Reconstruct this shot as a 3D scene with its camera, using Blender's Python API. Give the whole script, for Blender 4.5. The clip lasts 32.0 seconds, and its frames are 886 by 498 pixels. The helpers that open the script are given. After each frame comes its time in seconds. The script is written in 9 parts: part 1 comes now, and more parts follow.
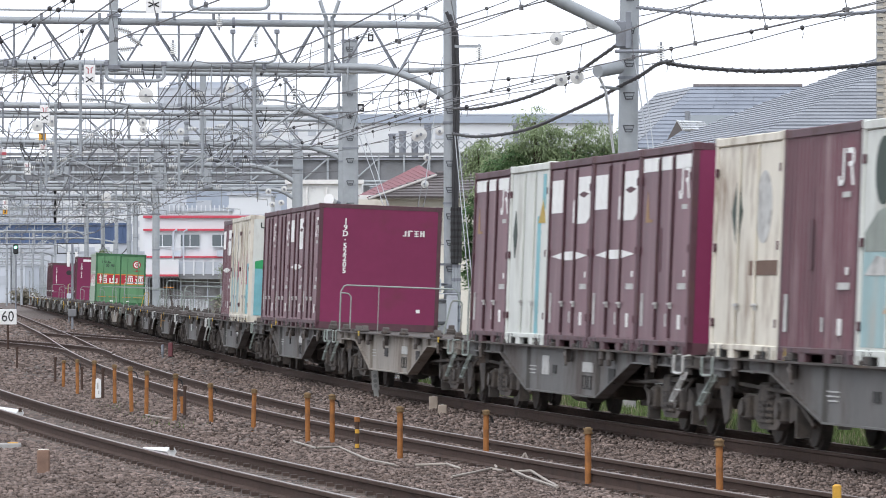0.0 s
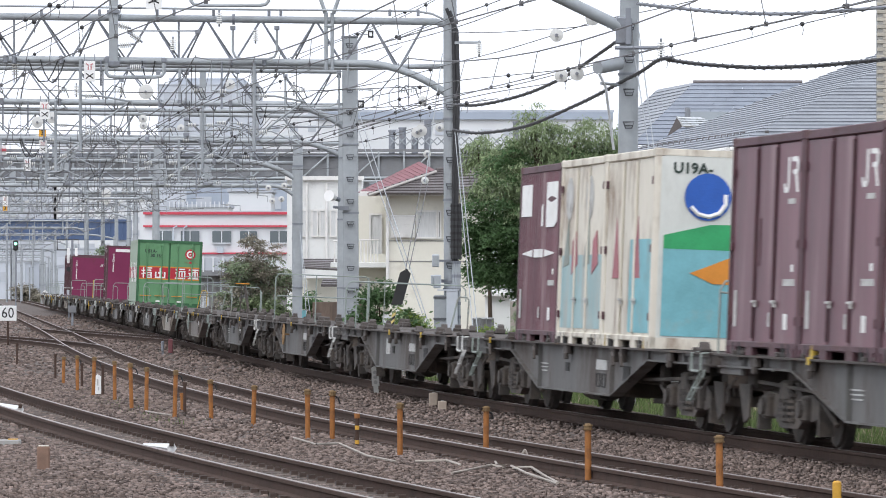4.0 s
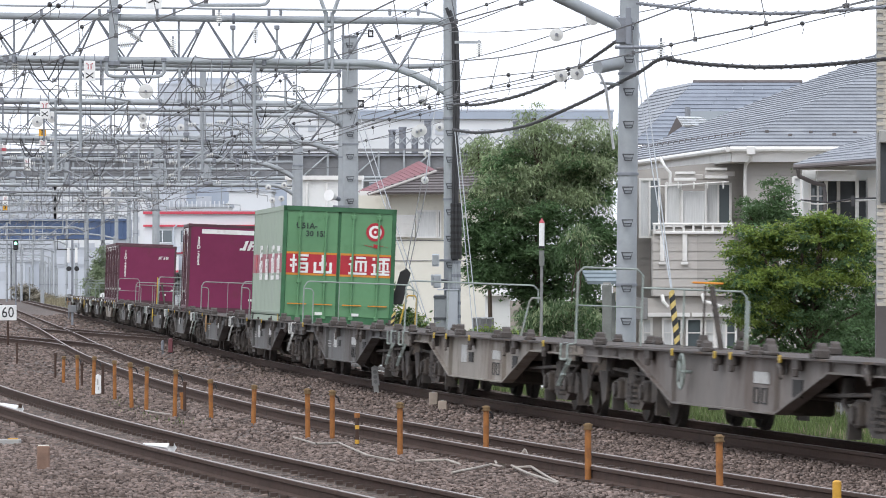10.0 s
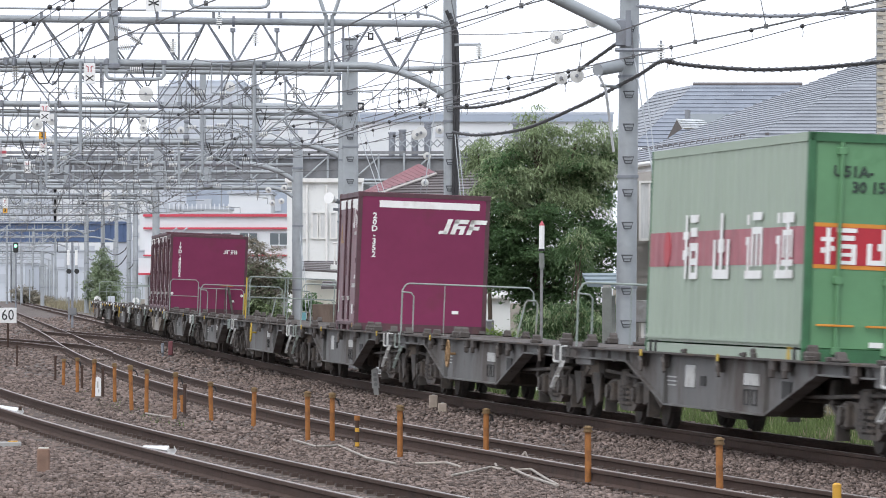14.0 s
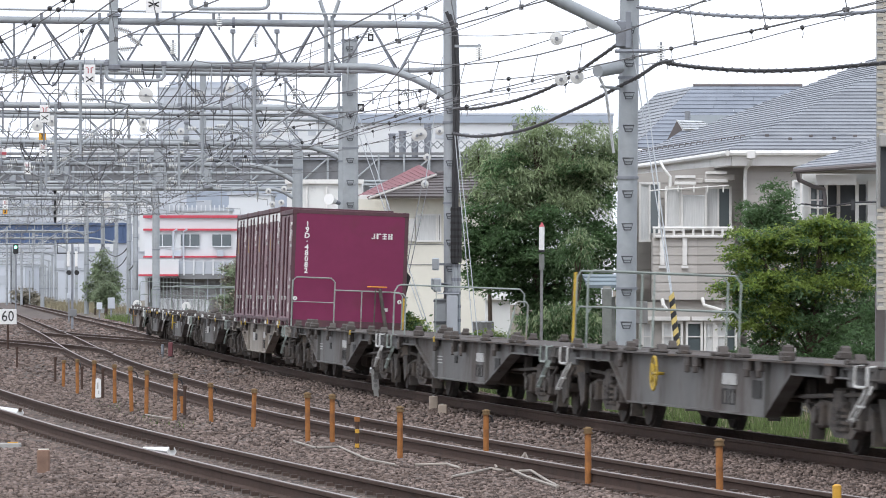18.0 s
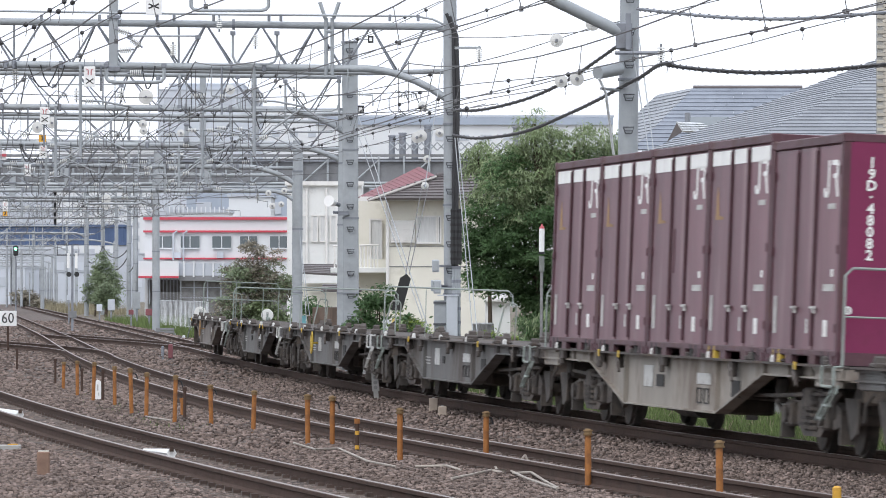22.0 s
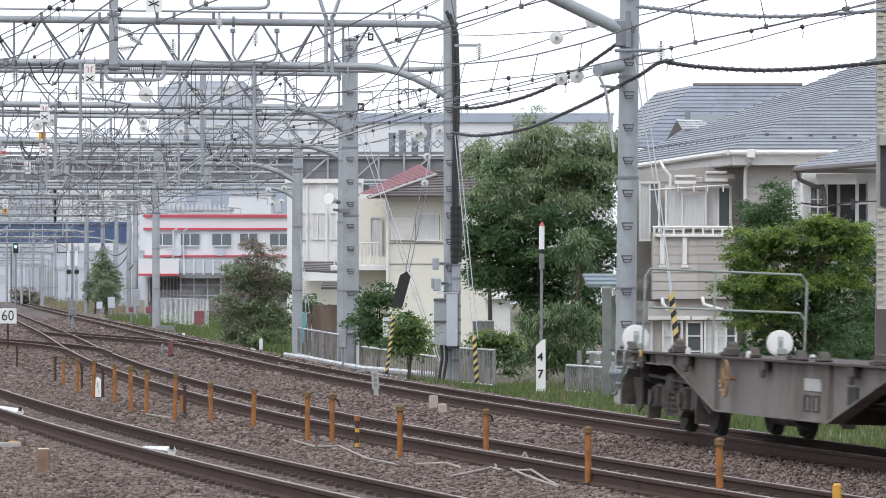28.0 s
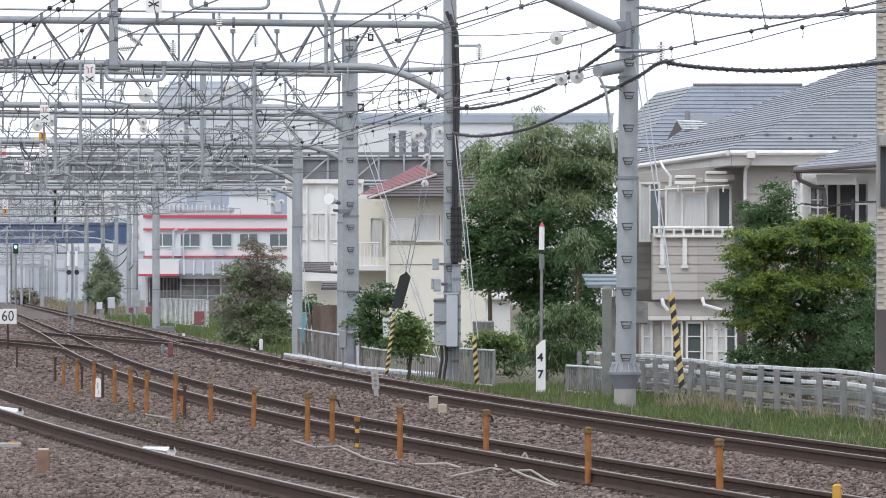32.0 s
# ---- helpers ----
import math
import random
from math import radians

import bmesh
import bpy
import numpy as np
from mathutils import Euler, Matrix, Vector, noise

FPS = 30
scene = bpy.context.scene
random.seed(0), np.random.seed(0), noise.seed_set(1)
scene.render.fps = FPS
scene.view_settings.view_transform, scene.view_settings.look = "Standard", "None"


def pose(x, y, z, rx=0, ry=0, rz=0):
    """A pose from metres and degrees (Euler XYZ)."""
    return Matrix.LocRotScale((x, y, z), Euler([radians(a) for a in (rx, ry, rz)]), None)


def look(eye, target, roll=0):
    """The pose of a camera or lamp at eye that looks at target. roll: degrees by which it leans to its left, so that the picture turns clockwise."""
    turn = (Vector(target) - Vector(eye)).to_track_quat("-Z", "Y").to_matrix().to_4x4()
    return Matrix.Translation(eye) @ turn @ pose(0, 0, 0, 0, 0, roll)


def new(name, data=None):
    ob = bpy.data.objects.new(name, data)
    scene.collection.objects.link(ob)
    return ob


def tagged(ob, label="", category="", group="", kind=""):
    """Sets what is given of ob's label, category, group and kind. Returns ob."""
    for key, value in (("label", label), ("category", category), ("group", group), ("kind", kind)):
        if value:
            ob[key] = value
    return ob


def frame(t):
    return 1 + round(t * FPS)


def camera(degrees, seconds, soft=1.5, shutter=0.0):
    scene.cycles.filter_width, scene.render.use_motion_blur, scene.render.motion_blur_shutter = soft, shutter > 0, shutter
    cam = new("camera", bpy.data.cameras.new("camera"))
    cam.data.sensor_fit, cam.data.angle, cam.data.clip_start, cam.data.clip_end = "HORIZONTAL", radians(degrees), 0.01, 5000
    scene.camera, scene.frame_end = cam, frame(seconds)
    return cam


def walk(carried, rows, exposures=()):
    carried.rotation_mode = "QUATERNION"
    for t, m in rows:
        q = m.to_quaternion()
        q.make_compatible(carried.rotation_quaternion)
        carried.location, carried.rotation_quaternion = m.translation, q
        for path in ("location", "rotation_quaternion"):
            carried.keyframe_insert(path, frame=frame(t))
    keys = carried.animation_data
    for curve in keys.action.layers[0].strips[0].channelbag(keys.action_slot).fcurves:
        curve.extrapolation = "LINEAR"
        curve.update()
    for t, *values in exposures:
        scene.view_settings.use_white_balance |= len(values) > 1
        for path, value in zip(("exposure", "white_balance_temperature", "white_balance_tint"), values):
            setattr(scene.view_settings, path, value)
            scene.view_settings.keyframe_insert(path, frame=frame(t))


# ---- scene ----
# ---- camera: a long lens on a tripod beside the line, nodding slightly ----
EYE = (0.0, 0.0, 1.870)
cam = camera(9.160, 32.0, soft=0.95, shutter=0.35)
# seconds and upward tilt in degrees
NOD = [(0, 0.3998), (0.5, 0.4033), (1, 0.4074), (1.5, 0.4010), (2, 0.3946), (2.5, 0.3910), (3, 0.3817), (3.5, 0.3700), (5.5, 0.3536), (6, 0.3501), (6.5, 0.3489), (7, 0.3489), (7.5, 0.3489), (8, 0.3501), (8.5, 0.3547), (9, 0.3571), (9.5, 0.3577), (10, 0.3577), (10.5, 0.3594), (11, 0.3647), (11.5, 0.3665), (12, 0.3682), (12.5, 0.3741), (13, 0.3776), (13.5, 0.3834), (14, 0.3846), (14.5, 0.3846), (16.5, 0.3986), (17, 0.3946), (17.5, 0.3946), (18, 0.3975), (18.5, 0.3951), (19, 0.3957), (19.5, 0.4004), (20, 0.4022), (20.5, 0.4045), (21, 0.4098), (21.5, 0.4127), (22, 0.4162), (22.5, 0.4145), (23, 0.4186), (23.5, 0.4203), (24, 0.4191), (24.5, 0.4115), (25, 0.4027), (25.5, 0.3957), (27.5, 0.3864), (28, 0.3905), (28.5, 0.3899), (29, 0.3928), (29.5, 0.3946), (30, 0.3951), (30.5, 0.3975), (31, 0.3957), (31.5, 0.3975), (32, 0.3951)]
walk(cam, [(t, look(EYE, (0.0, 100.0, EYE[2] + 100 * math.tan(radians(d))))) for t, d in NOD],
     exposures=[(0, 0.42), (21, 0.42), (23, 0.36), (27, 0.33), (29.5, 0.29), (32, 0.28)])

# ---- the running line: heading in degrees along its length, s in metres, travel towards the camera ----
X0, Y0, TH0, K1, K2, K3, CANT = 2.395, 80.0, 7.6404, 5.2929, 2.8550, 0.3039, radians(2.205)

LS = np.arange(-1000.0, 640.0, 1.0)
_u = np.clip(LS, -150, 60) / 100
LTH = np.radians(TH0 + K1 * _u + K2 * _u ** 2 + K3 * _u ** 3)
LX = np.concatenate([[0], np.cumsum((np.sin(LTH)[1:] + np.sin(LTH)[:-1]) / 2)])
LY = np.concatenate([[0], np.cumsum(-(np.cos(LTH)[1:] + np.cos(LTH)[:-1]) / 2)])
_i = int(np.argmin(abs(LS)))
LX, LY = LX + X0 - LX[_i], LY + Y0 - LY[_i]


def line(s, o=0.0, z=0.0, cant=True):
    """A point s metres along the running line, o metres to the side away from the camera, z above the rails."""
    x, y, t = np.interp(s, LS, LX), np.interp(s, LS, LY), np.interp(s, LS, LTH)
    if cant:
        o, z = o * math.cos(CANT) + z * math.sin(CANT), z * math.cos(CANT) - o * math.sin(CANT)
    return Vector((x + o * math.cos(t), y + o * math.sin(t), z))


def line_pose(s, half=7.1):
    """The pose of a car whose bogies stand half a metre count before and behind s."""
    a, b = line(s - half), line(s + half)
    d = b - a
    m = (a + b) / 2
    return Matrix.Translation((m.x, m.y, 0)) @ Matrix.Rotation(math.atan2(d.y, d.x), 4, "Z") @ Matrix.Rotation(-CANT, 4, "X")


# ---- sky, sun, exposure: bright overcast ----
SUN_EL, SUN_AZ = 52.0, 205.0
world = bpy.data.worlds.new("world")
scene.world = world
world.use_nodes = True
_n, _l = world.node_tree.nodes, world.node_tree.links
_bg = _n["Background"]
_sky = _n.new("ShaderNodeTexSky")
_sky.sky_type, _sky.sun_disc = "NISHITA", False
_sky.sun_elevation, _sky.sun_rotation = radians(SUN_EL), radians(SUN_AZ)
_sky.dust_density, _sky.air_density = 6.0, 1.0
_mix = _n.new("ShaderNodeMixRGB")
_mix.inputs[0].default_value = 0.86
_mix.inputs[2].default_value = (8.95, 9.5, 10.6, 1)
_l.new(_sky.outputs[0], _mix.inputs[1])
_l.new(_mix.outputs[0], _bg.inputs[0])
_bg.inputs[1].default_value = 0.12
sun = new("sun", bpy.data.lights.new("sun", "SUN"))
sun.data.energy, sun.data.angle, sun.data.color = 0.9, radians(40), (1.0, 0.99, 0.98)
sun.matrix_world = look((0, 0, 0), (-math.sin(radians(SUN_AZ)) * math.cos(radians(SUN_EL)),
                                    -math.cos(radians(SUN_AZ)) * math.cos(radians(SUN_EL)), -math.sin(radians(SUN_EL))))


# ---- mesh building ----
class Shape:
    """Collects vertices and faces of one mesh."""

    def __init__(self):
        self.v, self.f = [], []

    def add(self, vs, fs, m=None):
        n = len(self.v)
        self.v += [tuple(m @ Vector(p)) for p in vs] if m is not None else [tuple(p) for p in vs]
        self.f += [tuple(n + i for i in f) for f in fs]
        return self

    def box(self, c, size, m=None, ch=0.0):
        """A box by centre and size; ch cuts its upright and level edges."""
        hx, hy, hz = size[0] / 2, size[1] / 2, size[2] / 2
        if ch <= 0:
            vs = [(c[0] + sx * hx, c[1] + sy * hy, c[2] + sz * hz) for sz in (-1, 1) for sy in (-1, 1) for sx in (-1, 1)]
            fs = [(0, 2, 3, 1), (4, 5, 7, 6), (0, 1, 5, 4), (2, 6, 7, 3), (0, 4, 6, 2), (1, 3, 7, 5)]
            return self.add(vs, fs, m)
        ring = lambda z, ix, iy: [(c[0] + x, c[1] + y, z) for x, y in (
            (-hx + ix, -hy + ix * 0 + iy), (-hx + ix + ch, -hy + iy - 0), (hx - ix - ch, -hy + iy), (hx - ix, -hy + iy + ch),
            (hx - ix, hy - iy - ch), (hx - ix - ch, hy - iy), (-hx + ix + ch, hy - iy), (-hx + ix, hy - iy - ch))]
        vs = []
        for z, q in ((c[2] - hz, ch), (c[2] - hz + ch, 0), (c[2] + hz - ch, 0), (c[2] + hz, ch)):
            r = ring(z, q, q)
            r[0] = (r[7][0], r[3][1], z)
            vs += r
        fs = [tuple(range(7, -1, -1)), tuple(range(24, 32))]
        for k in range(3):
            fs += [(k * 8 + i, k * 8 + (i + 1) % 8, k * 8 + 8 + (i + 1) % 8, k * 8 + 8 + i) for i in range(8)]
        return self.add(vs, fs, m)

    def rod(self, a, b, r, n=8, r2=None, caps=True, m=None):
        """A round bar from a to b."""
        a, b = Vector(a), Vector(b)
        d = b - a
        if d.length < 1e-6:
            return self
        q = d.to_track_quat("Z", "Y").to_matrix()
        r2 = r if r2 is None else r2
        vs = []
        for p, rr in ((a, r), (b, r2)):
            vs += [p + q @ Vector((rr * math.cos(2 * math.pi * i / n), rr * math.sin(2 * math.pi * i / n), 0)) for i in range(n)]
        fs = [(i, (i + 1) % n, n + (i + 1) % n, n + i) for i in range(n)]
        if caps:
            fs += [tuple(range(n - 1, -1, -1)), tuple(range(n, 2 * n))]
        return self.add(vs, fs, m)

    def pipe(self, pts, r, n=8, m=None):
        """A tube along points."""
        pts = [Vector(p) for p in pts]
        vs, fs = [], []
        up = None
        for i, p in enumerate(pts):
            d = (pts[min(i + 1, len(pts) - 1)] - pts[max(i - 1, 0)]).normalized()
            if up is None:
                up = d.orthogonal().normalized()
            up = (up - d * up.dot(d)).normalized()
            w = d.cross(up)
            vs += [p + r * (math.cos(2 * math.pi * k / n) * up + math.sin(2 * math.pi * k / n) * w) for k in range(n)]
        for i in range(len(pts) - 1):
            fs += [(i * n + k, i * n + (k + 1) % n, i * n + n + (k + 1) % n, i * n + n + k) for k in range(n)]
        fs += [tuple(range(n - 1, -1, -1)), tuple(range((len(pts) - 1) * n, len(pts) * n))]
        return self.add(vs, fs, m)

    def prism(self, poly, a, b, axis="y", m=None):
        """A flat outline pushed from a to b along an axis. The outline lies in the other two, in the order xz, yz or xy."""
        put = {"y": lambda u, w, t: (u, t, w), "x": lambda u, w, t: (t, u, w), "z": lambda u, w, t: (u, w, t)}[axis]
        n = len(poly)
        vs = [put(u, w, a) for u, w in poly] + [put(u, w, b) for u, w in poly]
        fs = [tuple(range(n)), tuple(range(2 * n - 1, n - 1, -1))]
        fs += [(i, n + i, n + (i + 1) % n, (i + 1) % n) for i in range(n)]
        return self.add(vs, fs, m)

    def disc(self, c, r, h, axis="y", n=16, m=None):
        d = {"x": (h, 0, 0), "y": (0, h, 0), "z": (0, 0, h)}[axis]
        return self.rod(Vector(c) - Vector(d) / 2, Vector(c) + Vector(d) / 2, r, n, m=m)

    def ball(self, c, r, n=8, k=5, sq=(1, 1, 1), m=None):
        vs, fs = [(c[0], c[1], c[2] - r * sq[2])], []
        for j in range(1, k):
            a = -math.pi / 2 + math.pi * j / k
            vs += [(c[0] + r * sq[0] * math.cos(a) * math.cos(2 * math.pi * i / n), c[1] + r * sq[1] * math.cos(a) * math.sin(2 * math.pi * i / n),
                    c[2] + r * sq[2] * math.sin(a)) for i in range(n)]
        vs.append((c[0], c[1], c[2] + r * sq[2]))
        fs += [(0, 1 + (i + 1) % n, 1 + i) for i in range(n)]
        for j in range(k - 2):
            o = 1 + j * n
            fs += [(o + i, o + (i + 1) % n, o + n + (i + 1) % n, o + n + i) for i in range(n)]
        o = 1 + (k - 2) * n
        fs += [(o + i, o + (i + 1) % n, len(vs) - 1) for i in range(n)]
        return self.add(vs, fs, m)

    def mesh(self, name, mat, smooth=True):
        me = bpy.data.meshes.new(name)
        me.from_pydata(self.v, [], self.f)
        bm = bmesh.new()
        bm.from_mesh(me)
        bmesh.ops.recalc_face_normals(bm, faces=bm.faces)
        bm.to_mesh(me)
        bm.free()
        if smooth:
            me.shade_smooth()
            me.set_sharp_from_angle(angle=radians(35))
        me.materials.append(mat)
        return me


def part(name, shape, mat, parent=None, label="", m=None):
    """Links a shape (or a mesh made before) as one mesh object under a thing or a part."""
    me = shape.mesh(name, mat) if isinstance(shape, Shape) else shape
    ob = new(name, me)
    if parent is not None:
        ob.parent = parent
    if m is not None:
        ob.matrix_basis = m
    if label:
        ob["label"] = label
    return ob


def thing(name, label, category, m=None, group="", kind=""):
    ob = new(name)
    ob.empty_display_size = 0.3
    if m is not None:
        ob.matrix_basis = m
    return tagged(ob, label, category, group, kind)


def single(name, shape, mat, label, category, group="", kind="", m=None):
    return tagged(part(name, shape, mat, m=m), label, category, group, kind)


def letters(text, size, depth=0.006, gap=1.0, bold=0.03):
    """A mesh of solid letters, centred, standing in x and z and facing -y."""
    cu = bpy.data.curves.new("letters", "FONT")
    cu.body, cu.size, cu.extrude, cu.align_x, cu.align_y = text, size, depth / 2, "CENTER", "CENTER"
    cu.space_line, cu.resolution_u = gap, 2
    cu.offset = size * bold
    ob = bpy.data.objects.new("letters", cu)
    scene.collection.objects.link(ob)
    me = bpy.data.meshes.new_from_object(ob.evaluated_get(bpy.context.evaluated_depsgraph_get()))
    me.transform(Matrix.Rotation(math.pi / 2, 4, "X"))
    bpy.data.objects.remove(ob)
    return me


# ---- materials ----
def paint(name, rgb, rough=0.55, metal=0.0, var=0.12, scale=3.0, dirt=None, dirt_amount=0.0, dirt_scale=1.2, bump=0.15, bump_scale=40.0,
          stretch=(1, 1, 1), per=0.0, island=False, trans=0.0, spec=0.5):
    """A surface with a base colour, a soft large mottle, a fine grain, blotches of dirt and a fine relief."""
    mt = bpy.data.materials.new(name)
    mt.use_nodes = True
    nt = mt.node_tree
    n, l = nt.nodes, nt.links
    b = n["Principled BSDF"]
    b.inputs["Roughness"].default_value, b.inputs["Metallic"].default_value = rough, metal
    b.inputs["Specular IOR Level"].default_value = spec
    co = n.new("ShaderNodeTexCoord")
    mp = n.new("ShaderNodeMapping")
    mp.inputs["Scale"].default_value = stretch
    l.new(co.outputs["Object"], mp.inputs[0])

    def noise_node(sc, detail=4.0, rg=0.55):
        t = n.new("ShaderNodeTexNoise")
        t.inputs["Scale"].default_value, t.inputs["Detail"].default_value, t.inputs["Roughness"].default_value = sc, detail, rg
        l.new(mp.outputs[0], t.inputs["Vector"])
        return t.outputs["Fac"]

    def ramp(fac, a, c):
        r = n.new("ShaderNodeMapRange")
        r.inputs[1].default_value, r.inputs[2].default_value = a, c
        l.new(fac, r.inputs[0])
        return r.outputs[0]

    def mixc(fac, a, c, mode="MIX"):
        x = n.new("ShaderNodeMixRGB")
        x.blend_type = mode
        for sock, val in zip(x.inputs, (fac, a, c)):
            if isinstance(val, (int, float)):
                sock.default_value = val
            elif isinstance(val, tuple):
                sock.default_value = (*val[:3], 1)
            else:
                l.new(val, sock)
        return x.outputs[0]

    big, fine = noise_node(scale), noise_node(scale * 11, 3.0)
    lo, hi = tuple(max(0, c * (1 - var)) for c in rgb), tuple(min(1, c * (1 + var)) for c in rgb)
    col = mixc(ramp(big, 0.3, 0.7), lo, hi)
    col = mixc(ramp(fine, 0.3, 0.7), col, mixc(1.0, col, (1 - var * 0.6,) * 3, "MULTIPLY"))
    if per or island:
        if island:
            g = n.new("ShaderNodeNewGeometry")
            rnd = g.outputs["Random Per Island"]
        else:
            g = n.new("ShaderNodeObjectInfo")
            rnd = g.outputs["Random"]
        hs = n.new("ShaderNodeHueSaturation")
        r = n.new("ShaderNodeMapRange")
        r.inputs[3].default_value, r.inputs[4].default_value = 1 - (per or 0.3), 1 + (per or 0.3)
        l.new(rnd, r.inputs[0])
        l.new(r.outputs[0], hs.inputs["Value"])
        l.new(col, hs.inputs["Color"])
        col = hs.outputs[0]
    if dirt is not None:
        d = ramp(noise_node(dirt_scale, 6.0, 0.65), 0.62 - 0.3 * dirt_amount, 0.78 - 0.2 * dirt_amount)
        k = n.new("ShaderNodeMath")
        k.operation = "MULTIPLY"
        k.inputs[1].default_value = min(1.0, 0.5 + dirt_amount)
        l.new(d, k.inputs[0])
        col = mixc(k.outputs[0], col, dirt)
        rr = n.new("ShaderNodeMapRange")
        rr.inputs[3].default_value, rr.inputs[4].default_value = rough, min(1, rough + 0.25)
        l.new(k.outputs[0], rr.inputs[0])
        l.new(rr.outputs[0], b.inputs["Roughness"])
    l.new(col, b.inputs["Base Color"])
    if bump:
        bp = n.new("ShaderNodeBump")
        bp.inputs["Strength"].default_value, bp.inputs["Distance"].default_value = bump, 0.02
        l.new(noise_node(bump_scale, 3.0), bp.inputs["Height"])
        l.new(bp.outputs[0], b.inputs["Normal"])
    if trans:
        b.inputs["Subsurface Weight"].default_value = 0.0
        tr = n.new("ShaderNodeBsdfTranslucent")
        l.new(col, tr.inputs[0])
        ms = n.new("ShaderNodeMixShader")
        ms.inputs[0].default_value = trans
        out = n["Material Output"]
        l.new(b.outputs[0], ms.inputs[1])
        l.new(tr.outputs[0], ms.inputs[2])
        l.new(ms.outputs[0], out.inputs[0])
    return mt

MAT = {
    "soil": paint("soil", (0.16, 0.13, 0.10), 0.95, var=0.25, scale=0.6, dirt=(0.10, 0.12, 0.05), dirt_amount=0.4, dirt_scale=0.3, bump=0.6),
    "ballast": paint("ballast", (0.115, 0.09, 0.079), 0.95, var=0.35, scale=1.5, dirt=(0.10, 0.08, 0.07), dirt_amount=0.35, dirt_scale=0.5, bump=1.0, bump_scale=16),
    "stones": paint("stones", (0.192, 0.149, 0.131), 0.9, var=0.2, scale=1.1, dirt=(0.12, 0.09, 0.075), dirt_amount=0.3, dirt_scale=0.35, bump=0.3, per=0.6, island=True, spec=0.25),
    "rail": paint("rail", (0.078, 0.051, 0.041), 0.9, var=0.2, scale=2, dirt=(0.05, 0.037, 0.032), dirt_amount=0.4, dirt_scale=2.0, bump=0.2, spec=0.15),
    "rail_top": paint("rail_top", (0.27, 0.225, 0.205), 0.45, metal=0.6, var=0.15, scale=1.0, bump=0.0),
    "sleeper": paint("sleeper", (0.12, 0.094, 0.08), 0.9, var=0.25, scale=3, dirt=(0.07, 0.06, 0.055), dirt_amount=0.5, bump=0.5),
    "clip": paint("clip", (0.07, 0.046, 0.037), 0.7, var=0.2),
    "grass": paint("grass", (0.12, 0.168, 0.055), 0.8, var=0.25, scale=1.0, per=0.4, island=True, bump=0.0, trans=0.3),
    "dry_grass": paint("dry_grass", (0.26, 0.23, 0.15), 0.85, var=0.2, scale=1.0, per=0.4, island=True, bump=0.0, trans=0.2),
}

# ---- ground, trackbed, tracks ----
g = Shape()
g.add([(-4000, -300, -0.5), (4000, -300, -0.5), (4000, 5000, -0.5), (-4000, 5000, -0.5)], [(0, 1, 2, 3)])
single("ground", g, MAT["soil"], "bare brown earth with thin weeds beside the railway", "ground", kind="structure")

BED = [(-16, -0.6), (-14.5, -0.24), (-9.4, -0.18), (-6.6, -0.2), (-6.0, -0.24), (-5.3, -0.17), (-2.8, -0.165), (-2.1, -0.25), (-1.35, -0.16), (1.2, -0.16), (1.75, -0.21), (3.1, -0.6)]
b = Shape()
ss = [-640 + 8 * i for i in range(60)] + [-160 + 2 * i for i in range(136)]
vs, fs = [], []
for s in ss:
    for o, z in BED:
        v = line(s, o, 0, cant=False)
        vs.append((v.x, v.y, z + (0.03 * noise.noise((v.x * 0.5, v.y * 0.5, 0)) if -15 < o < 3 else 0)))
k = len(BED)
for i in range(len(ss) - 1):
    fs += [(i * k + j, i * k + j + 1, i * k + k + j + 1, i * k + k + j) for j in range(k - 1)]
b.add(vs, fs)
single("trackbed", b, MAT["ballast"], "brown-grey crushed stone trackbed under the lines", "trackbed", kind="structure")


def rail_mesh(path, head=True):
    """One rail along a list of places on its running edge: foot, web and head; or the worn strip on its top."""
    prof = [(-0.06, -0.153), (0.06, -0.153), (0.055, -0.138), (0.012, -0.12), (0.01, -0.045), (0.034, -0.034), (0.034, -0.004), (0.024, 0.0),
            (-0.024, 0.0), (-0.034, -0.004), (-0.034, -0.034), (-0.01, -0.045), (-0.012, -0.12), (-0.055, -0.138)]
    if not head:
        prof = [(-0.022, 0.0005), (0.022, 0.0005), (0.022, 0.004), (-0.022, 0.004)]
    sh, n = Shape(), len(prof)
    vs, fs = [], []
    for i, p in enumerate(path):
        d = path[min(i + 1, len(path) - 1)] - path[max(i - 1, 0)]
        w = Vector((d.y, -d.x, 0)).normalized()
        vs += [p + w * a + Vector((0, 0, z)) for a, z in prof]
    for i in range(len(path) - 1):
        fs += [(i * n + j, i * n + (j + 1) % n, i * n + n + (j + 1) % n, i * n + n + j) for j in range(n)]
    fs += [tuple(range(n)), tuple(range((len(path) - 1) * n, len(path) * n))]
    return sh.add(vs, fs)


def track(name, label, offset, s0, s1, step=2.0, cant=True, lift=0.0):
    """Two rails with worn tops; offset gives the track's distance from the running line."""
    t = thing(name, label, "railway track", kind="structure")
    n = int((s1 - s0) / step)
    for side in (-1, 1):
        path = []
        for i in range(n + 1):
            s = s0 + (s1 - s0) * i / n
            path.append(line(s, offset(s) + side * 0.567, lift if not cant else 0, cant=False) + Vector((0, 0, -math.sin(CANT) * side * 0.567 if cant else 0)))
        r = part("rail", rail_mesh(path), MAT["rail"], t)
        part("rail_head", rail_mesh(path, False), MAT["rail_top"], r, "worn bright running surface")
    return t


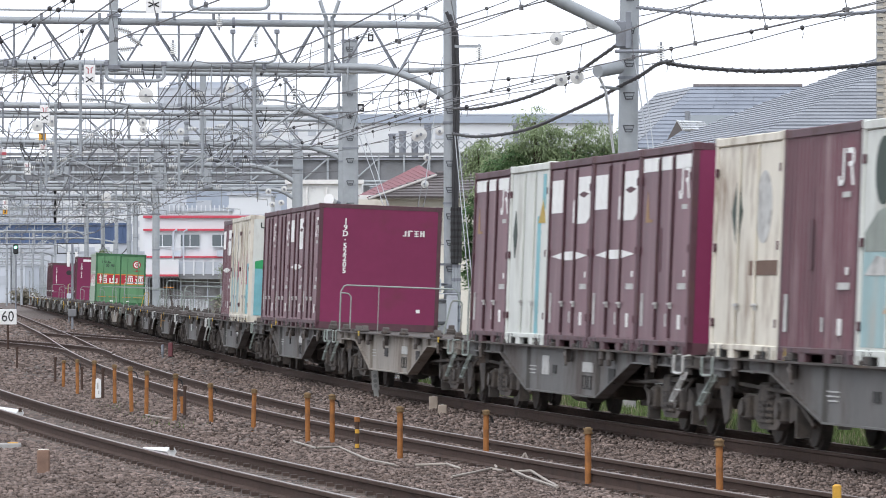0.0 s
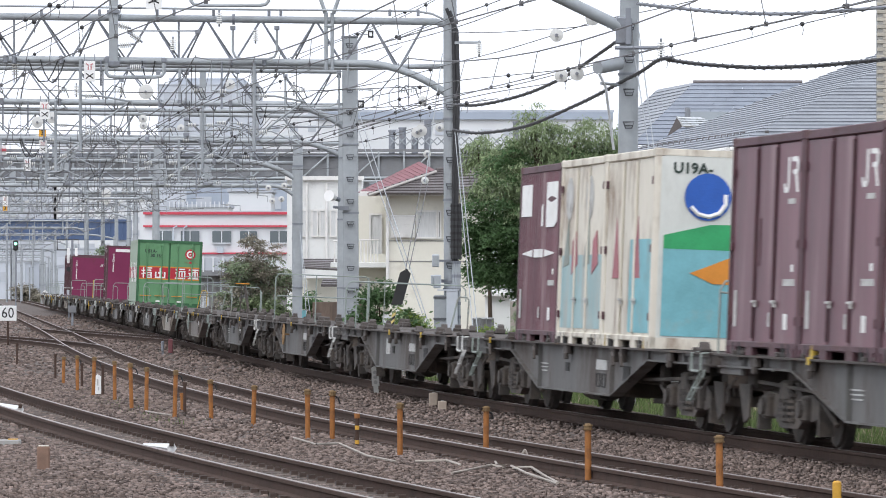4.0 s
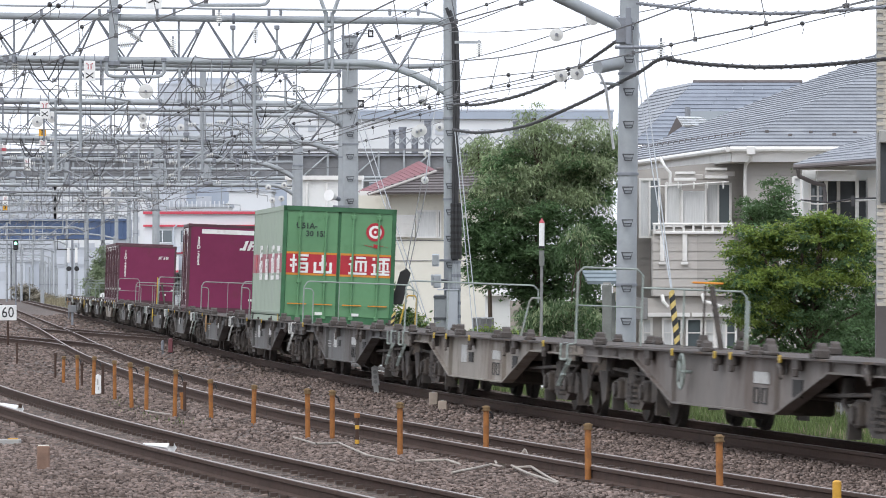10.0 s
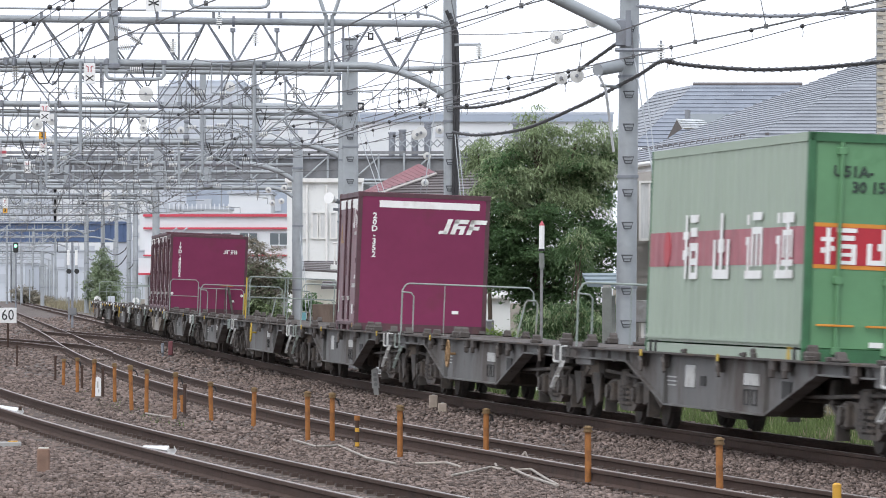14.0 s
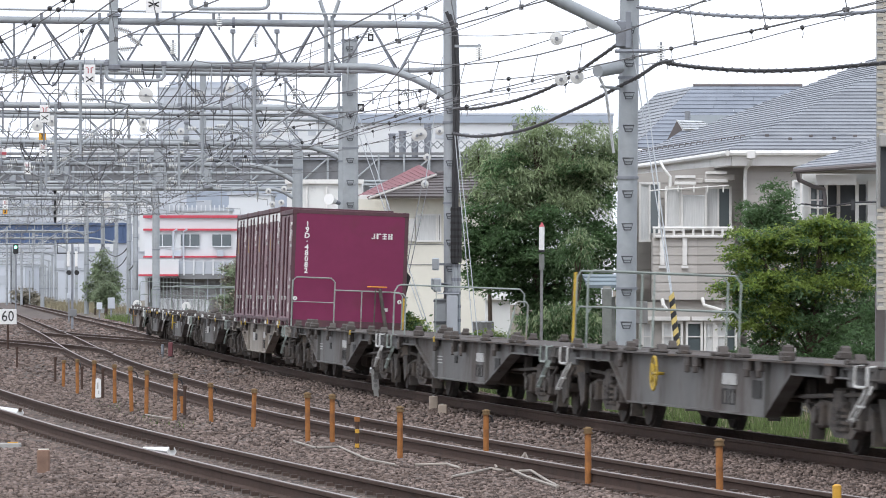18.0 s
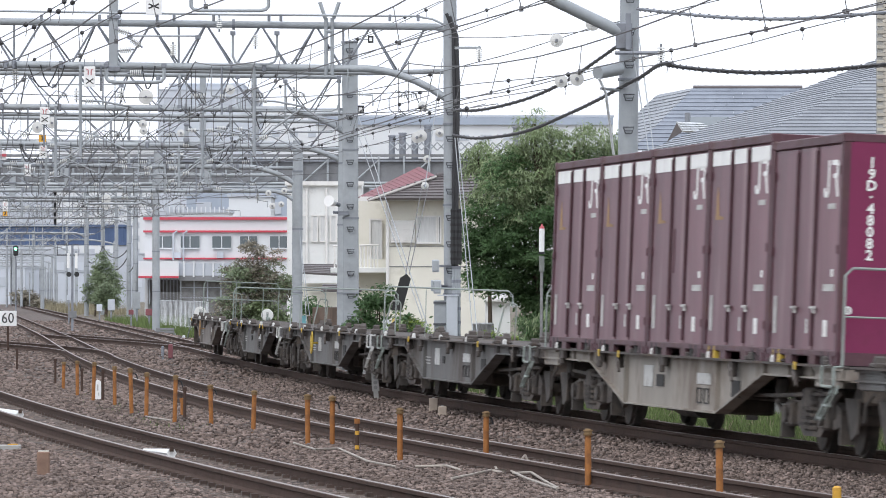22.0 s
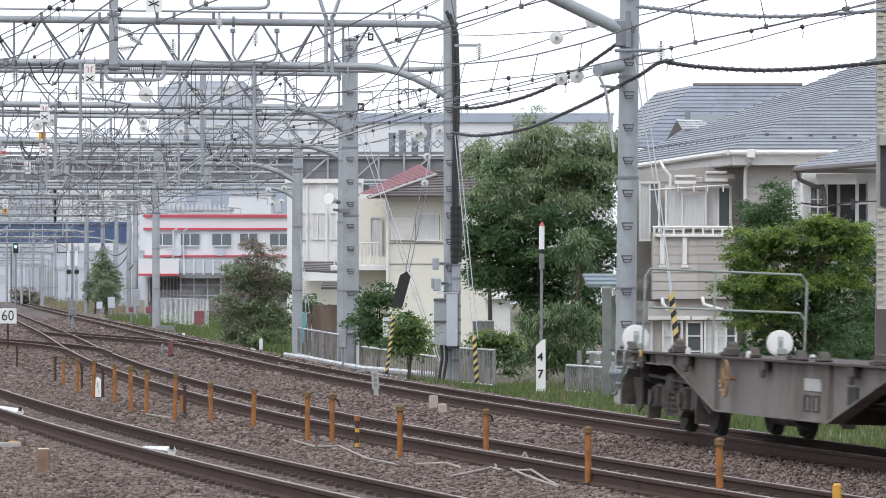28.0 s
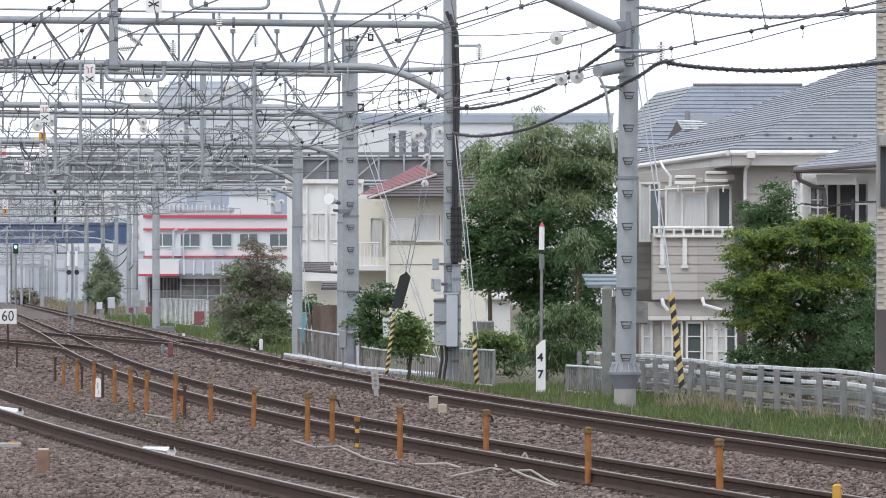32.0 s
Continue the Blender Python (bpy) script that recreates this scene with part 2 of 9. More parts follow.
RUN, MID, NEAR = (lambda s: 0.0), (lambda s: -4.05 + 0.012 * max(0, s)), (lambda s: -7.85 + 0.02 * s if s > -60 else -9.05)
smooth = lambda s, a, b: (lambda u: u * u * (3 - 2 * u))(min(1, max(0, (s - a) / (b - a))))
track("track_running", "rusty rails of the line the freight train runs on", RUN, -620, 100)
track("track_middle", "rusty rails of the middle line in brown ballast", MID, -620, 60)
track("track_near", "worn steel rails of the nearest line in brown ballast", NEAR, -300, 60)
track("track_crossover", "rails of a crossover between two lines", lambda s: -4.05 * (1 - smooth(s, -160, -95)), -160, -66, cant=False, lift=0.004)
track("track_crossover", "rails of a crossover between two lines", lambda s: -9.05 + 5.0 * smooth(s, -150, -85), -150, -78, cant=False, lift=0.004)


def sleepers(name, offset, s0, s1, mat):
    sh, cl = Shape(), Shape()
    s = s0
    while s < s1:
        p, q = line(s, offset(s), 0, cant=False), line(s + 0.1, offset(s + 0.1), 0, cant=False)
        m = Matrix.Translation((p.x, p.y, -0.165)) @ Matrix.Rotation(math.atan2(q.y - p.y, q.x - p.x), 4, "Z")
        sh.box((0, 0, -0.07), (0.22, 2.0, 0.16), m, ch=0.015)
        for y in (-0.567, 0.567):
            for e in (-0.1, 0.1):
                cl.box((0, y + e, 0.03), (0.08, 0.07, 0.04), m)
        s += 0.61
    a = single(name, sh, mat, "dark weathered sleepers half sunk in ballast", "sleepers", kind="stuff")
    single("rail_clips", cl, MAT["clip"], "dark rail fastenings on the sleepers", "rail clips", kind="stuff")
    return a


sleepers("sleepers", RUN, -110, 36, MAT["sleeper"])
sleepers("sleepers", MID, -110, 36, MAT["sleeper"])
sleepers("sleepers", NEAR, -40, 36, MAT["sleeper"])

# loose stones of the ballast, over the stretch before and between the lines
rng = np.random.default_rng(4)


def scatter_stones(n, y0, y1, size):
    """Angular stones strewn over the trackbed between two distances."""
    ys = np.sqrt(rng.uniform(y0 ** 2, y1 ** 2, n))
    xs = rng.uniform(-1, 1, n) * (0.084 * ys + 0.4)
    s_of_y = np.interp(ys, LY[1120:700:-1], LS[1120:700:-1])
    lx = np.interp(s_of_y, LS, LX)
    th = np.interp(s_of_y, LS, LTH)
    off = (xs - lx) * np.cos(th)
    ok = (off < 2.6) & (off > -13)
    s2 = s_of_y + (xs - lx) * np.sin(th)
    for f in (RUN, MID, NEAR):
        o = np.array([f(v) for v in s2])
        for side in (-1, 1):
            ok &= abs(off - o - side * 0.567) > 0.085
    xs, ys, off = xs[ok], ys[ok], off[ok]
    n = len(xs)
    bz = np.interp(off, [o for o, _ in BED], [z for _, z in BED])
    base = np.array([(x, y, z) for z in (-1, 1) for y in (-1, 1) for x in (-1, 1)], float)
    v = base[None] * rng.uniform(0.45, 1.0, (n, 8, 3))
    sz = size * rng.uniform(0.6, 1.35, (n, 1, 1)) * rng.uniform(0.75, 1.25, (n, 1, 3))
    v = v * sz * np.array((1.1, 1.0, 0.68))
    a = rng.uniform(0, 6.28, n)
    e = rng.uniform(-0.4, 0.4, n)
    ca, sa, ce, se = np.cos(a)[:, None], np.sin(a)[:, None], np.cos(e)[:, None], np.sin(e)[:, None]
    x, y, z = v[..., 0], v[..., 1] * ce - v[..., 2] * se, v[..., 1] * se + v[..., 2] * ce
    v = np.stack([x * ca - y * sa + xs[:, None], x * sa + y * ca + ys[:, None], z + (bz + rng.uniform(-0.01, 0.03, n))[:, None]], -1)
    quads = np.array([(0, 2, 3, 1), (4, 5, 7, 6), (0, 1, 5, 4), (2, 6, 7, 3), (0, 4, 6, 2), (1, 3, 7, 5)])
    f = (quads[None] + 8 * np.arange(n)[:, None, None]).reshape(-1, 4)
    return v.reshape(-1, 3), f


def bulk(name, v, f, mat, label, category):
    me = bpy.data.meshes.new(name)
    me.vertices.add(len(v))
    me.vertices.foreach_set("co", np.ascontiguousarray(v, dtype=np.float32).ravel())
    k = f.shape[1]
    me.loops.add(f.size)
    me.loops.foreach_set("vertex_index", f.astype(np.int32).ravel())
    me.polygons.add(len(f))
    me.polygons.foreach_set("loop_start", np.arange(0, f.size, k, dtype=np.int32))
    me.update(calc_edges=True)
    me.materials.append(mat)
    return tagged(new(name, me), label, category, kind="stuff")


bulk("ballast_stones", *scatter_stones(115000, 46, 72, 0.021), MAT["stones"], "loose angular brown-grey ballast stones", "ballast")
bulk("ballast_stones", *scatter_stones(84000, 72, 125, 0.027), MAT["stones"], "loose angular brown-grey ballast stones", "ballast")
bulk("ballast_stones", *scatter_stones(18000, 230, 360, 0.06), MAT["stones"], "loose angular brown-grey ballast stones", "ballast")
bulk("ballast_stones", *scatter_stones(40000, 125, 230, 0.042), MAT["stones"], "loose angular brown-grey ballast stones", "ballast")

# ---- the freight train ----
MAT.update({
    "wagon": paint("wagon", (0.135, 0.132, 0.127), 0.75, var=0.22, scale=0.8, dirt=(0.07, 0.052, 0.043), dirt_amount=0.5, dirt_scale=0.9, bump=0.15, stretch=(1, 1, 0.5)),
    "wagon_light": paint("wagon_light", (0.29, 0.262, 0.228), 0.75, var=0.18, scale=0.8, dirt=(0.115, 0.08, 0.06), dirt_amount=0.42, dirt_scale=0.9, bump=0.15, stretch=(1, 1, 0.5)),
    "wagon_brown": paint("wagon_brown", (0.185, 0.165, 0.15), 0.75, var=0.18, scale=0.8, dirt=(0.1, 0.07, 0.055), dirt_amount=0.42, dirt_scale=0.9, bump=0.15, stretch=(1, 1, 0.5)),
    "running_gear": paint("running_gear", (0.085, 0.074, 0.067), 0.9, var=0.3, scale=4, dirt=(0.15, 0.122, 0.1), dirt_amount=0.45, dirt_scale=2, bump=0.3),
    "deck": paint("deck", (0.075, 0.064, 0.058), 0.9, var=0.3, scale=3, dirt=(0.12, 0.075, 0.045), dirt_amount=0.3, bump=0.4),
    "bar": paint("bar", (0.27, 0.31, 0.285), 0.6, var=0.15, dirt=(0.2, 0.13, 0.09), dirt_amount=0.3),
    "step_white": paint("step_white", (0.55, 0.55, 0.53), 0.6, var=0.15, dirt=(0.2, 0.17, 0.15), dirt_amount=0.3, dirt_scale=6),
    "yellow": paint("yellow", (0.50, 0.34, 0.04), 0.6, var=0.15, dirt=(0.25, 0.16, 0.06), dirt_amount=0.3),
    "white": paint("white", (0.78, 0.78, 0.76), 0.6, var=0.06, dirt=(0.45, 0.4, 0.36), dirt_amount=0.2),
    "stencil": paint("stencil", (0.5, 0.5, 0.48), 0.7, var=0.15, dirt=(0.2, 0.18, 0.17), dirt_amount=0.4, dirt_scale=4),
    "fence_pale": paint("fence_pale", (0.45, 0.46, 0.45), 0.7, var=0.15),
    "wood_stain": paint("wood_stain", (0.13, 0.07, 0.045), 0.7, var=0.2),
    "hole": paint("hole", (0.03, 0.029, 0.028), 0.9, var=0.1),
    "maroon": paint("maroon", (0.185, 0.024, 0.076), 0.5, spec=0.3, var=0.08, scale=0.7, dirt=(0.13, 0.035, 0.05), dirt_amount=0.15, bump=0.08),
    "maroon_side": paint("maroon_side", (0.152, 0.062, 0.08), 0.5, var=0.28, scale=0.9, dirt=(0.30, 0.22, 0.23), dirt_amount=0.34, dirt_scale=2.2, bump=0.1, stretch=(1, 1, 0.16)),
    "maroon_frame": paint("maroon_frame", (0.085, 0.034, 0.045), 0.6, var=0.25, scale=1.5, dirt=(0.10, 0.055, 0.045), dirt_amount=0.4, dirt_scale=2.5),
    "rust_orange": paint("rust_orange", (0.33, 0.205, 0.10), 0.8, var=0.2, scale=4),
    "maroon_dark": paint("maroon_dark", (0.09, 0.035, 0.045), 0.7, var=0.2),
    "green": paint("green", (0.115, 0.27, 0.13), 0.5, var=0.1, scale=0.8, dirt=(0.05, 0.15, 0.06), dirt_amount=0.2, bump=0.08),
    "green_dark": paint("green_dark", (0.035, 0.13, 0.055), 0.6, var=0.2),
    "green_side": paint("green_side", (0.31, 0.375, 0.295), 0.65, var=0.1, scale=0.8, dirt=(0.3, 0.34, 0.3), dirt_amount=0.3, dirt_scale=0.8, stretch=(1, 1, 0.4)),
    "red": paint("red", (0.42, 0.02, 0.035), 0.55, var=0.12),
    "red_faded": paint("red_faded", (0.36, 0.13, 0.15), 0.7, var=0.15),
    "orange": paint("orange", (0.62, 0.24, 0.03), 0.6, var=0.12),
    "cream": paint("cream", (0.66, 0.62, 0.53), 0.65, var=0.12, scale=1.0, dirt=(0.22, 0.15, 0.105), dirt_amount=0.42, dirt_scale=2.6, stretch=(1, 1, 0.3)),
    "pale": paint("pale", (0.62, 0.64, 0.60), 0.65, var=0.08, dirt=(0.35, 0.34, 0.3), dirt_amount=0.25, dirt_scale=1.4, stretch=(1, 1, 0.4)),
    "sky_blue": paint("sky_blue", (0.17, 0.42, 0.47), 0.6, var=0.12, dirt=(0.3, 0.33, 0.3), dirt_amount=0.2),
    "sea_worn": paint("sea_worn", (0.30, 0.44, 0.45), 0.65, var=0.12, dirt=(0.42, 0.4, 0.36), dirt_amount=0.45, dirt_scale=2.2, stretch=(1, 1, 0.3)),
    "post_grey": paint("post_grey", (0.25, 0.28, 0.25), 0.7, var=0.15),
    "blue": paint("blue", (0.02, 0.10, 0.42), 0.45, var=0.1),
    "hill": paint("hill", (0.03, 0.33, 0.12), 0.6, var=0.15),
    "black_mark": paint("black_mark", (0.03, 0.05, 0.04), 0.7, var=0.1),
})

PITCH, LEAD = 20.15, 3.3


def progress(t):
    """How far the train has come, in metres: it slows slightly."""
    return LEAD + 15.48 * t - 0.0212 * t * t + min(0.5, 0.25 * max(0.0, t - 20.5))


def bogie(parent, x, wheel_me, tread_me):
    b = part("bogie", bogie_me, MAT["running_gear"], parent, m=Matrix.Translation((x, 0, 0)))
    for wx in (-0.95, 0.95):
        for wy in (-0.56, 0.56):
            w = part("wheel", wheel_me, MAT["running_gear"], b, m=Matrix.Translation((wx, wy, 0.43)))
    for wx in (-0.95, 0.95):
        part("axle", axle_me, MAT["running_gear"], b, m=Matrix.Translation((wx, 0, 0.43)))
    return b


sh = Shape()
for y in (-0.92, 0.92):
    sh.prism([(-1.5, 0.36), (-1.2, 0.3), (-0.75, 0.33), (-0.45, 0.2), (0.45, 0.2), (0.75, 0.33), (1.2, 0.3), (1.5, 0.36), (1.5, 0.52), (1.15, 0.6), (0.6, 0.58), (0.5, 0.72),
              (-0.5, 0.72), (-0.6, 0.58), (-1.15, 0.6), (-1.5, 0.52)], y - 0.06, y + 0.06)
    for wx in (-0.95, 0.95):
        sh.box((wx, y * 1.08, 0.43), (0.3, 0.14, 0.28), ch=0.03)
        sh.disc((wx, y * 1.16, 0.43), 0.1, 0.08, "y", 10)
    for wx in (-0.24, 0.0, 0.24):
        for k in range(5):
            sh.disc((wx, y * 1.04, 0.3 + 0.07 * k), 0.1, 0.035, "z", 10)
        sh.rod((wx, y * 1.04, 0.26), (wx, y * 1.04, 0.62), 0.05, 8)
    sh.box((-1.55, y, 0.3), (0.08, 0.16, 0.3)).box((1.55, y, 0.3), (0.08, 0.16, 0.3))
sh.box((0, 0, 0.62), (0.5, 2.1, 0.24), ch=0.03)
for wx in (-1.45, 1.45):
    sh.box((wx, 0, 0.42), (0.1, 1.9, 0.12))
for wx, d in ((-0.95, 0.45), (0.95, -0.45)):
    for y in (-0.56, 0.56):
        sh.box((wx + d * 1.05, y, 0.43), (0.06, 0.12, 0.34))
bogie_me = sh.mesh("bogie", MAT["running_gear"])
sh = Shape()
sh.disc((0, 0, 0), 0.43, 0.1, "y", 22).disc((0, -0.07, 0), 0.40, 0.05, "y", 22).disc((0, 0.0, 0), 0.14, 0.22, "y", 12)
wheel_me = sh.mesh("wheel", MAT["running_gear"])
axle_me = Shape().rod((0, -0.95, 0), (0, 0.95, 0), 0.08, 8).mesh("axle", MAT["running_gear"])

# the fish-bellied frame, shared by all wagons
HL = 9.65


def frame_mesh(mat, foot=3.05, shoulder=5.75):
    """Two deep side webs that taper up to shallow sills over the bogies, cross bearers, a centre sill and end plates."""
    sh = Shape()
    zb, zs, zt = 0.36, 0.86, 0.985
    side = [(-HL, zs), (-shoulder, zs), (-foot, zb), (foot, zb), (shoulder, zs), (HL, zs), (HL, zt), (-HL, zt)]
    for y in (-1.22, 1.22):
        sh.prism(side, y - 0.012, y + 0.012)
        for a, c in (((-HL, zs), (-shoulder, zs)), ((-shoulder, zs), (-foot, zb)), ((-foot, zb), (foot, zb)), ((foot, zb), (shoulder, zs)), ((shoulder, zs), (HL, zs))):
            d = Vector((c[0] - a[0], 0, c[1] - a[1]))
            m = Matrix.Translation(((a[0] + c[0]) / 2, y * 0.985, (a[1] + c[1]) / 2)) @ Matrix.Rotation(-math.atan2(d.z, d.x), 4, "Y")
            sh.box((0, 0, 0), (d.length + 0.02, 0.17, 0.022), m)
        for x in (-foot, foot):
            sh.box((x, y * 1.02, (zb + zt) / 2), (0.03, 0.09, zt - zb))
        for x in (-8.3, -7.1, -shoulder, shoulder, 7.1, 8.3):
            sh.box((x, y * 1.0, 0.92), (0.025, 0.12, 0.12))
        for x in (-9.05, 9.05):
            sh.box((x, y * 1.005, 0.875), (1.15, 0.06, 0.225), ch=0.012)
            sh.box((x, y * 1.03, 0.965), (1.19, 0.07, 0.03))
    for x in (-9.55, -7.1, -4.5, -2.2, 0, 2.2, 4.5, 7.1, 9.55):
        sh.box((x, 0, 0.9), (0.16, 2.38, 0.14))
    sh.box((0, 0, 0.76), (19.2, 0.5, 0.36))
    return sh.mesh("frame", mat)


frame_dark, frame_light, frame_long = frame_mesh(MAT["wagon"]), frame_mesh(MAT["wagon_light"]), frame_mesh(MAT["wagon"], 4.35, 5.7)
frame_brown = frame_mesh(MAT["wagon_brown"])
lock_mes = []
for a, b, c in ((0.34, 0.14, 0.06), (0.24, 0.16, 0.11), (0.44, 0.13, 0.05)):
    lock_mes.append(Shape().box((0, 0, 1.0 + c / 2), (a, b, c), ch=0.02).prism([(-0.12, 1.03), (0.08, 1.03), (0.06, 1.05 + c), (0.01, 1.07 + c), (-0.06, 1.04 + c)], -0.05, 0.06).box((a * 0.55, -0.05, 1.03), (0.12, 0.1, 0.06), ch=0.012).mesh("container_lock", MAT["deck"]))
bracket_me = Shape().box((0, 0, 0.93), (0.3, 0.07, 0.13), ch=0.012).box((0.08, -0.03, 0.84), (0.1, 0.06, 0.1), ch=0.012).mesh("lock_lever", MAT["deck"])
lever_me = Shape().box((0, 0, 0.9), (0.14, 0.08, 0.19), ch=0.012).pipe([(0.02, -0.05, 0.92), (0.24, -0.07, 0.87), (0.3, -0.07, 0.76)], 0.022, 6).mesh("lock_lever", MAT["deck"])
tag_me = Shape().box((0, -0.05, 0.98), (0.09, 0.02, 0.09), ch=0.005).mesh("lock_tag", MAT["yellow"])
LOCKS = [(-7.52 + 3.76 * i + e, s) for i in range(5) for e in (-1.35, 1.35) for s in (-1, 1)]
sh = Shape().box((0, 0, 0.99), (19.2, 2.3, 0.02))
for y in (-1.25, 1.25):
    sh.box((0, y, 0.993), (2 * HL, 0.19, 0.024))
deck_me = sh.mesh("deck", MAT["deck"])
sh = Shape()
sh.rod((-2.6, -0.55, 0.42), (-1.2, -0.55, 0.42), 0.2, 14).box((1.0, -0.5, 0.5), (1.2, 0.5, 0.35), ch=0.03).rod((-5, -0.75, 0.55), (5, -0.75, 0.55), 0.025)
for x in (-5.4, 5.3):
    sh.box((x, -0.95, 0.68), (0.16, 0.12, 0.3), ch=0.02).rod((x, -1.0, 0.55), (x + 0.35, -0.9, 0.28), 0.03, 6)
sh.pipe([(4.0, -1.0, 0.6), (5.5, -1.05, 0.62), (8.5, -1.0, 0.7)], 0.025, 6).pipe([(-4.0, -1.0, 0.62), (-5.5, -1.05, 0.64), (-8.6, -1.0, 0.7)], 0.025, 6)
for x in (-9.3, 9.3):
    sh.box((x, -0.75, 0.72), (0.45, 0.4, 0.26), ch=0.03).pipe([(x, -0.5, 0.7), (x * 1.03, -0.45, 0.42), (x * 1.07, -0.3, 0.45)], 0.035, 6)
    sh.prism([(x - 0.45, 0.66), (x + 0.2, 0.66), (x + 0.15, 0.28), (x - 0.1, 0.2)], -1.0, -0.97).pipe([(x - 0.5, -1.02, 0.72), (x - 0.75, -1.05, 0.6), (x - 0.8, -1.05, 0.42)], 0.022, 6)
under_me = sh.mesh("brake_gear", MAT["running_gear"])
sh = Shape().box((9.85, 0, 0.85), (0.5, 0.26, 0.24), ch=0.03).box((10.03, 0, 0.85), (0.12, 0.34, 0.3), ch=0.03).rod((9.7, 0.45, 0.8), (10.0, 0.5, 0.5), 0.03)
coupler_me = sh.mesh("coupler", MAT["running_gear"])
sh = Shape()
for x in (9.85, 9.62):
    sh.pipe([(x, -1.30, 0.80), (x, -1.33, 0.72), (x - 0.52, -1.36, 0.44), (x - 0.55, -1.36, 0.42)], 0.017, 6)
for k in range(2):
    sh.box((9.5 - 0.3 * k, -1.345, 0.58 - 0.14 * k), (0.3, 0.04, 0.02))
sh.pipe([(9.27, -1.27, 1.0), (9.27, -1.36, 0.99), (9.27, -1.36, 0.8), (9.34, -1.36, 0.78), (9.8, -1.36, 0.78), (9.87, -1.36, 0.8), (9.87, -1.36, 0.99), (9.87, -1.27, 1.0)], 0.017, 6)
step_mes = (sh.mesh("step", MAT["step_white"]), sh.mesh("step", MAT["bar"]))
stud_me = Shape().rod((0, 0, 1.0), (0, 0, 1.06), 0.035, 10, 0.03).rod((0, 0, 1.06), (0, 0, 1.085), 0.03, 10, 0.015).mesh("lock_pin", MAT["step_white"])


def rail_loop(style):
    """Hand rails that stand on the wagon's end: a long bar across, and a small loop."""
    sh, lp = Shape(), Shape()
    x = 9.58
    if style == "high":
        for z in (2.07, 1.57):
            sh.pipe([(x, -0.93, 1.0), (x, -0.93, z - 0.1), (x, -0.87, z), (x, 1.14, z), (x, 1.22, z - 0.1), (x, 1.22, 1.0)], 0.016, 6)
        sh.rod((x, 0, 1.0), (x, 0, 2.07), 0.016, 6)
        lp.rod((x, -0.95, 0.75), (x, -0.95, 2.05), 0.022, 6)
    else:
        z = 1.88
        sh.pipe([(x, -1.1, 1.0), (x, -1.1, z - 0.12), (x, -1.04, z - 0.02), (x, -0.98, z), (x, 1.12, z), (x, 1.2, z - 0.08), (x, 1.21, z - 0.3)], 0.015, 6)
        sh.rod((x, -0.36, 1.0), (x, -0.36, z), 0.009, 6)
        sh.pipe([(x + 0.02, -0.9, 1.0), (x + 0.02, -0.9, z - 0.22), (x + 0.02, -0.95, z - 0.16), (x + 0.02, -1.1, z - 0.15)], 0.013, 6)
        w = 1.07
        lp.pipe([(x + 0.15, w - 0.16, 1.0), (x + 0.12, w - 0.03, 1.6), (x + 0.12, w + 0.01, 1.66), (x + 0.12, w + 0.15, 1.66), (x + 0.12, w + 0.19, 1.6), (x + 0.15, w + 0.17, 1.0)], 0.018, 6)
    return sh.mesh("hand_rail", MAT["bar"]), lp


rail_styles = {}
for st in ("high", "low"):
    a, lp = rail_loop(st)
    rail_styles[st] = (a, lp.mesh("grab_loop", MAT["yellow"]), lp.mesh("grab_loop", MAT["bar"]))
sh = Shape()
for i in range(16):
    a, c = 2 * math.pi * i / 16, 2 * math.pi * (i + 1) / 16
    sh.rod((-2.1 + 0.21 * math.cos(a), -1.36, 0.75 + 0.21 * math.sin(a)), (-2.1 + 0.21 * math.cos(c), -1.36, 0.75 + 0.21 * math.sin(c)), 0.015, 6)
for i in range(5):
    a = 2 * math.pi * i / 5
    sh.rod((-2.1, -1.36, 0.75), (-2.1 + 0.21 * math.cos(a), -1.36, 0.75 + 0.21 * math.sin(a)), 0.014, 5)
sh.rod((-2.1, -1.36, 0.75), (-2.1, -1.2, 0.75), 0.02, 8)
hand_wheel_me = (sh.mesh("hand_wheel", MAT["yellow"]), sh.mesh("hand_wheel", MAT["rust_orange"]), sh.mesh("hand_wheel", MAT["bar"]))
hole_me = Shape().box((0, 0, 0), (0.5, 0.012, 0.13)).mesh("hole_plate", MAT["hole"])
ring = [(-0.155, -0.093), (0.155, -0.093), (0.155, 0.093), (-0.155, 0.093), (-0.105, -0.077), (0.105, -0.077), (0.105, 0.077), (-0.105, 0.077)]
frame_mark_me = Shape().add([(u, y, v) for y in (-0.004, 0.004) for u, v in ring], [q for i in range(4) for j in ((i + 1) % 4,) for q in (
    (i, j, 4 + j, 4 + i), (8 + i, 12 + i, 12 + j, 8 + j), (i, 8 + i, 8 + j, j), (4 + i, 4 + j, 12 + j, 12 + i))]).mesh("stencil", MAT["hole"])
slot_me = Shape().box((0, 0, 0), (0.5, 0.012, 0.2)).mesh("slot_plate", MAT["hole"])
plate_me = Shape().box((0, 0, 0), (0.85, 0.01, 0.135), ch=0.003).mesh("plate", MAT["stencil"])
tall_plate_me = Shape().box((0, 0, 0), (0.6, 0.01, 0.27), ch=0.003).mesh("plate", MAT["stencil"])
rows_me = []
for k, z in enumerate((0.05, 0.0, -0.05)):
    rows_me.append(Shape().box((0.03 * k, 0, z), (0.72 - 0.12 * k, 0.008, 0.017)).mesh("stencil", MAT["stencil"]))

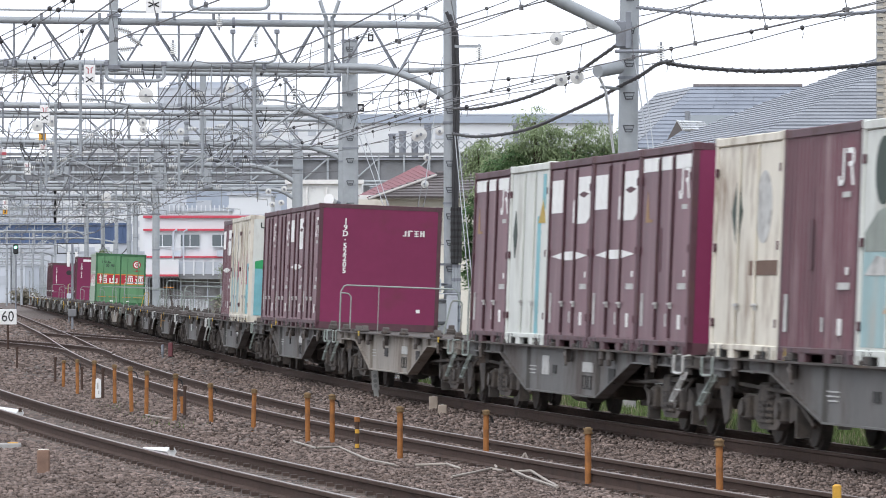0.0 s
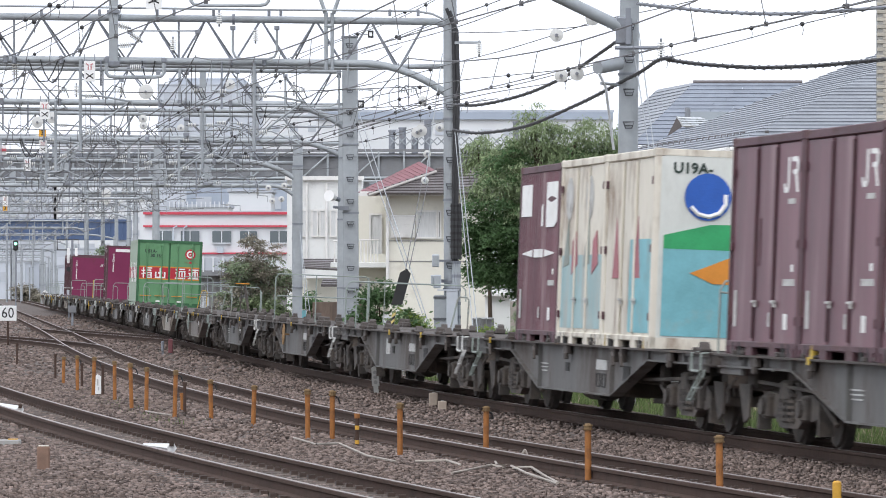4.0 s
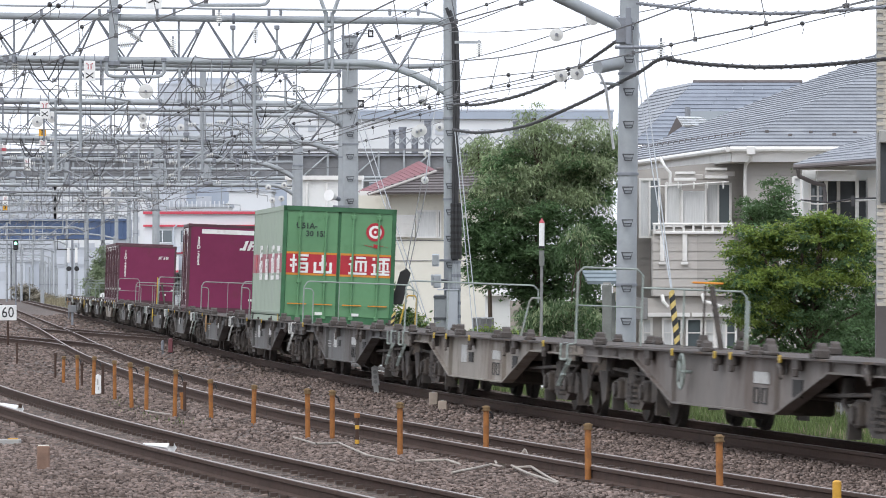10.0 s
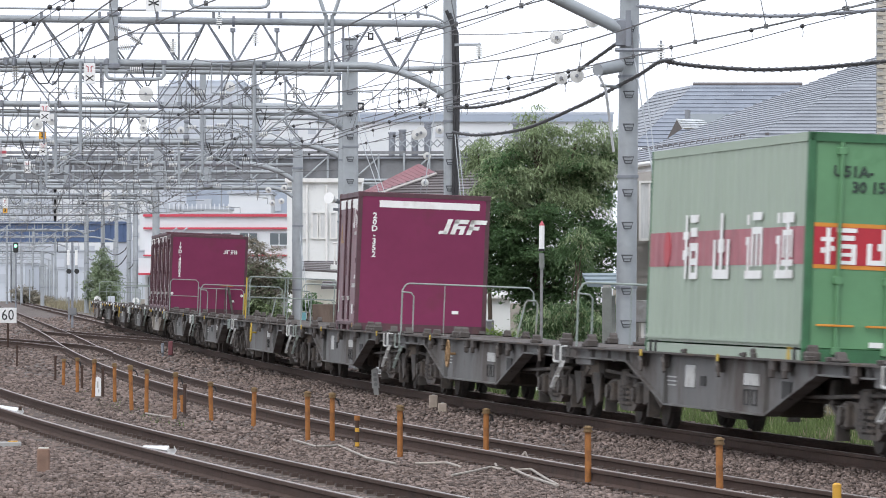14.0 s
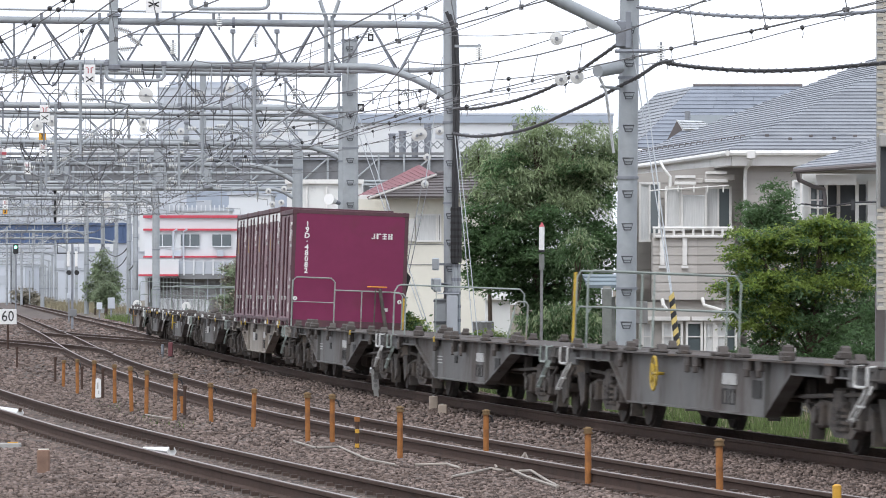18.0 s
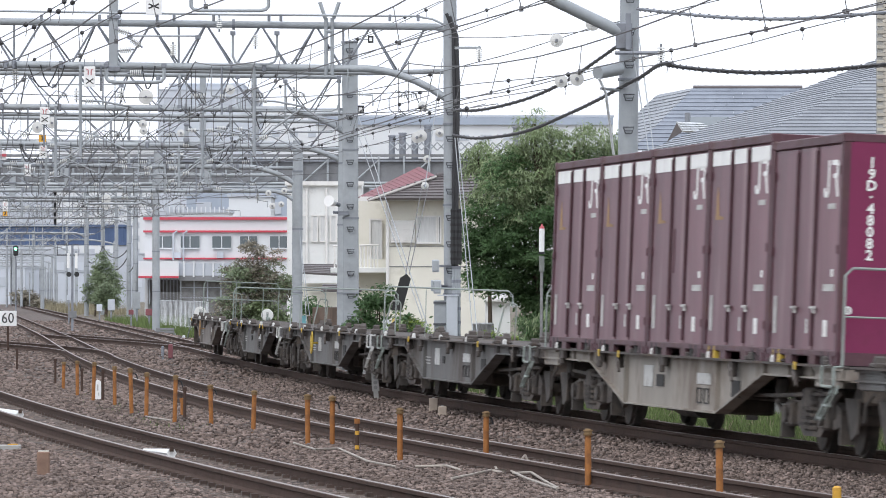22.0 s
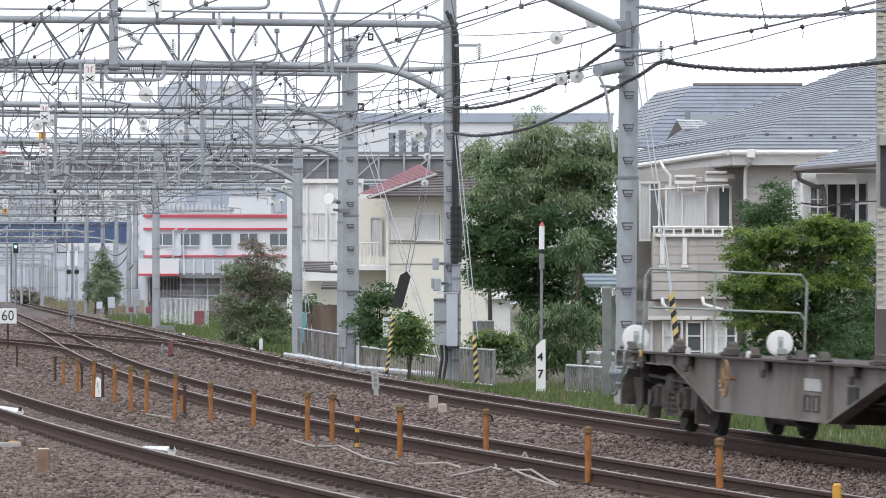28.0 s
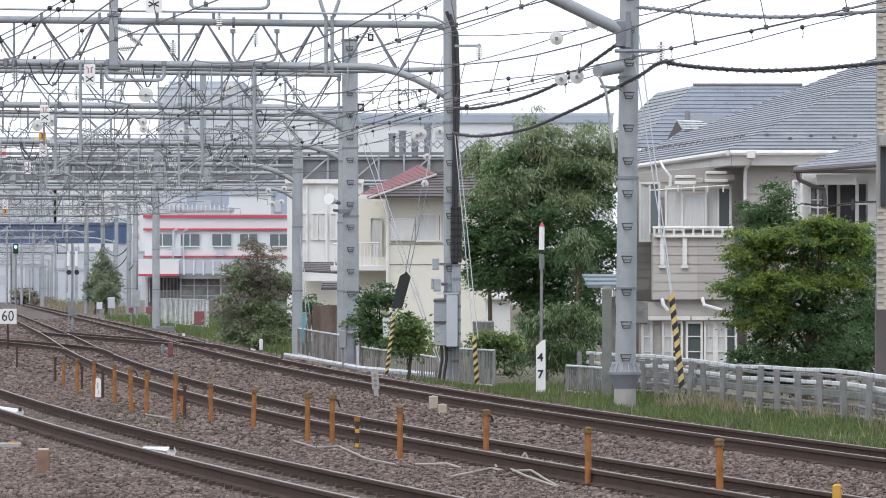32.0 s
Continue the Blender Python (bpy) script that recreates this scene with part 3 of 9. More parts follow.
LIGHT = {1, 8, 16}
HIGH = {6, 14}
YELLOW_WHEEL = {13, 18}
RUSTY_WHEEL = {5, 11, 20}
GREY_WHEEL = {7}
BROWN = {7, 20}
wagons = []
for i in range(-1, 21):
    rw = random.Random(40 + i)
    light = i in LIGHT
    w = thing("container_wagon", "flat grey container wagon %s" % (
        "carrying containers on its deck" if i in (-1, 0, 2, 3, 10, 12, 16) else "with an empty deck and hand rails"), "railway wagon", group="wagons of the freight train")
    part("frame", frame_light if light else (frame_long if i == 13 else (frame_brown if i in BROWN else frame_dark)), MAT["wagon"], w, "pale grey fish-bellied frame" if light else "")
    part("deck", deck_me, MAT["deck"], w)
    for lx, sy in LOCKS:
        if rw.random() < (0.75 if sy < 0 else 0.4):
            part("container_lock", rw.choice(lock_mes), None, w, m=Matrix.Translation((lx + rw.uniform(-0.3, 0.3), sy * 1.17, 0)) @ Matrix.Diagonal((rw.choice((-1, 1)), 1, 1, 1)))
    for lx in (-7.6, -4.6, -3.1, -0.4, 0.5, 3.4, 4.2, 7.7):
        if rw.random() < 0.72:
            lx += rw.uniform(-0.25, 0.25)
            part("lock_lever", bracket_me if rw.random() < 0.6 else lever_me, None, w, m=Matrix.Translation((lx, -1.3, 0)))
            if rw.random() < 0.3:
                part("lock_tag", tag_me, None, w, "small yellow tag", m=Matrix.Translation((lx + 0.1, -1.3, 0)))
    part("brake_gear", under_me, MAT["running_gear"], w)
    part("coupler", coupler_me, MAT["running_gear"], w)
    part("coupler", coupler_me, MAT["running_gear"], w, m=Matrix.Rotation(math.pi, 4, "Z"))
    bogie(w, -7.1, wheel_me, None)
    bogie(w, 7.1, wheel_me, None)
    part("step", step_mes[0 if rw.random() < 0.6 else 1], None, w)
    if rw.random() < 0.35 or i in (13, 20):
        part("step", step_mes[0 if i == 13 else 1], None, w, m=Matrix.Translation((-18.4, 0, 0)))
    if i > 15:
        for lx in (-8.9, -5.0, -1.4, 2.3, 6.1):
            part("lock_pin", stud_me, None, w, m=Matrix.Translation((lx + rw.uniform(-0.3, 0.3), -1.24, 0)))
    st = "high" if i in HIGH else "low"
    a, ly, lg = rail_styles[st]
    yellow = i in (10, 14)
    if i not in (-1, 0, 4, 7, 8, 16):
        part("hand_rail", a, MAT["bar"], w)
        part("grab_loop", ly if yellow else lg, None, w, "yellow painted" if yellow else "", m=Matrix.Translation((0, 2.14, 0)) if i == 6 else None)
    if i in (8, 16):
        sh = Shape().pipe([(9.55, -1.2, 1.0), (9.55, -1.2, 1.97), (9.55, -1.12, 2.05), (9.55, -0.38, 2.05), (9.55, -0.3, 1.97), (9.55, -0.3, 1.0)], 0.016, 6)
        sh.rod((9.55, -1.2, 1.53), (9.55, -0.3, 1.53), 0.012, 6)
        part("hand_rail", sh, MAT["bar"], w)
        sh = Shape().pipe([(9.55, -0.3, 1.8), (9.55, 1.08, 1.8), (9.55, 1.15, 1.72), (9.55, 1.15, 1.0)], 0.015, 6).rod((9.55, 0.28, 1.0), (9.55, 0.28, 1.8), 0.014, 6)
        part("hand_rail", sh, MAT["bar"], w)
        part("grab_loop", Shape().rod((9.56, 1.18, 1.0), (9.56, 1.18, 1.68), 0.02, 6), MAT["yellow" if i == 16 else "bar"], w, "yellow painted" if i == 16 else "")
        br = part("brake_column", Shape().rod((9.55, 0.82, 1.0), (9.55, 0.66, 1.86), 0.04, 8).rod((9.55, 0.56, 1.0), (9.55, 0.57, 1.86), 0.016, 6), MAT["running_gear"], w)
        part("brake_handle", Shape().box((9.55, 0.6, 1.9), (0.08, 0.42, 0.03), ch=0.008), MAT["orange"], br, "orange handle")
    if i in (13, 20):
        part("hand_rail", rail_styles["high"][0], MAT["bar"], w, m=Matrix.Translation((-19.15, 0, 0)))
    if i in YELLOW_WHEEL:
        part("hand_wheel", hand_wheel_me[0], MAT["yellow"], w, "yellow brake hand wheel")
    elif i in RUSTY_WHEEL:
        part("hand_wheel", hand_wheel_me[1], MAT["rail"], w, "rusty brake hand wheel")
    elif i in GREY_WHEEL:
        part("hand_wheel", hand_wheel_me[2], None, w, "grey brake hand wheel")
    for y in (-1.24, 1.24):
        if i not in YELLOW_WHEEL | RUSTY_WHEEL | GREY_WHEEL:
            part("hole_plate", hole_me, None, w, m=Matrix.Translation((-0.75, y, 0.685)) @ Matrix.Diagonal((0.62, 1, 0.9, 1) if not light and i != 6 else (1, 1, 1.15, 1)))
        if y < 0:
            for e in (-0.22, 0.22):
                part("stencil", frame_mark_me, None, w, m=Matrix.Translation((2.05 + e, y, 0.545)))
        part("plate", plate_me, None, w, m=Matrix.Translation((2.1, y, 0.75)))
        part("slot_plate", slot_me, None, w, m=Matrix.Translation((4.05 if i not in YELLOW_WHEEL else 3.7, y, 0.66)))
        if rw.random() < 0.7:
            for me in rows_me:
                part("stencil", me, None, w, m=Matrix.Translation((-2.8, y, 0.655)))
        if rw.random() < 0.3 or i == 8:
            part("plate", tall_plate_me, None, w, m=Matrix.Translation((-1.57, y, 0.73)))
    wagons.append((i, w))
w = wagons[-1][1]
for y in (-1.0, 0.92):
    td = part("tail_disc", Shape().disc((-9.72, y, 1.165), 0.175, 0.03, "x", 24).disc((-9.7, y, 1.165), 0.15, 0.03, "x", 24), MAT["white"], w, "white round tail marker")
    part("marking", Shape().box((-9.68, y, 1.2), (0.012, 0.07, 0.11)), MAT["fence_pale"], td)
    part("bracket", Shape().box((-9.67, y, 1.1), (0.03, 0.05, 0.2)).box((-9.65, y + 0.02, 1.06), (0.05, 0.13, 0.08), ch=0.01), MAT["bar"], td)
    part("tail_bracket", Shape().box((-9.74, y, 1.05), (0.05, 0.08, 0.22)), MAT["bar"], w)
part("tail_step", Shape().box((-9.8, -0.9, 0.55), (0.1, 0.5, 0.5)), MAT["running_gear"], w)


# ---- containers: x along the train, front at +x, the side towards the camera at -y ----
hinge_me = Shape().box((0, 0, 0), (0.07, 0.03, 0.1), ch=0.006).mesh("hinge", MAT["maroon_dark"])


def panel_side(L, z0, z1, pitch, depth, y):
    """A wall pressed into upright ribs."""
    sh = Shape()
    n = int(L / pitch)
    out = []
    for k in range(n):
        x = -L / 2 + L * k / n
        p = L / n
        out += [(x, 0), (x + p * 0.3, 0), (x + p * 0.42, depth), (x + p * 0.88, depth)]
    out.append((L / 2, 0))
    s = 1 if y > 0 else -1
    poly = [(x, y - s * d) for x, d in out] + [(L / 2, y - s * (depth + 0.03)), (-L / 2, y - s * (depth + 0.03))]
    return sh.prism(poly, z0, z1, "z")


def container(kind, L=3.715, W=2.48, Hc=2.53, front="maroon", side="maroon_side", edge="maroon_dark", label="", stripe=False, ribs=False, number="", logo="", marks=0, seed=0):
    c = thing("container", label, "container", group="containers on the train")
    rw = random.Random(seed)
    hl, hw = L / 2, W / 2
    fmat = MAT["maroon_frame" if side == "maroon_side" else side]
    # end walls: nearly flat with a frame
    for s, nm in ((1, "front_wall"), (-1, "rear_wall")):
        part(nm, Shape().box((s * (hl - 0.03), 0, Hc / 2), (0.05, W - 0.1, Hc - 0.12), ch=0.01), MAT[front], c)
    for s in (-1, 1):
        if ribs:
            part("side_wall", panel_side(L - 0.2, 0.16, Hc - 0.1, 0.19, 0.05, s * (hw - 0.01)), MAT[side], c)
        else:
            half = (L - 0.2) / 2
            part("centre_panel", Shape().box((0, s * (hw - 0.05), Hc / 2 + 0.02), (0.86, 0.05, Hc - 0.26), ch=0.012), MAT[side], c)
            for e in (-1, 1):
                nd = part("door", Shape().box((e * (0.57 + half) / 2, s * (hw - 0.05), Hc / 2 + 0.02), (half - 0.57, 0.05, Hc - 0.26), ch=0.012), MAT[side], c)
                part("channel", Shape().box((e * 0.5, s * (hw - 0.062), Hc / 2 + 0.02), (0.13, 0.03, Hc - 0.26)), MAT[edge], nd)
                part("lock_rod", Shape().rod((e * 0.5, s * (hw - 0.012), 0.2), (e * 0.5, s * (hw - 0.012), Hc - 0.16), 0.022, 6), fmat, nd)
                part("door_handle", Shape().box((e * 0.5 + 0.1, s * (hw + 0.008), 0.62), (0.22, 0.03, 0.03), ch=0.006).box((e * 0.5 + 0.17, s * (hw + 0.008), 0.6), (0.05, 0.03, 0.08)), MAT["stencil"], nd)
            for e in (-1, 1):
                for z in (0.4, 1.25, 2.1):
                    part("hinge", hinge_me, None, c, m=Matrix.Translation((e * (hl - 0.12), s * (hw - 0.005), z * Hc / 2.5)))
    part("roof", Shape().box((0, 0, Hc - 0.03), (L - 0.03, W - 0.03, 0.05), ch=0.015), MAT[side], c)
    for sx in (-1, 1):
        fr = Shape()
        for sy in (-1, 1):
            fr.box((sx * (hl - 0.05), sy * (hw - 0.045), Hc / 2), (0.1, 0.09, Hc - 0.02), ch=0.012)
            fr.box((sx * (hl - 0.06), sy * (hw - 0.06), Hc - 0.05), (0.13, 0.13, 0.1), ch=0.01)
        fr.box((sx * (hl - 0.03), 0, Hc - 0.05), (0.06, W, 0.08)).box((sx * (hl - 0.03), 0, 0.08), (0.06, W, 0.14))
        part("end_frame", fr, fmat, c)
    for sy in (-1, 1):
        part("side_rail", Shape().box((0, sy * (hw - 0.03), Hc - 0.06), (L, 0.06, 0.1), ch=0.01), fmat, c)
        part("side_rail", Shape().box((0, sy * (hw - 0.03), 0.13), (L, 0.06, 0.07), ch=0.01), fmat, c)
    for x in (-hl + 0.35, -0.62, 0.62, hl - 0.35):
        part("foot", Shape().box((x, -(hw - 0.04), 0.05), (0.34, 0.08, 0.14), ch=0.01), fmat, c)
    part("floor", Shape().box((0, 0, 0.12), (L - 0.06, W - 0.06, 0.06)), MAT[edge], c)
    if stripe:
        for a, b in ((-hl + 0.14, -0.6), (-0.4, 0.3), (0.6, hl - 0.14)):
            part("stripe", Shape().box(((a + b) / 2, -hw + 0.0215, Hc - 0.22), (b - a, 0.006, 0.17)), MAT["white"], c, "white painted stripe")
        part("stripe", Shape().box((hl - 0.003, 0.1, Hc - 0.22), (0.006, W - 0.6, 0.13)), MAT["white"], c, "white painted stripe")
        part("mark", Shape().prism([(-hl + 0.42, Hc - 0.95), (-hl + 0.9, Hc - 0.95), (-hl + 0.9, Hc - 0.92), (-hl + 0.62, Hc - 0.9), (-hl + 0.5, Hc - 0.55)], -hw + 0.0185, -hw + 0.0245), MAT["rust_orange"], c, "small faded yellow triangle")
    if side == "maroon_side":
        lg = Shape()
        x, yy = hl - 0.72, -hw + (0.003 if ribs else 0.0215)
        if not marks:
            # company mark: a hooked stroke and a bowed stroke side by side
            mk = Matrix.Translation((x + 0.05, 0, Hc)) @ Matrix.Diagonal((0.85, 1, 0.74, 1))
            lg.prism([(-0.17, -0.38), (-0.08, -0.38), (-0.08, -0.84), (-0.15, -0.92), (-0.34, -0.92), (-0.40, -0.84), (-0.40, -0.78), (-0.31, -0.78), (-0.29, -0.85), (-0.17, -0.83)], yy - 0.003, yy + 0.003, m=mk)
            lg.prism([(0.04, -0.38), (0.36, -0.38), (0.45, -0.45), (0.45, -0.58), (0.37, -0.65), (0.47, -0.92), (0.37, -0.92), (0.26, -0.65), (0.14, -0.64), (0.14, -0.58), (0.34, -0.57), (0.34, -0.46), (0.04, -0.45)], yy - 0.003, yy + 0.003, m=mk)
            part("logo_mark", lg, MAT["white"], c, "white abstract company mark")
            part("stencil", Shape().box((x + 0.14, yy, Hc - 0.78), (0.36, 0.006, 0.06)), MAT["stencil"], c)
        part("stencil", Shape().box((-hl + 0.34, yy - 0.001, 0.54), (0.16, 0.006, 0.42)), MAT["stencil"], c)
        part("stencil", Shape().box((hl - 0.6, yy - 0.001, 0.84), (0.56, 0.006, 0.075)), MAT["stencil"], c)
        part("stencil", Shape().box((hl - 0.45, yy - 0.001, 1.0), (0.12, 0.006, 0.08)), MAT["white"], c)
        part("stencil", Shape().box((hl - 0.72, yy - 0.001, 0.4), (0.2, 0.006, 0.18)), MAT["white"], c)
        part("stencil", Shape().box((0.22 + rw.uniform(-0.08, 0.08), yy - 0.001, 0.42), (0.1, 0.006, 0.16)), MAT["stencil"], c)
        if seed % 3 == 2:
            part("stain", Shape().box((-0.34, yy - 0.001, 1.3), (0.2, 0.006, 0.55)), MAT["maroon_dark"], c, "dark repainted patch")
        if marks:
            part("label", Shape().box((-1.2, yy, Hc - 0.5), (0.95, 0.007, 0.46)), MAT["white"], c, "white painted panel")
            pm = Shape().prism([(0.62, Hc - 0.26), (1.62, Hc - 0.26), (1.62, Hc - 0.82), (1.35, Hc - 0.9), (0.62, Hc - 0.9)], yy - 0.003, yy + 0.004)
            part("label", pm, MAT["white"], c, "white painted panel")
            part("label", Shape().prism([(0.2, Hc - 0.6), (0.34, Hc - 0.56), (0.34, Hc - 0.88), (0.2, Hc - 0.88)], yy - 0.003, yy + 0.004), MAT["white"], c, "white painted panel")
            part("mark", Shape().prism([(0.68, Hc - 0.5), (1.1, Hc - 0.46), (1.55, Hc - 0.5), (1.1, Hc - 0.55)], yy - 0.005, yy + 0.006), MAT["maroon_dark"], c, "dark slit mark")
            for pts in ([(-1.55, 1.46), (-0.57, 1.40), (-0.57, 1.53)], [(1.55, 1.46), (0.57, 1.40), (0.57, 1.53)], [(-0.41, 1.39), (0.41, 1.39), (0.41, 1.54), (-0.41, 1.54)]):
                part("label", Shape().prism([(a, 1.46 + (b - 1.46) * 0.8 - 0.2) for a, b in pts], yy - 0.003, yy + 0.004), MAT["white"], c, "white painted long diamond")
    if number:
        for k, row in enumerate(number):
            me = letters(row["text"], row["size"], gap=row.get("gap", 1.0))
            me.materials.append(MAT[row.get("mat", "white")])
            part("number", me, None, c, m=Matrix.Translation((hl + 0.003, row["y"], row["z"])) @ Matrix.Rotation(math.pi / 2, 4, "Z"))
    if logo == "bars":
        sh = Shape()
        for a, b, z0, z1 in ((0.50, 0.53, 0, 0.11), (0.46, 0.53, 0.0, 0.02), (0.56, 0.6, 0, 0.12), (0.56, 0.66, 0.1, 0.12), (0.69, 0.78, 0.0, 0.02), (0.69, 0.78, 0.05, 0.07), (0.69, 0.78, 0.1, 0.12),
                             (0.72, 0.74, 0.0, 0.12), (0.81, 0.84, 0, 0.12), (0.81, 0.9, 0.06, 0.08), (0.86, 0.9, 0, 0.12)):
            sh.box((hl + 0.0015, (a + b) / 2, 1.92 + (z0 + z1) / 2), (0.006, b - a, max(0.02, z1 - z0)))
        part("logo_mark", sh, MAT["white"], c, "small white company mark")
        part("label", Shape().box((hl + 0.0015, 0.82, 0.42), (0.006, 0.08, 0.07)), MAT["white"], c)
        if seed == 60:
            for y in (-1.13, 1.1):
                rm = part("round_mark", Shape().disc((hl + 0.004, y, 0.6), 0.045, 0.006, "x", 16), MAT["white"], c, "small white numbered disc")
                part("figure", Shape().box((hl + 0.0085, y, 0.6), (0.004, 0.014, 0.05)), MAT["maroon_dark"], rm)
    if logo == "slant":
        sh = Shape()
        for a, w, z0, z1 in ((0.28, 0.14, 0, 0.06), (0.36, 0.09, 0.0, 0.28), (0.5, 0.09, 0, 0.28), (0.5, 0.26, 0.2, 0.28), (0.58, 0.16, 0.1, 0.16), (0.66, 0.08, 0, 0.1), (0.8, 0.09, 0, 0.28), (0.8, 0.3, 0.2, 0.28), (0.8, 0.2, 0.09, 0.16)):
            k = 0.35
            sh.prism([(a + k * z0, 1.86 + z0), (a + w + k * z0, 1.86 + z0), (a + w + k * z1, 1.86 + z1), (a + k * z1, 1.86 + z1)], hl - 0.002, hl + 0.004, "x")
        part("logo_mark", sh, MAT["white"], c, "large white slanted company mark")
        part("label", Shape().box((hl + 0.0015, 0.65, 0.4), (0.006, 0.12, 0.06)), MAT["white"], c)
    return c


foot_me = [Shape().prism([(-0.08, -0.02), (0.08, -0.02), (0.045, 0.15), (-0.045, 0.15)], -0.04, 0.03).mesh("lock_foot", MAT[mt]) for mt in ("hole", "yellow")]
loads = []  # wagon, place of its front face ahead of the wagon's middle, container


def load(i, front, L, c):
    loads.append((i, front - L / 2, c))
    # locking cones under the container's near edge, some painted yellow
    r = random.Random(int(i * 31 + front * 10))
    for e in (-0.5, 0.5):
        for d in (-0.16, 0.16):
            part("lock_foot", foot_me[1 if r.random() < 0.1 else 0], None, c, m=Matrix.Translation((e * (L - 1.1) + d, -1.2, 0)))


def stack(text):
    return "\n".join(text)


P12 = 3.76
MLAB = "maroon steel container with faded white stencils"
# the laden wagons, front to rear
for k in range(5):
    if k == 4:
        c = container("old", side="cream", edge="cream", front="cream", Hc=2.6, label="rust-streaked cream container with worn painted doors", seed=1)
    elif k == 3:
        c = container("rib", ribs=True, Hc=2.6, label="maroon steel container with fine upright ribs", seed=2)
    elif k == 2:
        c = container("art", side="pale", edge="cream", front="pale", Hc=2.6, label="pale blue and white painted steel container", seed=3)
    else:
        c = container("m", label=MLAB, seed=4 + k)
    if k == 4:
        part("mark", Shape().prism([(-0.9, 1.7), (-0.6, 1.3), (-0.3, 1.7), (-0.6, 2.1)], -1.224, -1.217), MAT["black_mark"], c, "worn dark diamond")
        part("mark", Shape().disc((0.85, -1.218, 1.75), 0.42, 0.006, "y", 20), MAT["stencil"], c, "worn grey painted disc")
        part("mark", Shape().box((0.9, -1.2175, 1.05), (1.5, 0.006, 0.17)), MAT["wood_stain"], c, "brown painted band")
    if k == 2:
        part("mark", Shape().box((0, -1.217, 0.72), (3.4, 0.006, 1.05)), MAT["sea_worn"], c, "worn turquoise lower field")
        part("mark", Shape().prism([(-1.65, 1.2), (-0.5, 1.2), (0.2, 1.35), (-0.4, 1.7), (-1.1, 1.62), (-1.65, 1.4)], -1.224, -1.218), MAT["post_grey"], c, "grey-green painted hill")
        part("mark", Shape().disc((-0.9, -1.222, 2.05), 0.36, 0.006, "y", 24), MAT["black_mark"], c, "dark green painted disc")
        part("mark", Shape().prism([(-1.6, 0.95), (-0.2, 0.95), (-0.5, 1.12), (-1.1, 1.16)], -1.227, -1.221), MAT["stencil"], c, "grey painted patch")
        part("mark", Shape().prism([(-0.7, 0.55), (0.1, 0.6), (-0.2, 0.95)], -1.227, -1.221), MAT["orange"], c, "orange painted patch")
    load(-1, 9.4 - P12 * k, 3.715, c)
for k in range(5):
    if k == 3:
        c = container("pale", side="pale", edge="pale", front="pale", Hc=2.62, label="dirty white steel container with turquoise stripes", seed=10)
        part("stripe", Shape().box((0.95, -1.218, 1.0), (0.3, 0.006, 1.7)), MAT["sky_blue"], c, "turquoise painted stripe")
        part("stripe", Shape().box((1.35, -1.218, 2.2), (0.26, 0.006, 0.5)), MAT["sky_blue"], c, "turquoise painted stripe")
        part("mark", Shape().prism([(-1.5, 1.6), (-1.3, 1.25), (-1.1, 1.6), (-1.3, 1.95)], -1.224, -1.217), MAT["black_mark"], c, "dark diamond")
        part("mark", Shape().prism([(0.9, 1.75), (1.5, 1.75), (1.3, 2.1)], -1.224, -1.217), MAT["yellow"], c, "yellow patch")
    else:
        c = container("m", Hc=2.6, stripe=k in (0, 4), marks=k in (1, 2), label=MLAB, seed=11 + k,
                      number=[{"text": "20G", "size": 0.26, "y": -0.72, "z": 1.72}] if k == 0 else "")
    load(0, 9.4 - P12 * k, 3.715, c)
for k in range(4):
    c = container("m", label="maroon steel container, plain end with white number" if k == 0 else MLAB, seed=20 + k, marks=k == 1,
                  number=[{"text": stack("19D·52205"), "size": 0.155, "y": -0.70, "z": 1.68, "gap": 0.80}] if k == 0 else "", logo="bars" if k == 0 else "")
    load(2, 5.55 - P12 * k, 3.715, c)
c = container("art", side="cream", edge="cream", front="pale", Hc=2.55, label="cream and turquoise container with painted globe and hill", seed=30,
              number=[{"text": "U19A-", "size": 0.19, "y": -0.75, "z": 2.3, "mat": "black_mark"}])
part("sea_panel", Shape().box((1.86, 0, 0.75), (0.006, 2.2, 1.15)), MAT["sky_blue"], c, "turquoise painted field")
part("hill_panel", Shape().prism([(-1.1, 1.28), (1.1, 1.28), (1.1, 1.5), (0.4, 1.62), (-0.5, 1.6), (-1.1, 1.45)], 1.859, 1.865, "x"), MAT["hill"], c, "green painted hill")
gl = part("globe", Shape().disc((1.866, -0.55, 1.95), 0.3, 0.008, "x", 28), MAT["blue"], c, "blue painted globe")
part("cloud", Shape().pipe([(1.872, -0.55 + 0.24 * math.cos(a), 1.92 + 0.22 * math.sin(a)) for a in (3.6, 4.2, 4.8, 5.4, 6.0, 6.6)], 0.03, 6), MAT["white"], gl, "white swirl")
part("patch", Shape().prism([(-0.75, 0.98), (-0.45, 0.85), (0.2, 0.85), (0.4, 1.2), (-0.1, 1.25), (-0.5, 1.08)], 1.8665, 1.8725, "x"), MAT["orange"], c, "orange painted patch")
part("side_panel", Shape().box((0.95, -1.218, 0.8), (1.7, 0.006, 1.2)), MAT["sky_blue"], c, "turquoise painted field")
for x in (-1.2, 0.4):
    part("mark", Shape().prism([(x, 0.9), (x + 0.5, 0.9), (x + 0.25, 1.7)], -1.225, -1.219), MAT["red_faded"], c, "faded red patch")
load(3, 5.6, 3.715, c)
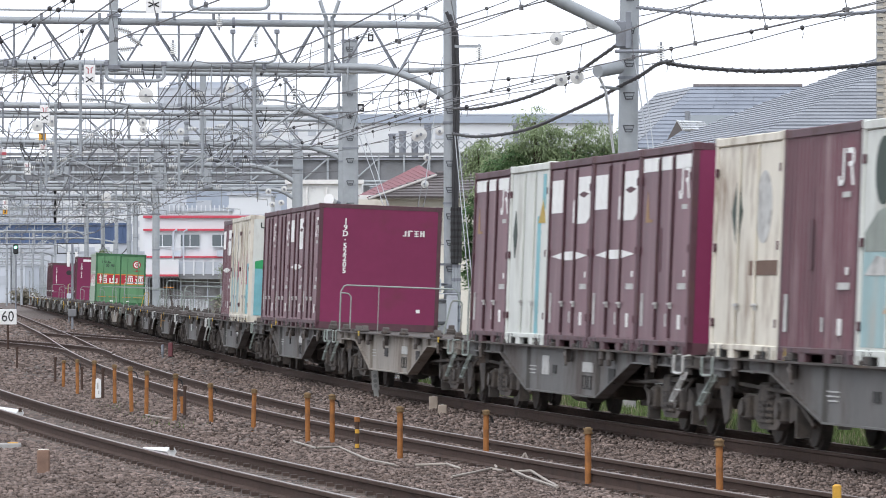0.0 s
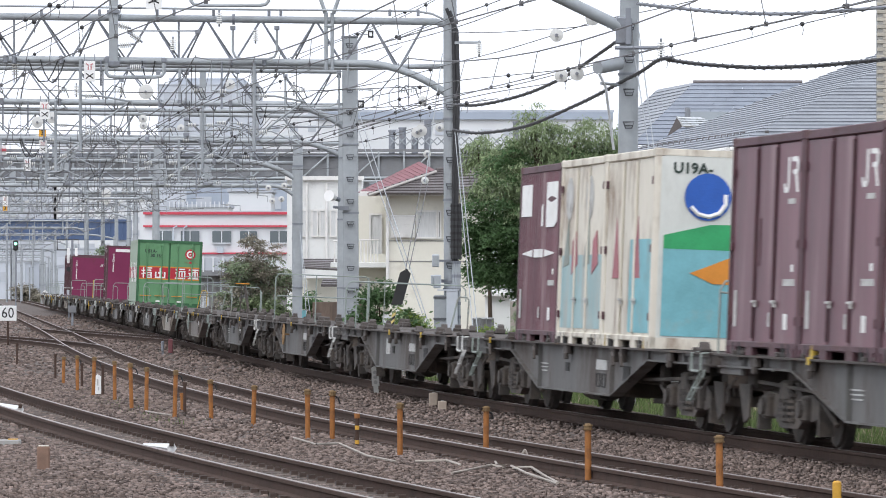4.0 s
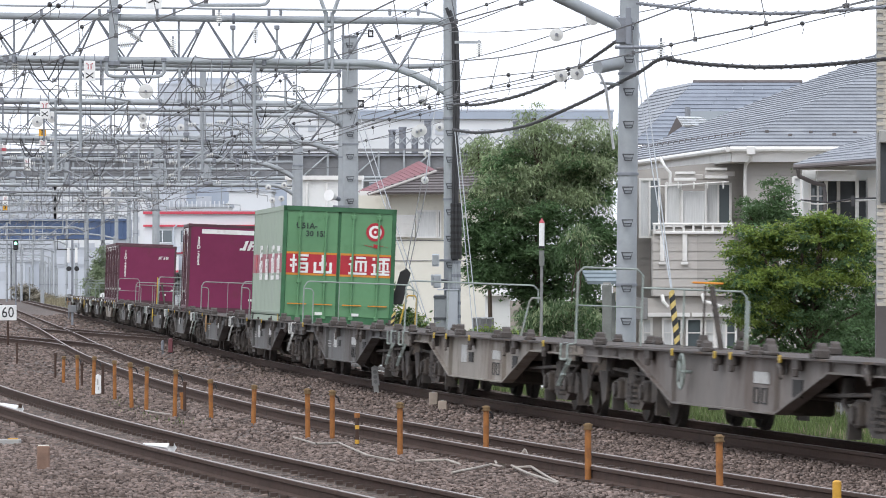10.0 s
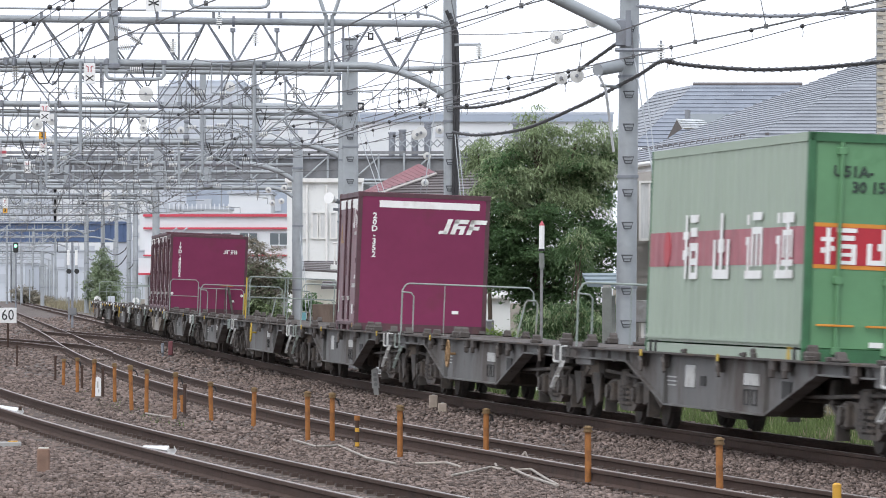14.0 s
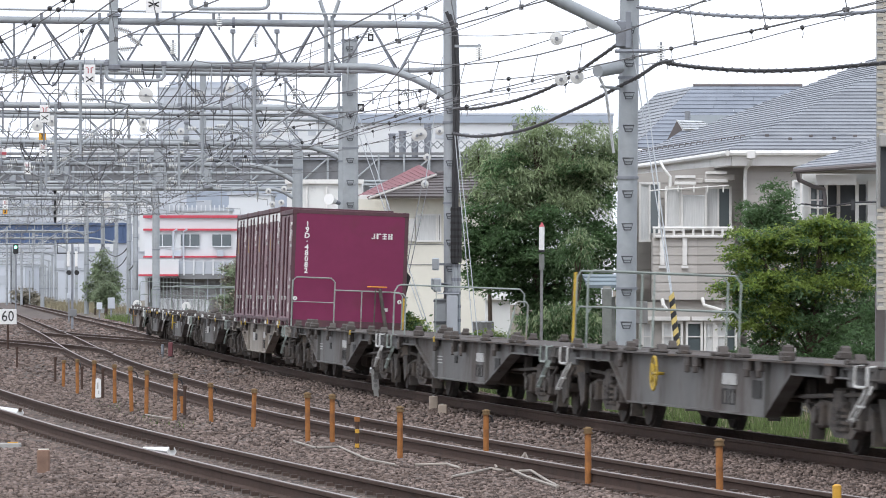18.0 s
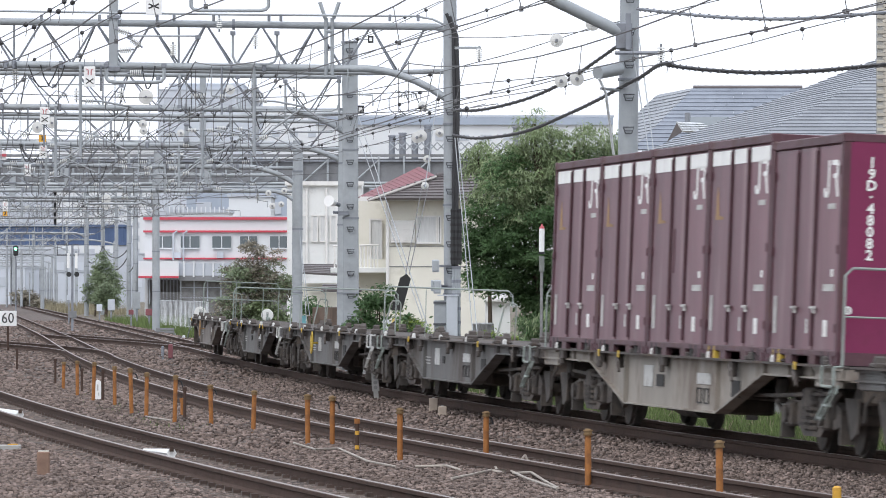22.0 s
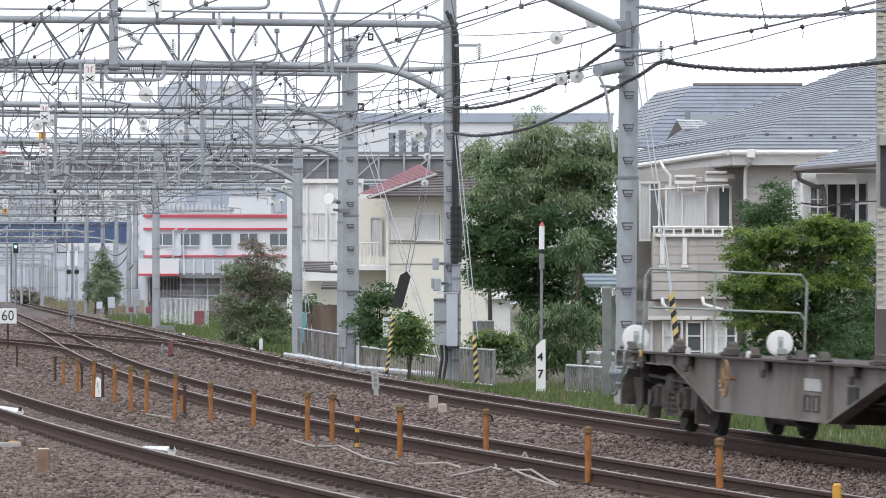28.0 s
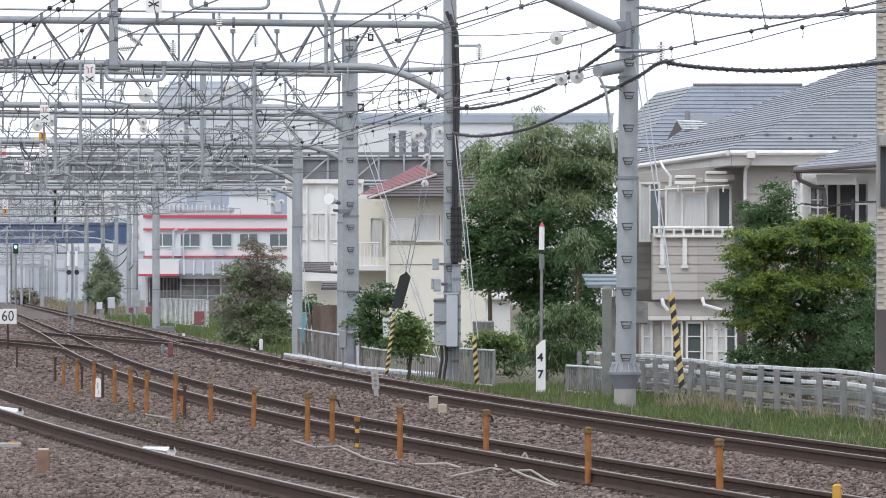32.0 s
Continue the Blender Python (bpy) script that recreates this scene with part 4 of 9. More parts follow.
for k in range(2):
    if k == 0:
        c = container("art", side="cream", edge="cream", front="cream", Hc=2.55, label="rust-streaked cream container with worn painted doors", seed=33)
        part("side_panel", Shape().box((0.0, -1.218, 0.72), (3.3, 0.006, 1.0)), MAT["sea_worn"], c, "worn turquoise painted field")
        for x in (-1.15, 0.55):
            part("mark", Shape().disc((x, -1.222, 2.0), 0.3, 0.006, "y", 20), MAT["stencil"], c, "grey painted disc")
            part("mark", Shape().prism([(x - 0.4, 1.05), (x + 0.15, 1.1), (x, 1.75)], -1.227, -1.221), MAT["post_grey"], c, "grey-green painted spike")
            part("mark", Shape().prism([(x + 0.35, 0.95), (x + 0.85, 1.1), (x + 0.7, 1.55), (x + 0.4, 1.4)], -1.230, -1.224), MAT["red_faded"], c, "faded red patch")
    else:
        c = container("m", marks=1, ribs=True, label=MLAB, seed=33 + k)
    load(3, 5.6 - P12 * (k + 1), 3.715, c)

# the long green one
GL, GH, GW = 9.41, 2.53, 2.47
c = thing("container", "long green container with red band and faded side", "container", group="containers on the train")
for s in (-1, 1):
    d = part("door", Shape().box((GL / 2 - 0.06, s * GW / 4, GH / 2 + 0.03), (0.06, GW / 2 - 0.06, GH - 0.22), ch=0.012), MAT["green"], c)
    rods = Shape()
    for y in (0.3, 0.86):
        rods.rod((GL / 2 + 0.005, s * y, 0.12), (GL / 2 + 0.005, s * y, GH - 0.1), 0.022, 8)
        for z in (0.12, 0.9, GH - 0.2):
            rods.box((GL / 2 - 0.005, s * y, z), (0.06, 0.1, 0.09), ch=0.01)
    part("lock_rod", rods, MAT["green"], d)
    hd = Shape()
    for y in (0.24, 0.8):
        hd.box((GL / 2 + 0.02, s * (y + 0.08), 0.4), (0.03, 0.42, 0.025), ch=0.005)
    part("door_handle", hd, MAT["orange"], d, "orange handle bar")
    pl = Shape()
    pl.box((GL / 2 - 0.02, s * 0.4, 0.2), (0.02, 0.16, 0.06))
    part("plate", pl, MAT["white"], d)
part("door_seal", Shape().box((GL / 2 - 0.075, 0, GH / 2), (0.03, GW - 0.12, GH - 0.16)), MAT["green_dark"], c)
part("rear_wall", Shape().box((-GL / 2 + 0.05, 0, GH / 2), (0.06, GW - 0.1, GH - 0.1)), MAT["green"], c)
for s in (-1, 1):
    part("side_wall", panel_side(GL - 0.2, 0.14, GH - 0.1, 0.42, 0.014, s * (GW / 2 - 0.005)), MAT["green_side"], c, "faded grey-green ribbed side")
for sx in (-1, 1):
    fr = Shape()
    for sy in (-1, 1):
        fr.box((sx * (GL / 2 - 0.05), sy * (GW / 2 - 0.045), GH / 2), (0.1, 0.09, GH), ch=0.012)
    fr.box((sx * (GL / 2 - 0.04), 0, GH - 0.05), (0.08, GW, 0.1)).box((sx * (GL / 2 - 0.04), 0, 0.07), (0.08, GW, 0.14))
    part("end_frame", fr, MAT["green_dark"], c)
for sy in (-1, 1):
    fr = Shape()
    fr.box((0, sy * (GW / 2 - 0.03), GH - 0.05), (GL - 0.2, 0.06, 0.1)).box((0, sy * (GW / 2 - 0.02), 0.2), (GL - 0.2, 0.06, 0.05)).box((0, sy * (GW / 2 - 0.03), 0.06), (GL - 0.2, 0.05, 0.12))
    part("side_rail", fr, MAT["green_side"], c)
part("roof", Shape().box((0, 0, GH - 0.04), (GL - 0.04, GW - 0.04, 0.06), ch=0.015), MAT["green_side"], c)
for z, h, mt in ((1.28, 0.42, "red"), (1.51, 0.045, "orange"), (1.05, 0.045, "orange")):
    for s in (-1, 1):
        part("band", Shape().box((GL / 2 - 0.027, s * GW / 4, z), (0.008, GW / 2 - 0.08, h)), MAT[mt], c, "red band edged with orange" if mt == "red" else "")
part("band", panel_side(GL - 0.22, 1.07, 1.49, 0.42, 0.014, -(GW / 2 + 0.001)), MAT["red_faded"], c, "faded red band")


BLOCKS = (
    ((0, .62, .36, .74), (.14, 0, .26, 1), (0, .3, .12, .45), (.28, .36, .38, .5), (.44, .88, 1, 1), (.5, .66, .94, .8), (.46, 0, .58, .56), (.86, 0, 1, .56), (.58, .44, .86, .56), (.58, .22, .86, .32), (.58, 0, .86, .1)),
    ((0, 0, .14, .6), (.86, 0, 1, .6), (.14, 0, .86, .14), (.42, .14, .58, 1), (.3, .4, .42, .6), (.58, .4, .7, .6)),
    ((.06, .8, .2, .95), (.02, .5, .24, .62), (.12, .12, .24, .5), (0, 0, 1, .12), (.4, .86, .94, .98), (.36, .18, .48, .76), (.88, .18, 1, .76), (.48, .66, .88, .76), (.62, .18, .74, .66)),
    ((.06, .8, .2, .95), (.02, .5, .24, .62), (.12, .12, .24, .5), (0, 0, 1, .12), (.34, .8, 1, .95), (.6, .12, .74, .8), (.4, .3, .5, .62), (.84, .3, .94, .62), (.4, .62, .94, .7), (.36, .18, 1, .27)))


def block_sign(m, w, h, rows):
    """A square sign of painted strokes: a stand-in for a company's name."""
    sign = None
    for k, (a, b, c, d) in enumerate(rows):
        sh = Shape().box((0.0004 * k, ((a + c) / 2 - 0.5) * w, ((b + d) / 2 - 0.5) * h), (0.006, (c - a) * w, (d - b) * h), m)
        if sign is None:
            sign = part("painted_sign", sh, MAT["white"], bodyc, "white painted block sign")
        else:
            part("stroke", sh, MAT["white"], sign)


bodyc = c
for k, y in enumerate((-0.86, -0.34, 0.42, 0.92)):
    block_sign(Matrix.Translation((GL / 2 - 0.019, y, 1.28)), 0.4, 0.4, BLOCKS[k])
for k, x in enumerate((-1.9, 0.0, 1.9, 3.6)):
    block_sign(Matrix.Translation((x, -GW / 2 - 0.005, 1.3)) @ Matrix.Rotation(-math.pi / 2, 4, "Z"), 0.95, 0.78, BLOCKS[k])
for x in (GL / 2 - 0.02,):
    tg = part("round_mark", Shape().disc((x, 0.78, 2.02), 0.2, 0.012, "x", 28), MAT["red"], c, "red and white ring mark")
    part("ring", Shape().disc((x + 0.004, 0.78, 2.02), 0.14, 0.012, "x", 28), MAT["white"], tg)
    part("dot", Shape().disc((x + 0.008, 0.78, 2.02), 0.085, 0.012, "x", 24), MAT["red"], tg)
    part("centre", Shape().disc((x + 0.012, 0.78, 2.02), 0.03, 0.012, "x", 16), MAT["white"], tg)
    part("arrow_mark", Shape().prism([(0.5, 1.74), (0.75, 1.7), (0.75, 1.76), (1.08, 1.69), (0.85, 1.73), (0.85, 1.66)], x - 0.006, x + 0.006, "x"), MAT["red"], c)
    part("round_mark", Shape().disc((-3.4, -GW / 2 - 0.006, 1.28), 0.22, 0.012, "y", 24), MAT["red"], c, "red round mark")
for text, y, z in (("U51A-", -0.72, 2.1), ("30 155", -0.5, 1.93)):
    me = letters(text, 0.17)
    me.materials.append(MAT["black_mark"])
    part("number", me, None, c, m=Matrix.Translation((GL / 2 - 0.02, y, z)) @ Matrix.Rotation(math.pi / 2, 4, "Z"))
load(10, 4.75, GL, c)
load(12, 2.5, 3.715, container("m", Hc=2.6, stripe=True, logo="slant", label="maroon container with white stripe and large white mark", seed=50,
                               number=[{"text": stack("20D-352"), "size": 0.15, "y": -0.92, "z": 1.79, "gap": 0.80}]))
for k in range(5):
    c = container("m", Hc=2.5 if k == 0 else 2.6, stripe=k > 0, label="maroon steel container, plain end with white number" if k == 0 else MLAB, seed=60 + k,
                  number=[{"text": stack("19D·48082"), "size": 0.155, "y": -0.92, "z": 1.69, "gap": 0.80}] if k == 0 else "", logo="bars" if k == 0 else "")
    load(16, 9.4 - P12 * k, 3.715, c)

# ---- overhead line: poles, trussed gantries, wires ----
MAT.update({
    "galv": paint("galv", (0.36, 0.385, 0.405), 0.6, metal=0.25, var=0.13, scale=0.7, dirt=(0.28, 0.295, 0.295), dirt_amount=0.3, dirt_scale=0.8, bump=0.05),
    "galv_dark": paint("galv_dark", (0.24, 0.255, 0.285), 0.6, metal=0.25, var=0.15, scale=0.7, dirt=(0.18, 0.17, 0.17), dirt_amount=0.3, bump=0.05),
    "step_iron": paint("step_iron", (0.085, 0.09, 0.1), 0.7, var=0.15),
    "galv_pale": paint("galv_pale", (0.50, 0.53, 0.575), 0.65, metal=0.1, var=0.1, scale=0.5, dirt=(0.4, 0.41, 0.43), dirt_amount=0.25, bump=0.0),
    "wire": paint("wire", (0.15, 0.15, 0.155), 0.6, metal=0.4, var=0.1),
    "black_rubber": paint("black_rubber", (0.018, 0.018, 0.018), 0.6, var=0.2),
    "cable": paint("cable", (0.035, 0.035, 0.038), 0.6, var=0.2, scale=8),
    "porcelain": paint("porcelain", (0.62, 0.62, 0.60), 0.25, var=0.08),
    "fence_white": paint("fence_white", (0.62, 0.64, 0.66), 0.7, var=0.12, scale=1.5, dirt=(0.27, 0.27, 0.26), dirt_amount=0.45, dirt_scale=3),
    "concrete": paint("concrete", (0.36, 0.355, 0.34), 0.9, var=0.12, scale=1.2, dirt=(0.22, 0.215, 0.2), dirt_amount=0.3, bump=0.3),
    "sign_white": paint("sign_white", (0.80, 0.80, 0.79), 0.4, var=0.03),
    "sign_black": paint("sign_black", (0.02, 0.02, 0.022), 0.5, var=0.05),
    "sign_red": paint("sign_red", (0.45, 0.08, 0.10), 0.5, var=0.05),
    "sign_amber": paint("sign_amber", (0.72, 0.36, 0.03), 0.5, var=0.08),
    "lamp_green": paint("lamp_green", (0.1, 0.6, 0.35), 0.4, var=0.05),
})
_lg = MAT["lamp_green"].node_tree.nodes["Principled BSDF"]
_lg.inputs["Emission Color"].default_value, _lg.inputs["Emission Strength"].default_value = (0.3, 1.0, 0.6, 1), 2.0


def pole(base, top, r, label, square=False, rungs=0, collar=False, mat="galv"):
    """An upright steel pole from its foot to its head."""
    base, top = Vector(base), Vector(top)
    p = thing("catenary_pole", label, "pole", Matrix.Translation(base), group="catenary poles")
    d = top - base
    if square:
        m = d.to_track_quat("Z", "Y").to_matrix().to_4x4()
        part("shaft", Shape().box((0, 0, d.length / 2), (2 * r, 2 * r, d.length), m, ch=0.02), MAT["galv"], p)
        part("cap", Shape().box((0, 0, d.length + 0.02), (2 * r + 0.04, 2 * r + 0.04, 0.04), m), MAT["galv_dark"], p)
    else:
        part("shaft", Shape().rod((0, 0, 0), d, r, 20, r * 0.93), MAT[mat], p)
    for k in range(rungs):
        z = 0.9 + 0.62 * k
        if z > d.z - 0.2:
            break
        q = d * (z / d.z)
        part("step_iron", Shape().pipe([q + Vector((-0.1, -r - 0.0, 0.05)), q + Vector((-0.1, -r - 0.07, 0.05)), q + Vector((-0.06, -r - 0.07, -0.07)), q + Vector((0.06, -r - 0.07, -0.07)),
                                        q + Vector((0.1, -r - 0.07, 0.05)), q + Vector((-0.1, -r - 0.07, 0.05)), q + Vector((-0.1, -r, 0.05))], 0.014, 5).rod(q + Vector((-0.07, -r - 0.05, -0.02)), q + Vector((0.07, -r - 0.05, -0.02)), 0.01, 5), MAT["step_iron"], p)
    for z in (2.2, 4.3, 6.2):
        if z < d.z - 1:
            q = d * (z / d.z)
            if square:
                part("band", Shape().box(q, (2 * r + 0.03, 2 * r + 0.03, 0.05)), MAT["galv_dark"], p)
            else:
                part("band", Shape().disc(q, r + 0.015, 0.05, "z", 20), MAT["galv_dark"], p)
    if collar:
        cl = Shape().rod((0, 0, 0.78), (0, 0, 0.62), r + 0.02, 20, r + 0.1).rod((0, 0, 0.62), (0, 0, 0.57), r + 0.12, 20).rod((0, 0, 0.57), (0, 0, 0.3), r + 0.1, 20, r + 0.01)
        cl = part("collar", cl, MAT["galv_dark"], p, "flared collar with ribs")
        for k in range(14):
            a = 2 * math.pi * k / 14
            part("rib", Shape().rod((math.cos(a) * (r + 0.03), math.sin(a) * (r + 0.03), 0.8), (math.cos(a) * (r + 0.11), math.sin(a) * (r + 0.11), 0.6), 0.012, 5), MAT["galv"], cl)
        part("foundation", Shape().rod((0, 0, -0.2), (0, 0, 0.3), r + 0.015, 20), MAT["concrete"], p, "weathered concrete foot")
    return p


FOOT = -0.45
pole((3.448, 104.8, -0.355), (3.555, 104.8, 8.596), 0.195, "round galvanised steel catenary pole with a flared collar at its foot", rungs=12, collar=True)
pole((0.186, 130, FOOT), (0.159, 130, 10.479), 0.165, "round galvanised catenary pole wrapped with a black cable bundle", rungs=10)
pole((-2.549, 154, FOOT), (-2.596, 154, 8.733), 0.215, "square galvanised box-section catenary pole with step irons", square=True, rungs=14)
pole((-4.798, 182, FOOT), (-4.779, 182, 6.764), 0.17, "round grey steel catenary pole", rungs=0)
pole((-3.092, 170, FOOT), (-3.022, 170, 7.397), 0.18, "square grey steel catenary pole", square=True)
pole((-18.358, 353, FOOT), (-18.286, 353, 11.002), 0.19, "round grey steel catenary pole")
for x, zt, Y in [(-6.36, 7.024, 240), (-15.052, 7.505, 290), (-23.9, 11.017, 430), (-26.699, 10.427, 470), (-30.754, 10.973, 500), (-30.946, 11.099, 480), (-33.071, 10.349, 560), (-42.189, 9.991, 620), (-50.481, 8.945, 640), (-48.957, 8.829, 660), (-44.857, 7.964, 640), (-42.503, 6.329, 640), (-45.732, 6.051, 600), (-40.566, 5.429, 560), (-48.362, 6.96, 690), (-53.734, 6.544, 760), (-59.905, 6.092, 840), (-66.894, 5.689, 930), (-53.861, 6.96, 690), (-59.014, 6.544, 760), (-64.883, 6.092, 840)]:
    pole((x, Y, FOOT), (x, Y, zt), 0.2 if Y < 600 else 0.13, "distant round grey steel catenary pole")


rf = random.Random(77)
for k in range(16):
    Y = rf.uniform(560, 900)
    x = (rf.uniform(8, 240) - 784) / 9787 * Y
    pole((x, Y, FOOT), (x, Y, rf.uniform(3.5, 7.0)), rf.choice((0.08, 0.1, 0.14)), "distant thin grey steel mast")
CHORD = {}


def gantry(Y, top, bottom, landing, xl, nodes, r_top, r_bot, depth=1.2, label="", arch_top=None, thin=True):
    """A tubular truss across the lines, its lower chord bending down to a pole. top and bottom are heights at the left end and
    towards the right; landing is where the lower chord meets its pole."""
    t = thing("gantry", label or "grey tubular steel truss gantry over the tracks", "gantry", Matrix.Translation((0, Y, 0)), group="gantries over the tracks")
    (xt, zt0, zt1), (xb, zb0, zb1) = top, bottom
    CHORD[Y] = (xl, zb0, xb, zb1)
    part("top_chord", Shape().pipe([(xl, 0, zt0), ((xl + xt) / 2, 0, (zt0 + zt1) / 2), (xt, 0, zt1)] + ([arch_top] if arch_top else []), r_top, 12), MAT["galv"], t)
    lx, lz = landing
    bend = [(xb + (lx - xb) * u, 0, zb1 + (lz - zb1) * (u * u * 0.55 + 0.45 * u) * (u ** 0.35)) for u in (0.12, 0.25, 0.4, 0.6, 0.8, 1.0)]
    part("bottom_chord", Shape().pipe([(xl, 0, zb0), ((xl + xb) / 2, 0, (zb0 + zb1) / 2), (xb, 0, zb1)] + bend, r_bot, 12), MAT["galv"], t)
    if thin:
        part("rear_chord", Shape().pipe([(xl, depth, zb0), (xb, depth, zb1), (lx, depth * 0.4, zb1 - 0.02)], r_bot * 0.7, 10), MAT["galv"], t)
    n = int((xt - xl) / nodes)
    zt = lambda x: zt0 + (zt1 - zt0) * (x - xl) / (xt - xl)
    zb = lambda x: zb0 + (zb1 - zb0) * (x - xl) / (xb - xl)
    for k in range(n):
        a = xt - 0.25 - nodes * k
        b = a - nodes / 2
        c = a - nodes
        for u, w in ((a, b - 0.03 + 0.06), (c, b - 0.03)):
            if u > xl and w > xl:
                part("brace", Shape().rod((u, 0, zt(u)), (w, 0 if k % 2 else 0.0, zb(w) if w < xb else zb1 - 0.12), r_top * 0.33, 6), MAT["galv_dark"], t)
        if thin and k % 2 == 0:
            part("brace", Shape().rod((a, 0, zt(a)), (b, depth, zb(b)), r_top * 0.28, 6), MAT["galv_dark"], t)
        if thin:
            part("brace", Shape().rod((c, 0, zt(c)), (b, depth, zb(b)), r_top * 0.26, 6), MAT["galv_dark"], t)
        if k % 3 == 1:
            part("upright", Shape().rod((b, 0, zb(b)), (b, 0, zt(b)), r_top * 0.3, 6), MAT["galv_dark"], t)
    k = xl + 1.0
    while k < min(xt, xb) - 0.5:
        part("joint_flange", Shape().disc((k, 0, zb(k)), r_bot * 1.55, 0.06, "x", 14), MAT["galv_dark"], t)
        part("joint_flange", Shape().disc((k + 0.05, 0, zt(k)), r_top * 1.55, 0.06, "x", 14), MAT["galv_dark"], t)
        k += 5.9
    return t


gantry(130, (-0.159, 8.182, 8.036), (-1.78, 7.172, 7.053), (0.106, 6.335), -11.874, 1.29, 0.085, 0.088, depth=2.5,
            label="grey tubular steel truss gantry with wide pipe chords", arch_top=(0.173, 0, 7.929))
gantry(154, (-2.832, 7.915, 7.789), (-4.469, 6.971, 6.877), (-2.706, 6.216), -14.067, 1.42, 0.07, 0.088, depth=6.5)
gantry(170, (-3.231, 7.171, 7.015), (-4.585, 6.372, 6.25), (-3.057, 5.764), -15.528, 1.5, 0.06, 0.08, depth=4.0)
gantry(182, (-4.909, 6.783, 6.671), (-6.397, 6.002, 5.89), (-4.835, 5.314), -16.624, 1.5, 0.06, 0.085, depth=1.5)
FAR_SPANS = [(240, -6.95, 6.853, -7.39, 6.166, -6.36, 5.626, -22.412), (290, -15.822, 7.387, -16.356, 6.705, -15.052, 6.166, -27.082), (353, -19.512, 8.189, -20.161, 7.576, -18.322, 7.036, -32.965), (430, -24.647, 8.732, -25.438, 8.117, -23.9, 7.578, -40.155), (470, -27.66, 8.506, -28.524, 7.93, -26.699, 7.39, -43.891), (500, -32.491, 7.602, -33.41, 6.989, -32.235, 6.449, -46.692), (560, -35.245, 7.488, -36.275, 6.916, -33.071, 6.377, -52.295), (620, -42.822, 7.33, -43.962, 6.76, -42.189, 6.221, -57.899), (690, -48.926, 6.819, -50.195, 6.255, -48.362, 5.715, -64.436), (760, -54.355, 6.389, -55.753, 5.845, -53.734, 5.306, -70.972), (840, -60.592, 5.92, -62.137, 5.406, -59.905, 4.866, -78.443), (930, -67.844, 5.499, -69.554, 5.024, -66.894, 4.485, -86.848)]
for Y, xt, zt, xb, zb, xe, ze, xl in FAR_SPANS:
    gantry(Y, (xt, zt, zt - 0.03), (xb, zb, zb - 0.03), (xe, ze), xl, 1.9 if Y < 400 else 2.6, 0.07, 0.09, thin=Y < 300)

# posts and drop arms that hang from the gantries
def drop_post(x, Y, z0, z1, w, label="square steel drop post hanging from a gantry"):
    t = thing("drop_post", label, "drop post", Matrix.Translation((x, Y, z0)), group="drop posts")
    part("post", Shape().box((0, 0, (z1 - z0) / 2), (w, w, z1 - z0), ch=0.01), MAT["galv"], t)
    part("bracket", Shape().box((0, -0.02, 0.1), (w * 1.5, w * 1.3, 0.12), ch=0.01), MAT["galv_dark"], t)
    part("bracket", Shape().box((0, -0.02, (z1 - z0) * 0.6), (w * 1.4, w * 1.3, 0.08), ch=0.01), MAT["galv_dark"], t)
    return t


for x, Y, z0, z1, w in [(-7.738, 129.9, 6.942, 9.146, 0.21), (-7.378, 169.9, 6.144, 8.435, 0.19), (-10.197, 239.9, 6.115, 8.444, 0.3), (-12.28, 239.9, 6.115, 8.002, 0.25), (-7.881, 169.9, 6.352, 7.307, 0.12), (-22.57, 289.9, 6.556, 8.037, 0.3), (-16.324, 239.9, 6.115, 7.218, 0.2), (-5.711, 169.9, 6.213, 8.088, 0.1), (-7.327, 153.9, 6.842, 8.005, 0.08), (-12.805, 181.9, 5.832, 6.854, 0.1), (-10.333, 181.9, 5.832, 7.505, 0.08), (-6.951, 181.9, 5.832, 7.505, 0.08)]:
    drop_post(x, Y, z0, z1, w)


def frame_arm(x0, x1, z, drop, Y, r=0.035):
    """A bent tube hanging under a gantry that carries insulators."""
    t = thing("hanger_frame", "bent grey tube hanging under a gantry", "hanger frame", Matrix.Translation((0, Y, 0)), group="hanger frames")
    part("tube", Shape().pipe([(x0, 0, z), (x0, 0, z - drop * 0.75), (x0 + 0.06, 0, z - drop * 0.93), (x0 + 0.2, 0, z - drop), (x1 - 0.2, 0, z - drop), (x1 - 0.06, 0, z - drop * 0.93), (x1, 0, z - drop * 0.75), (x1, 0, z)], r, 8), MAT["galv"], t)
    for x in (x0, x1):
        part("clamp", Shape().box((x, 0, z), (0.12, 0.14, 0.1), ch=0.01), MAT["galv_dark"], t)
    return t


for x0, x1, z, drop, Y, r in [(-7.886, -6.536, 7.112, 0.397, 129.5, 0.045), (-5.901, -4.088, 8.792, 0.397, 129.5, 0.045), (-13.426, -12.499, 5.935, 0.408, 181.5, 0.045), (-7.33, -5.742, 7.774, -0.026, 129.5, 0.02), (-10.79, -8.924, 7.519, -0.031, 153.5, 0.02), (-4.933, -3.899, 7.88, 0.729, 129.8, 0.03), (-4.384, -2.891, 7.656, 1.414, 153.8, 0.03), (-15.482, -13.04, 6.099, 0.537, 239, 0.05), (-5.712, -2.888, 7.758, 0.942, 153.6, 0.02), (-19.74, -17.747, 6.872, 0.368, 300, 0.05), (-11.868, -10.593, 6.485, 0.539, 240, 0.04), (-7.92, -7.134, 7.734, 0.864, 153.8, 0.02)]:
    frame_arm(x0, x1, z, drop, Y, r)


def conduit(name, label, pts, r, mat, cat, n=8):
    return single(name, Shape().pipe(pts, r, n), MAT[mat], label, cat)


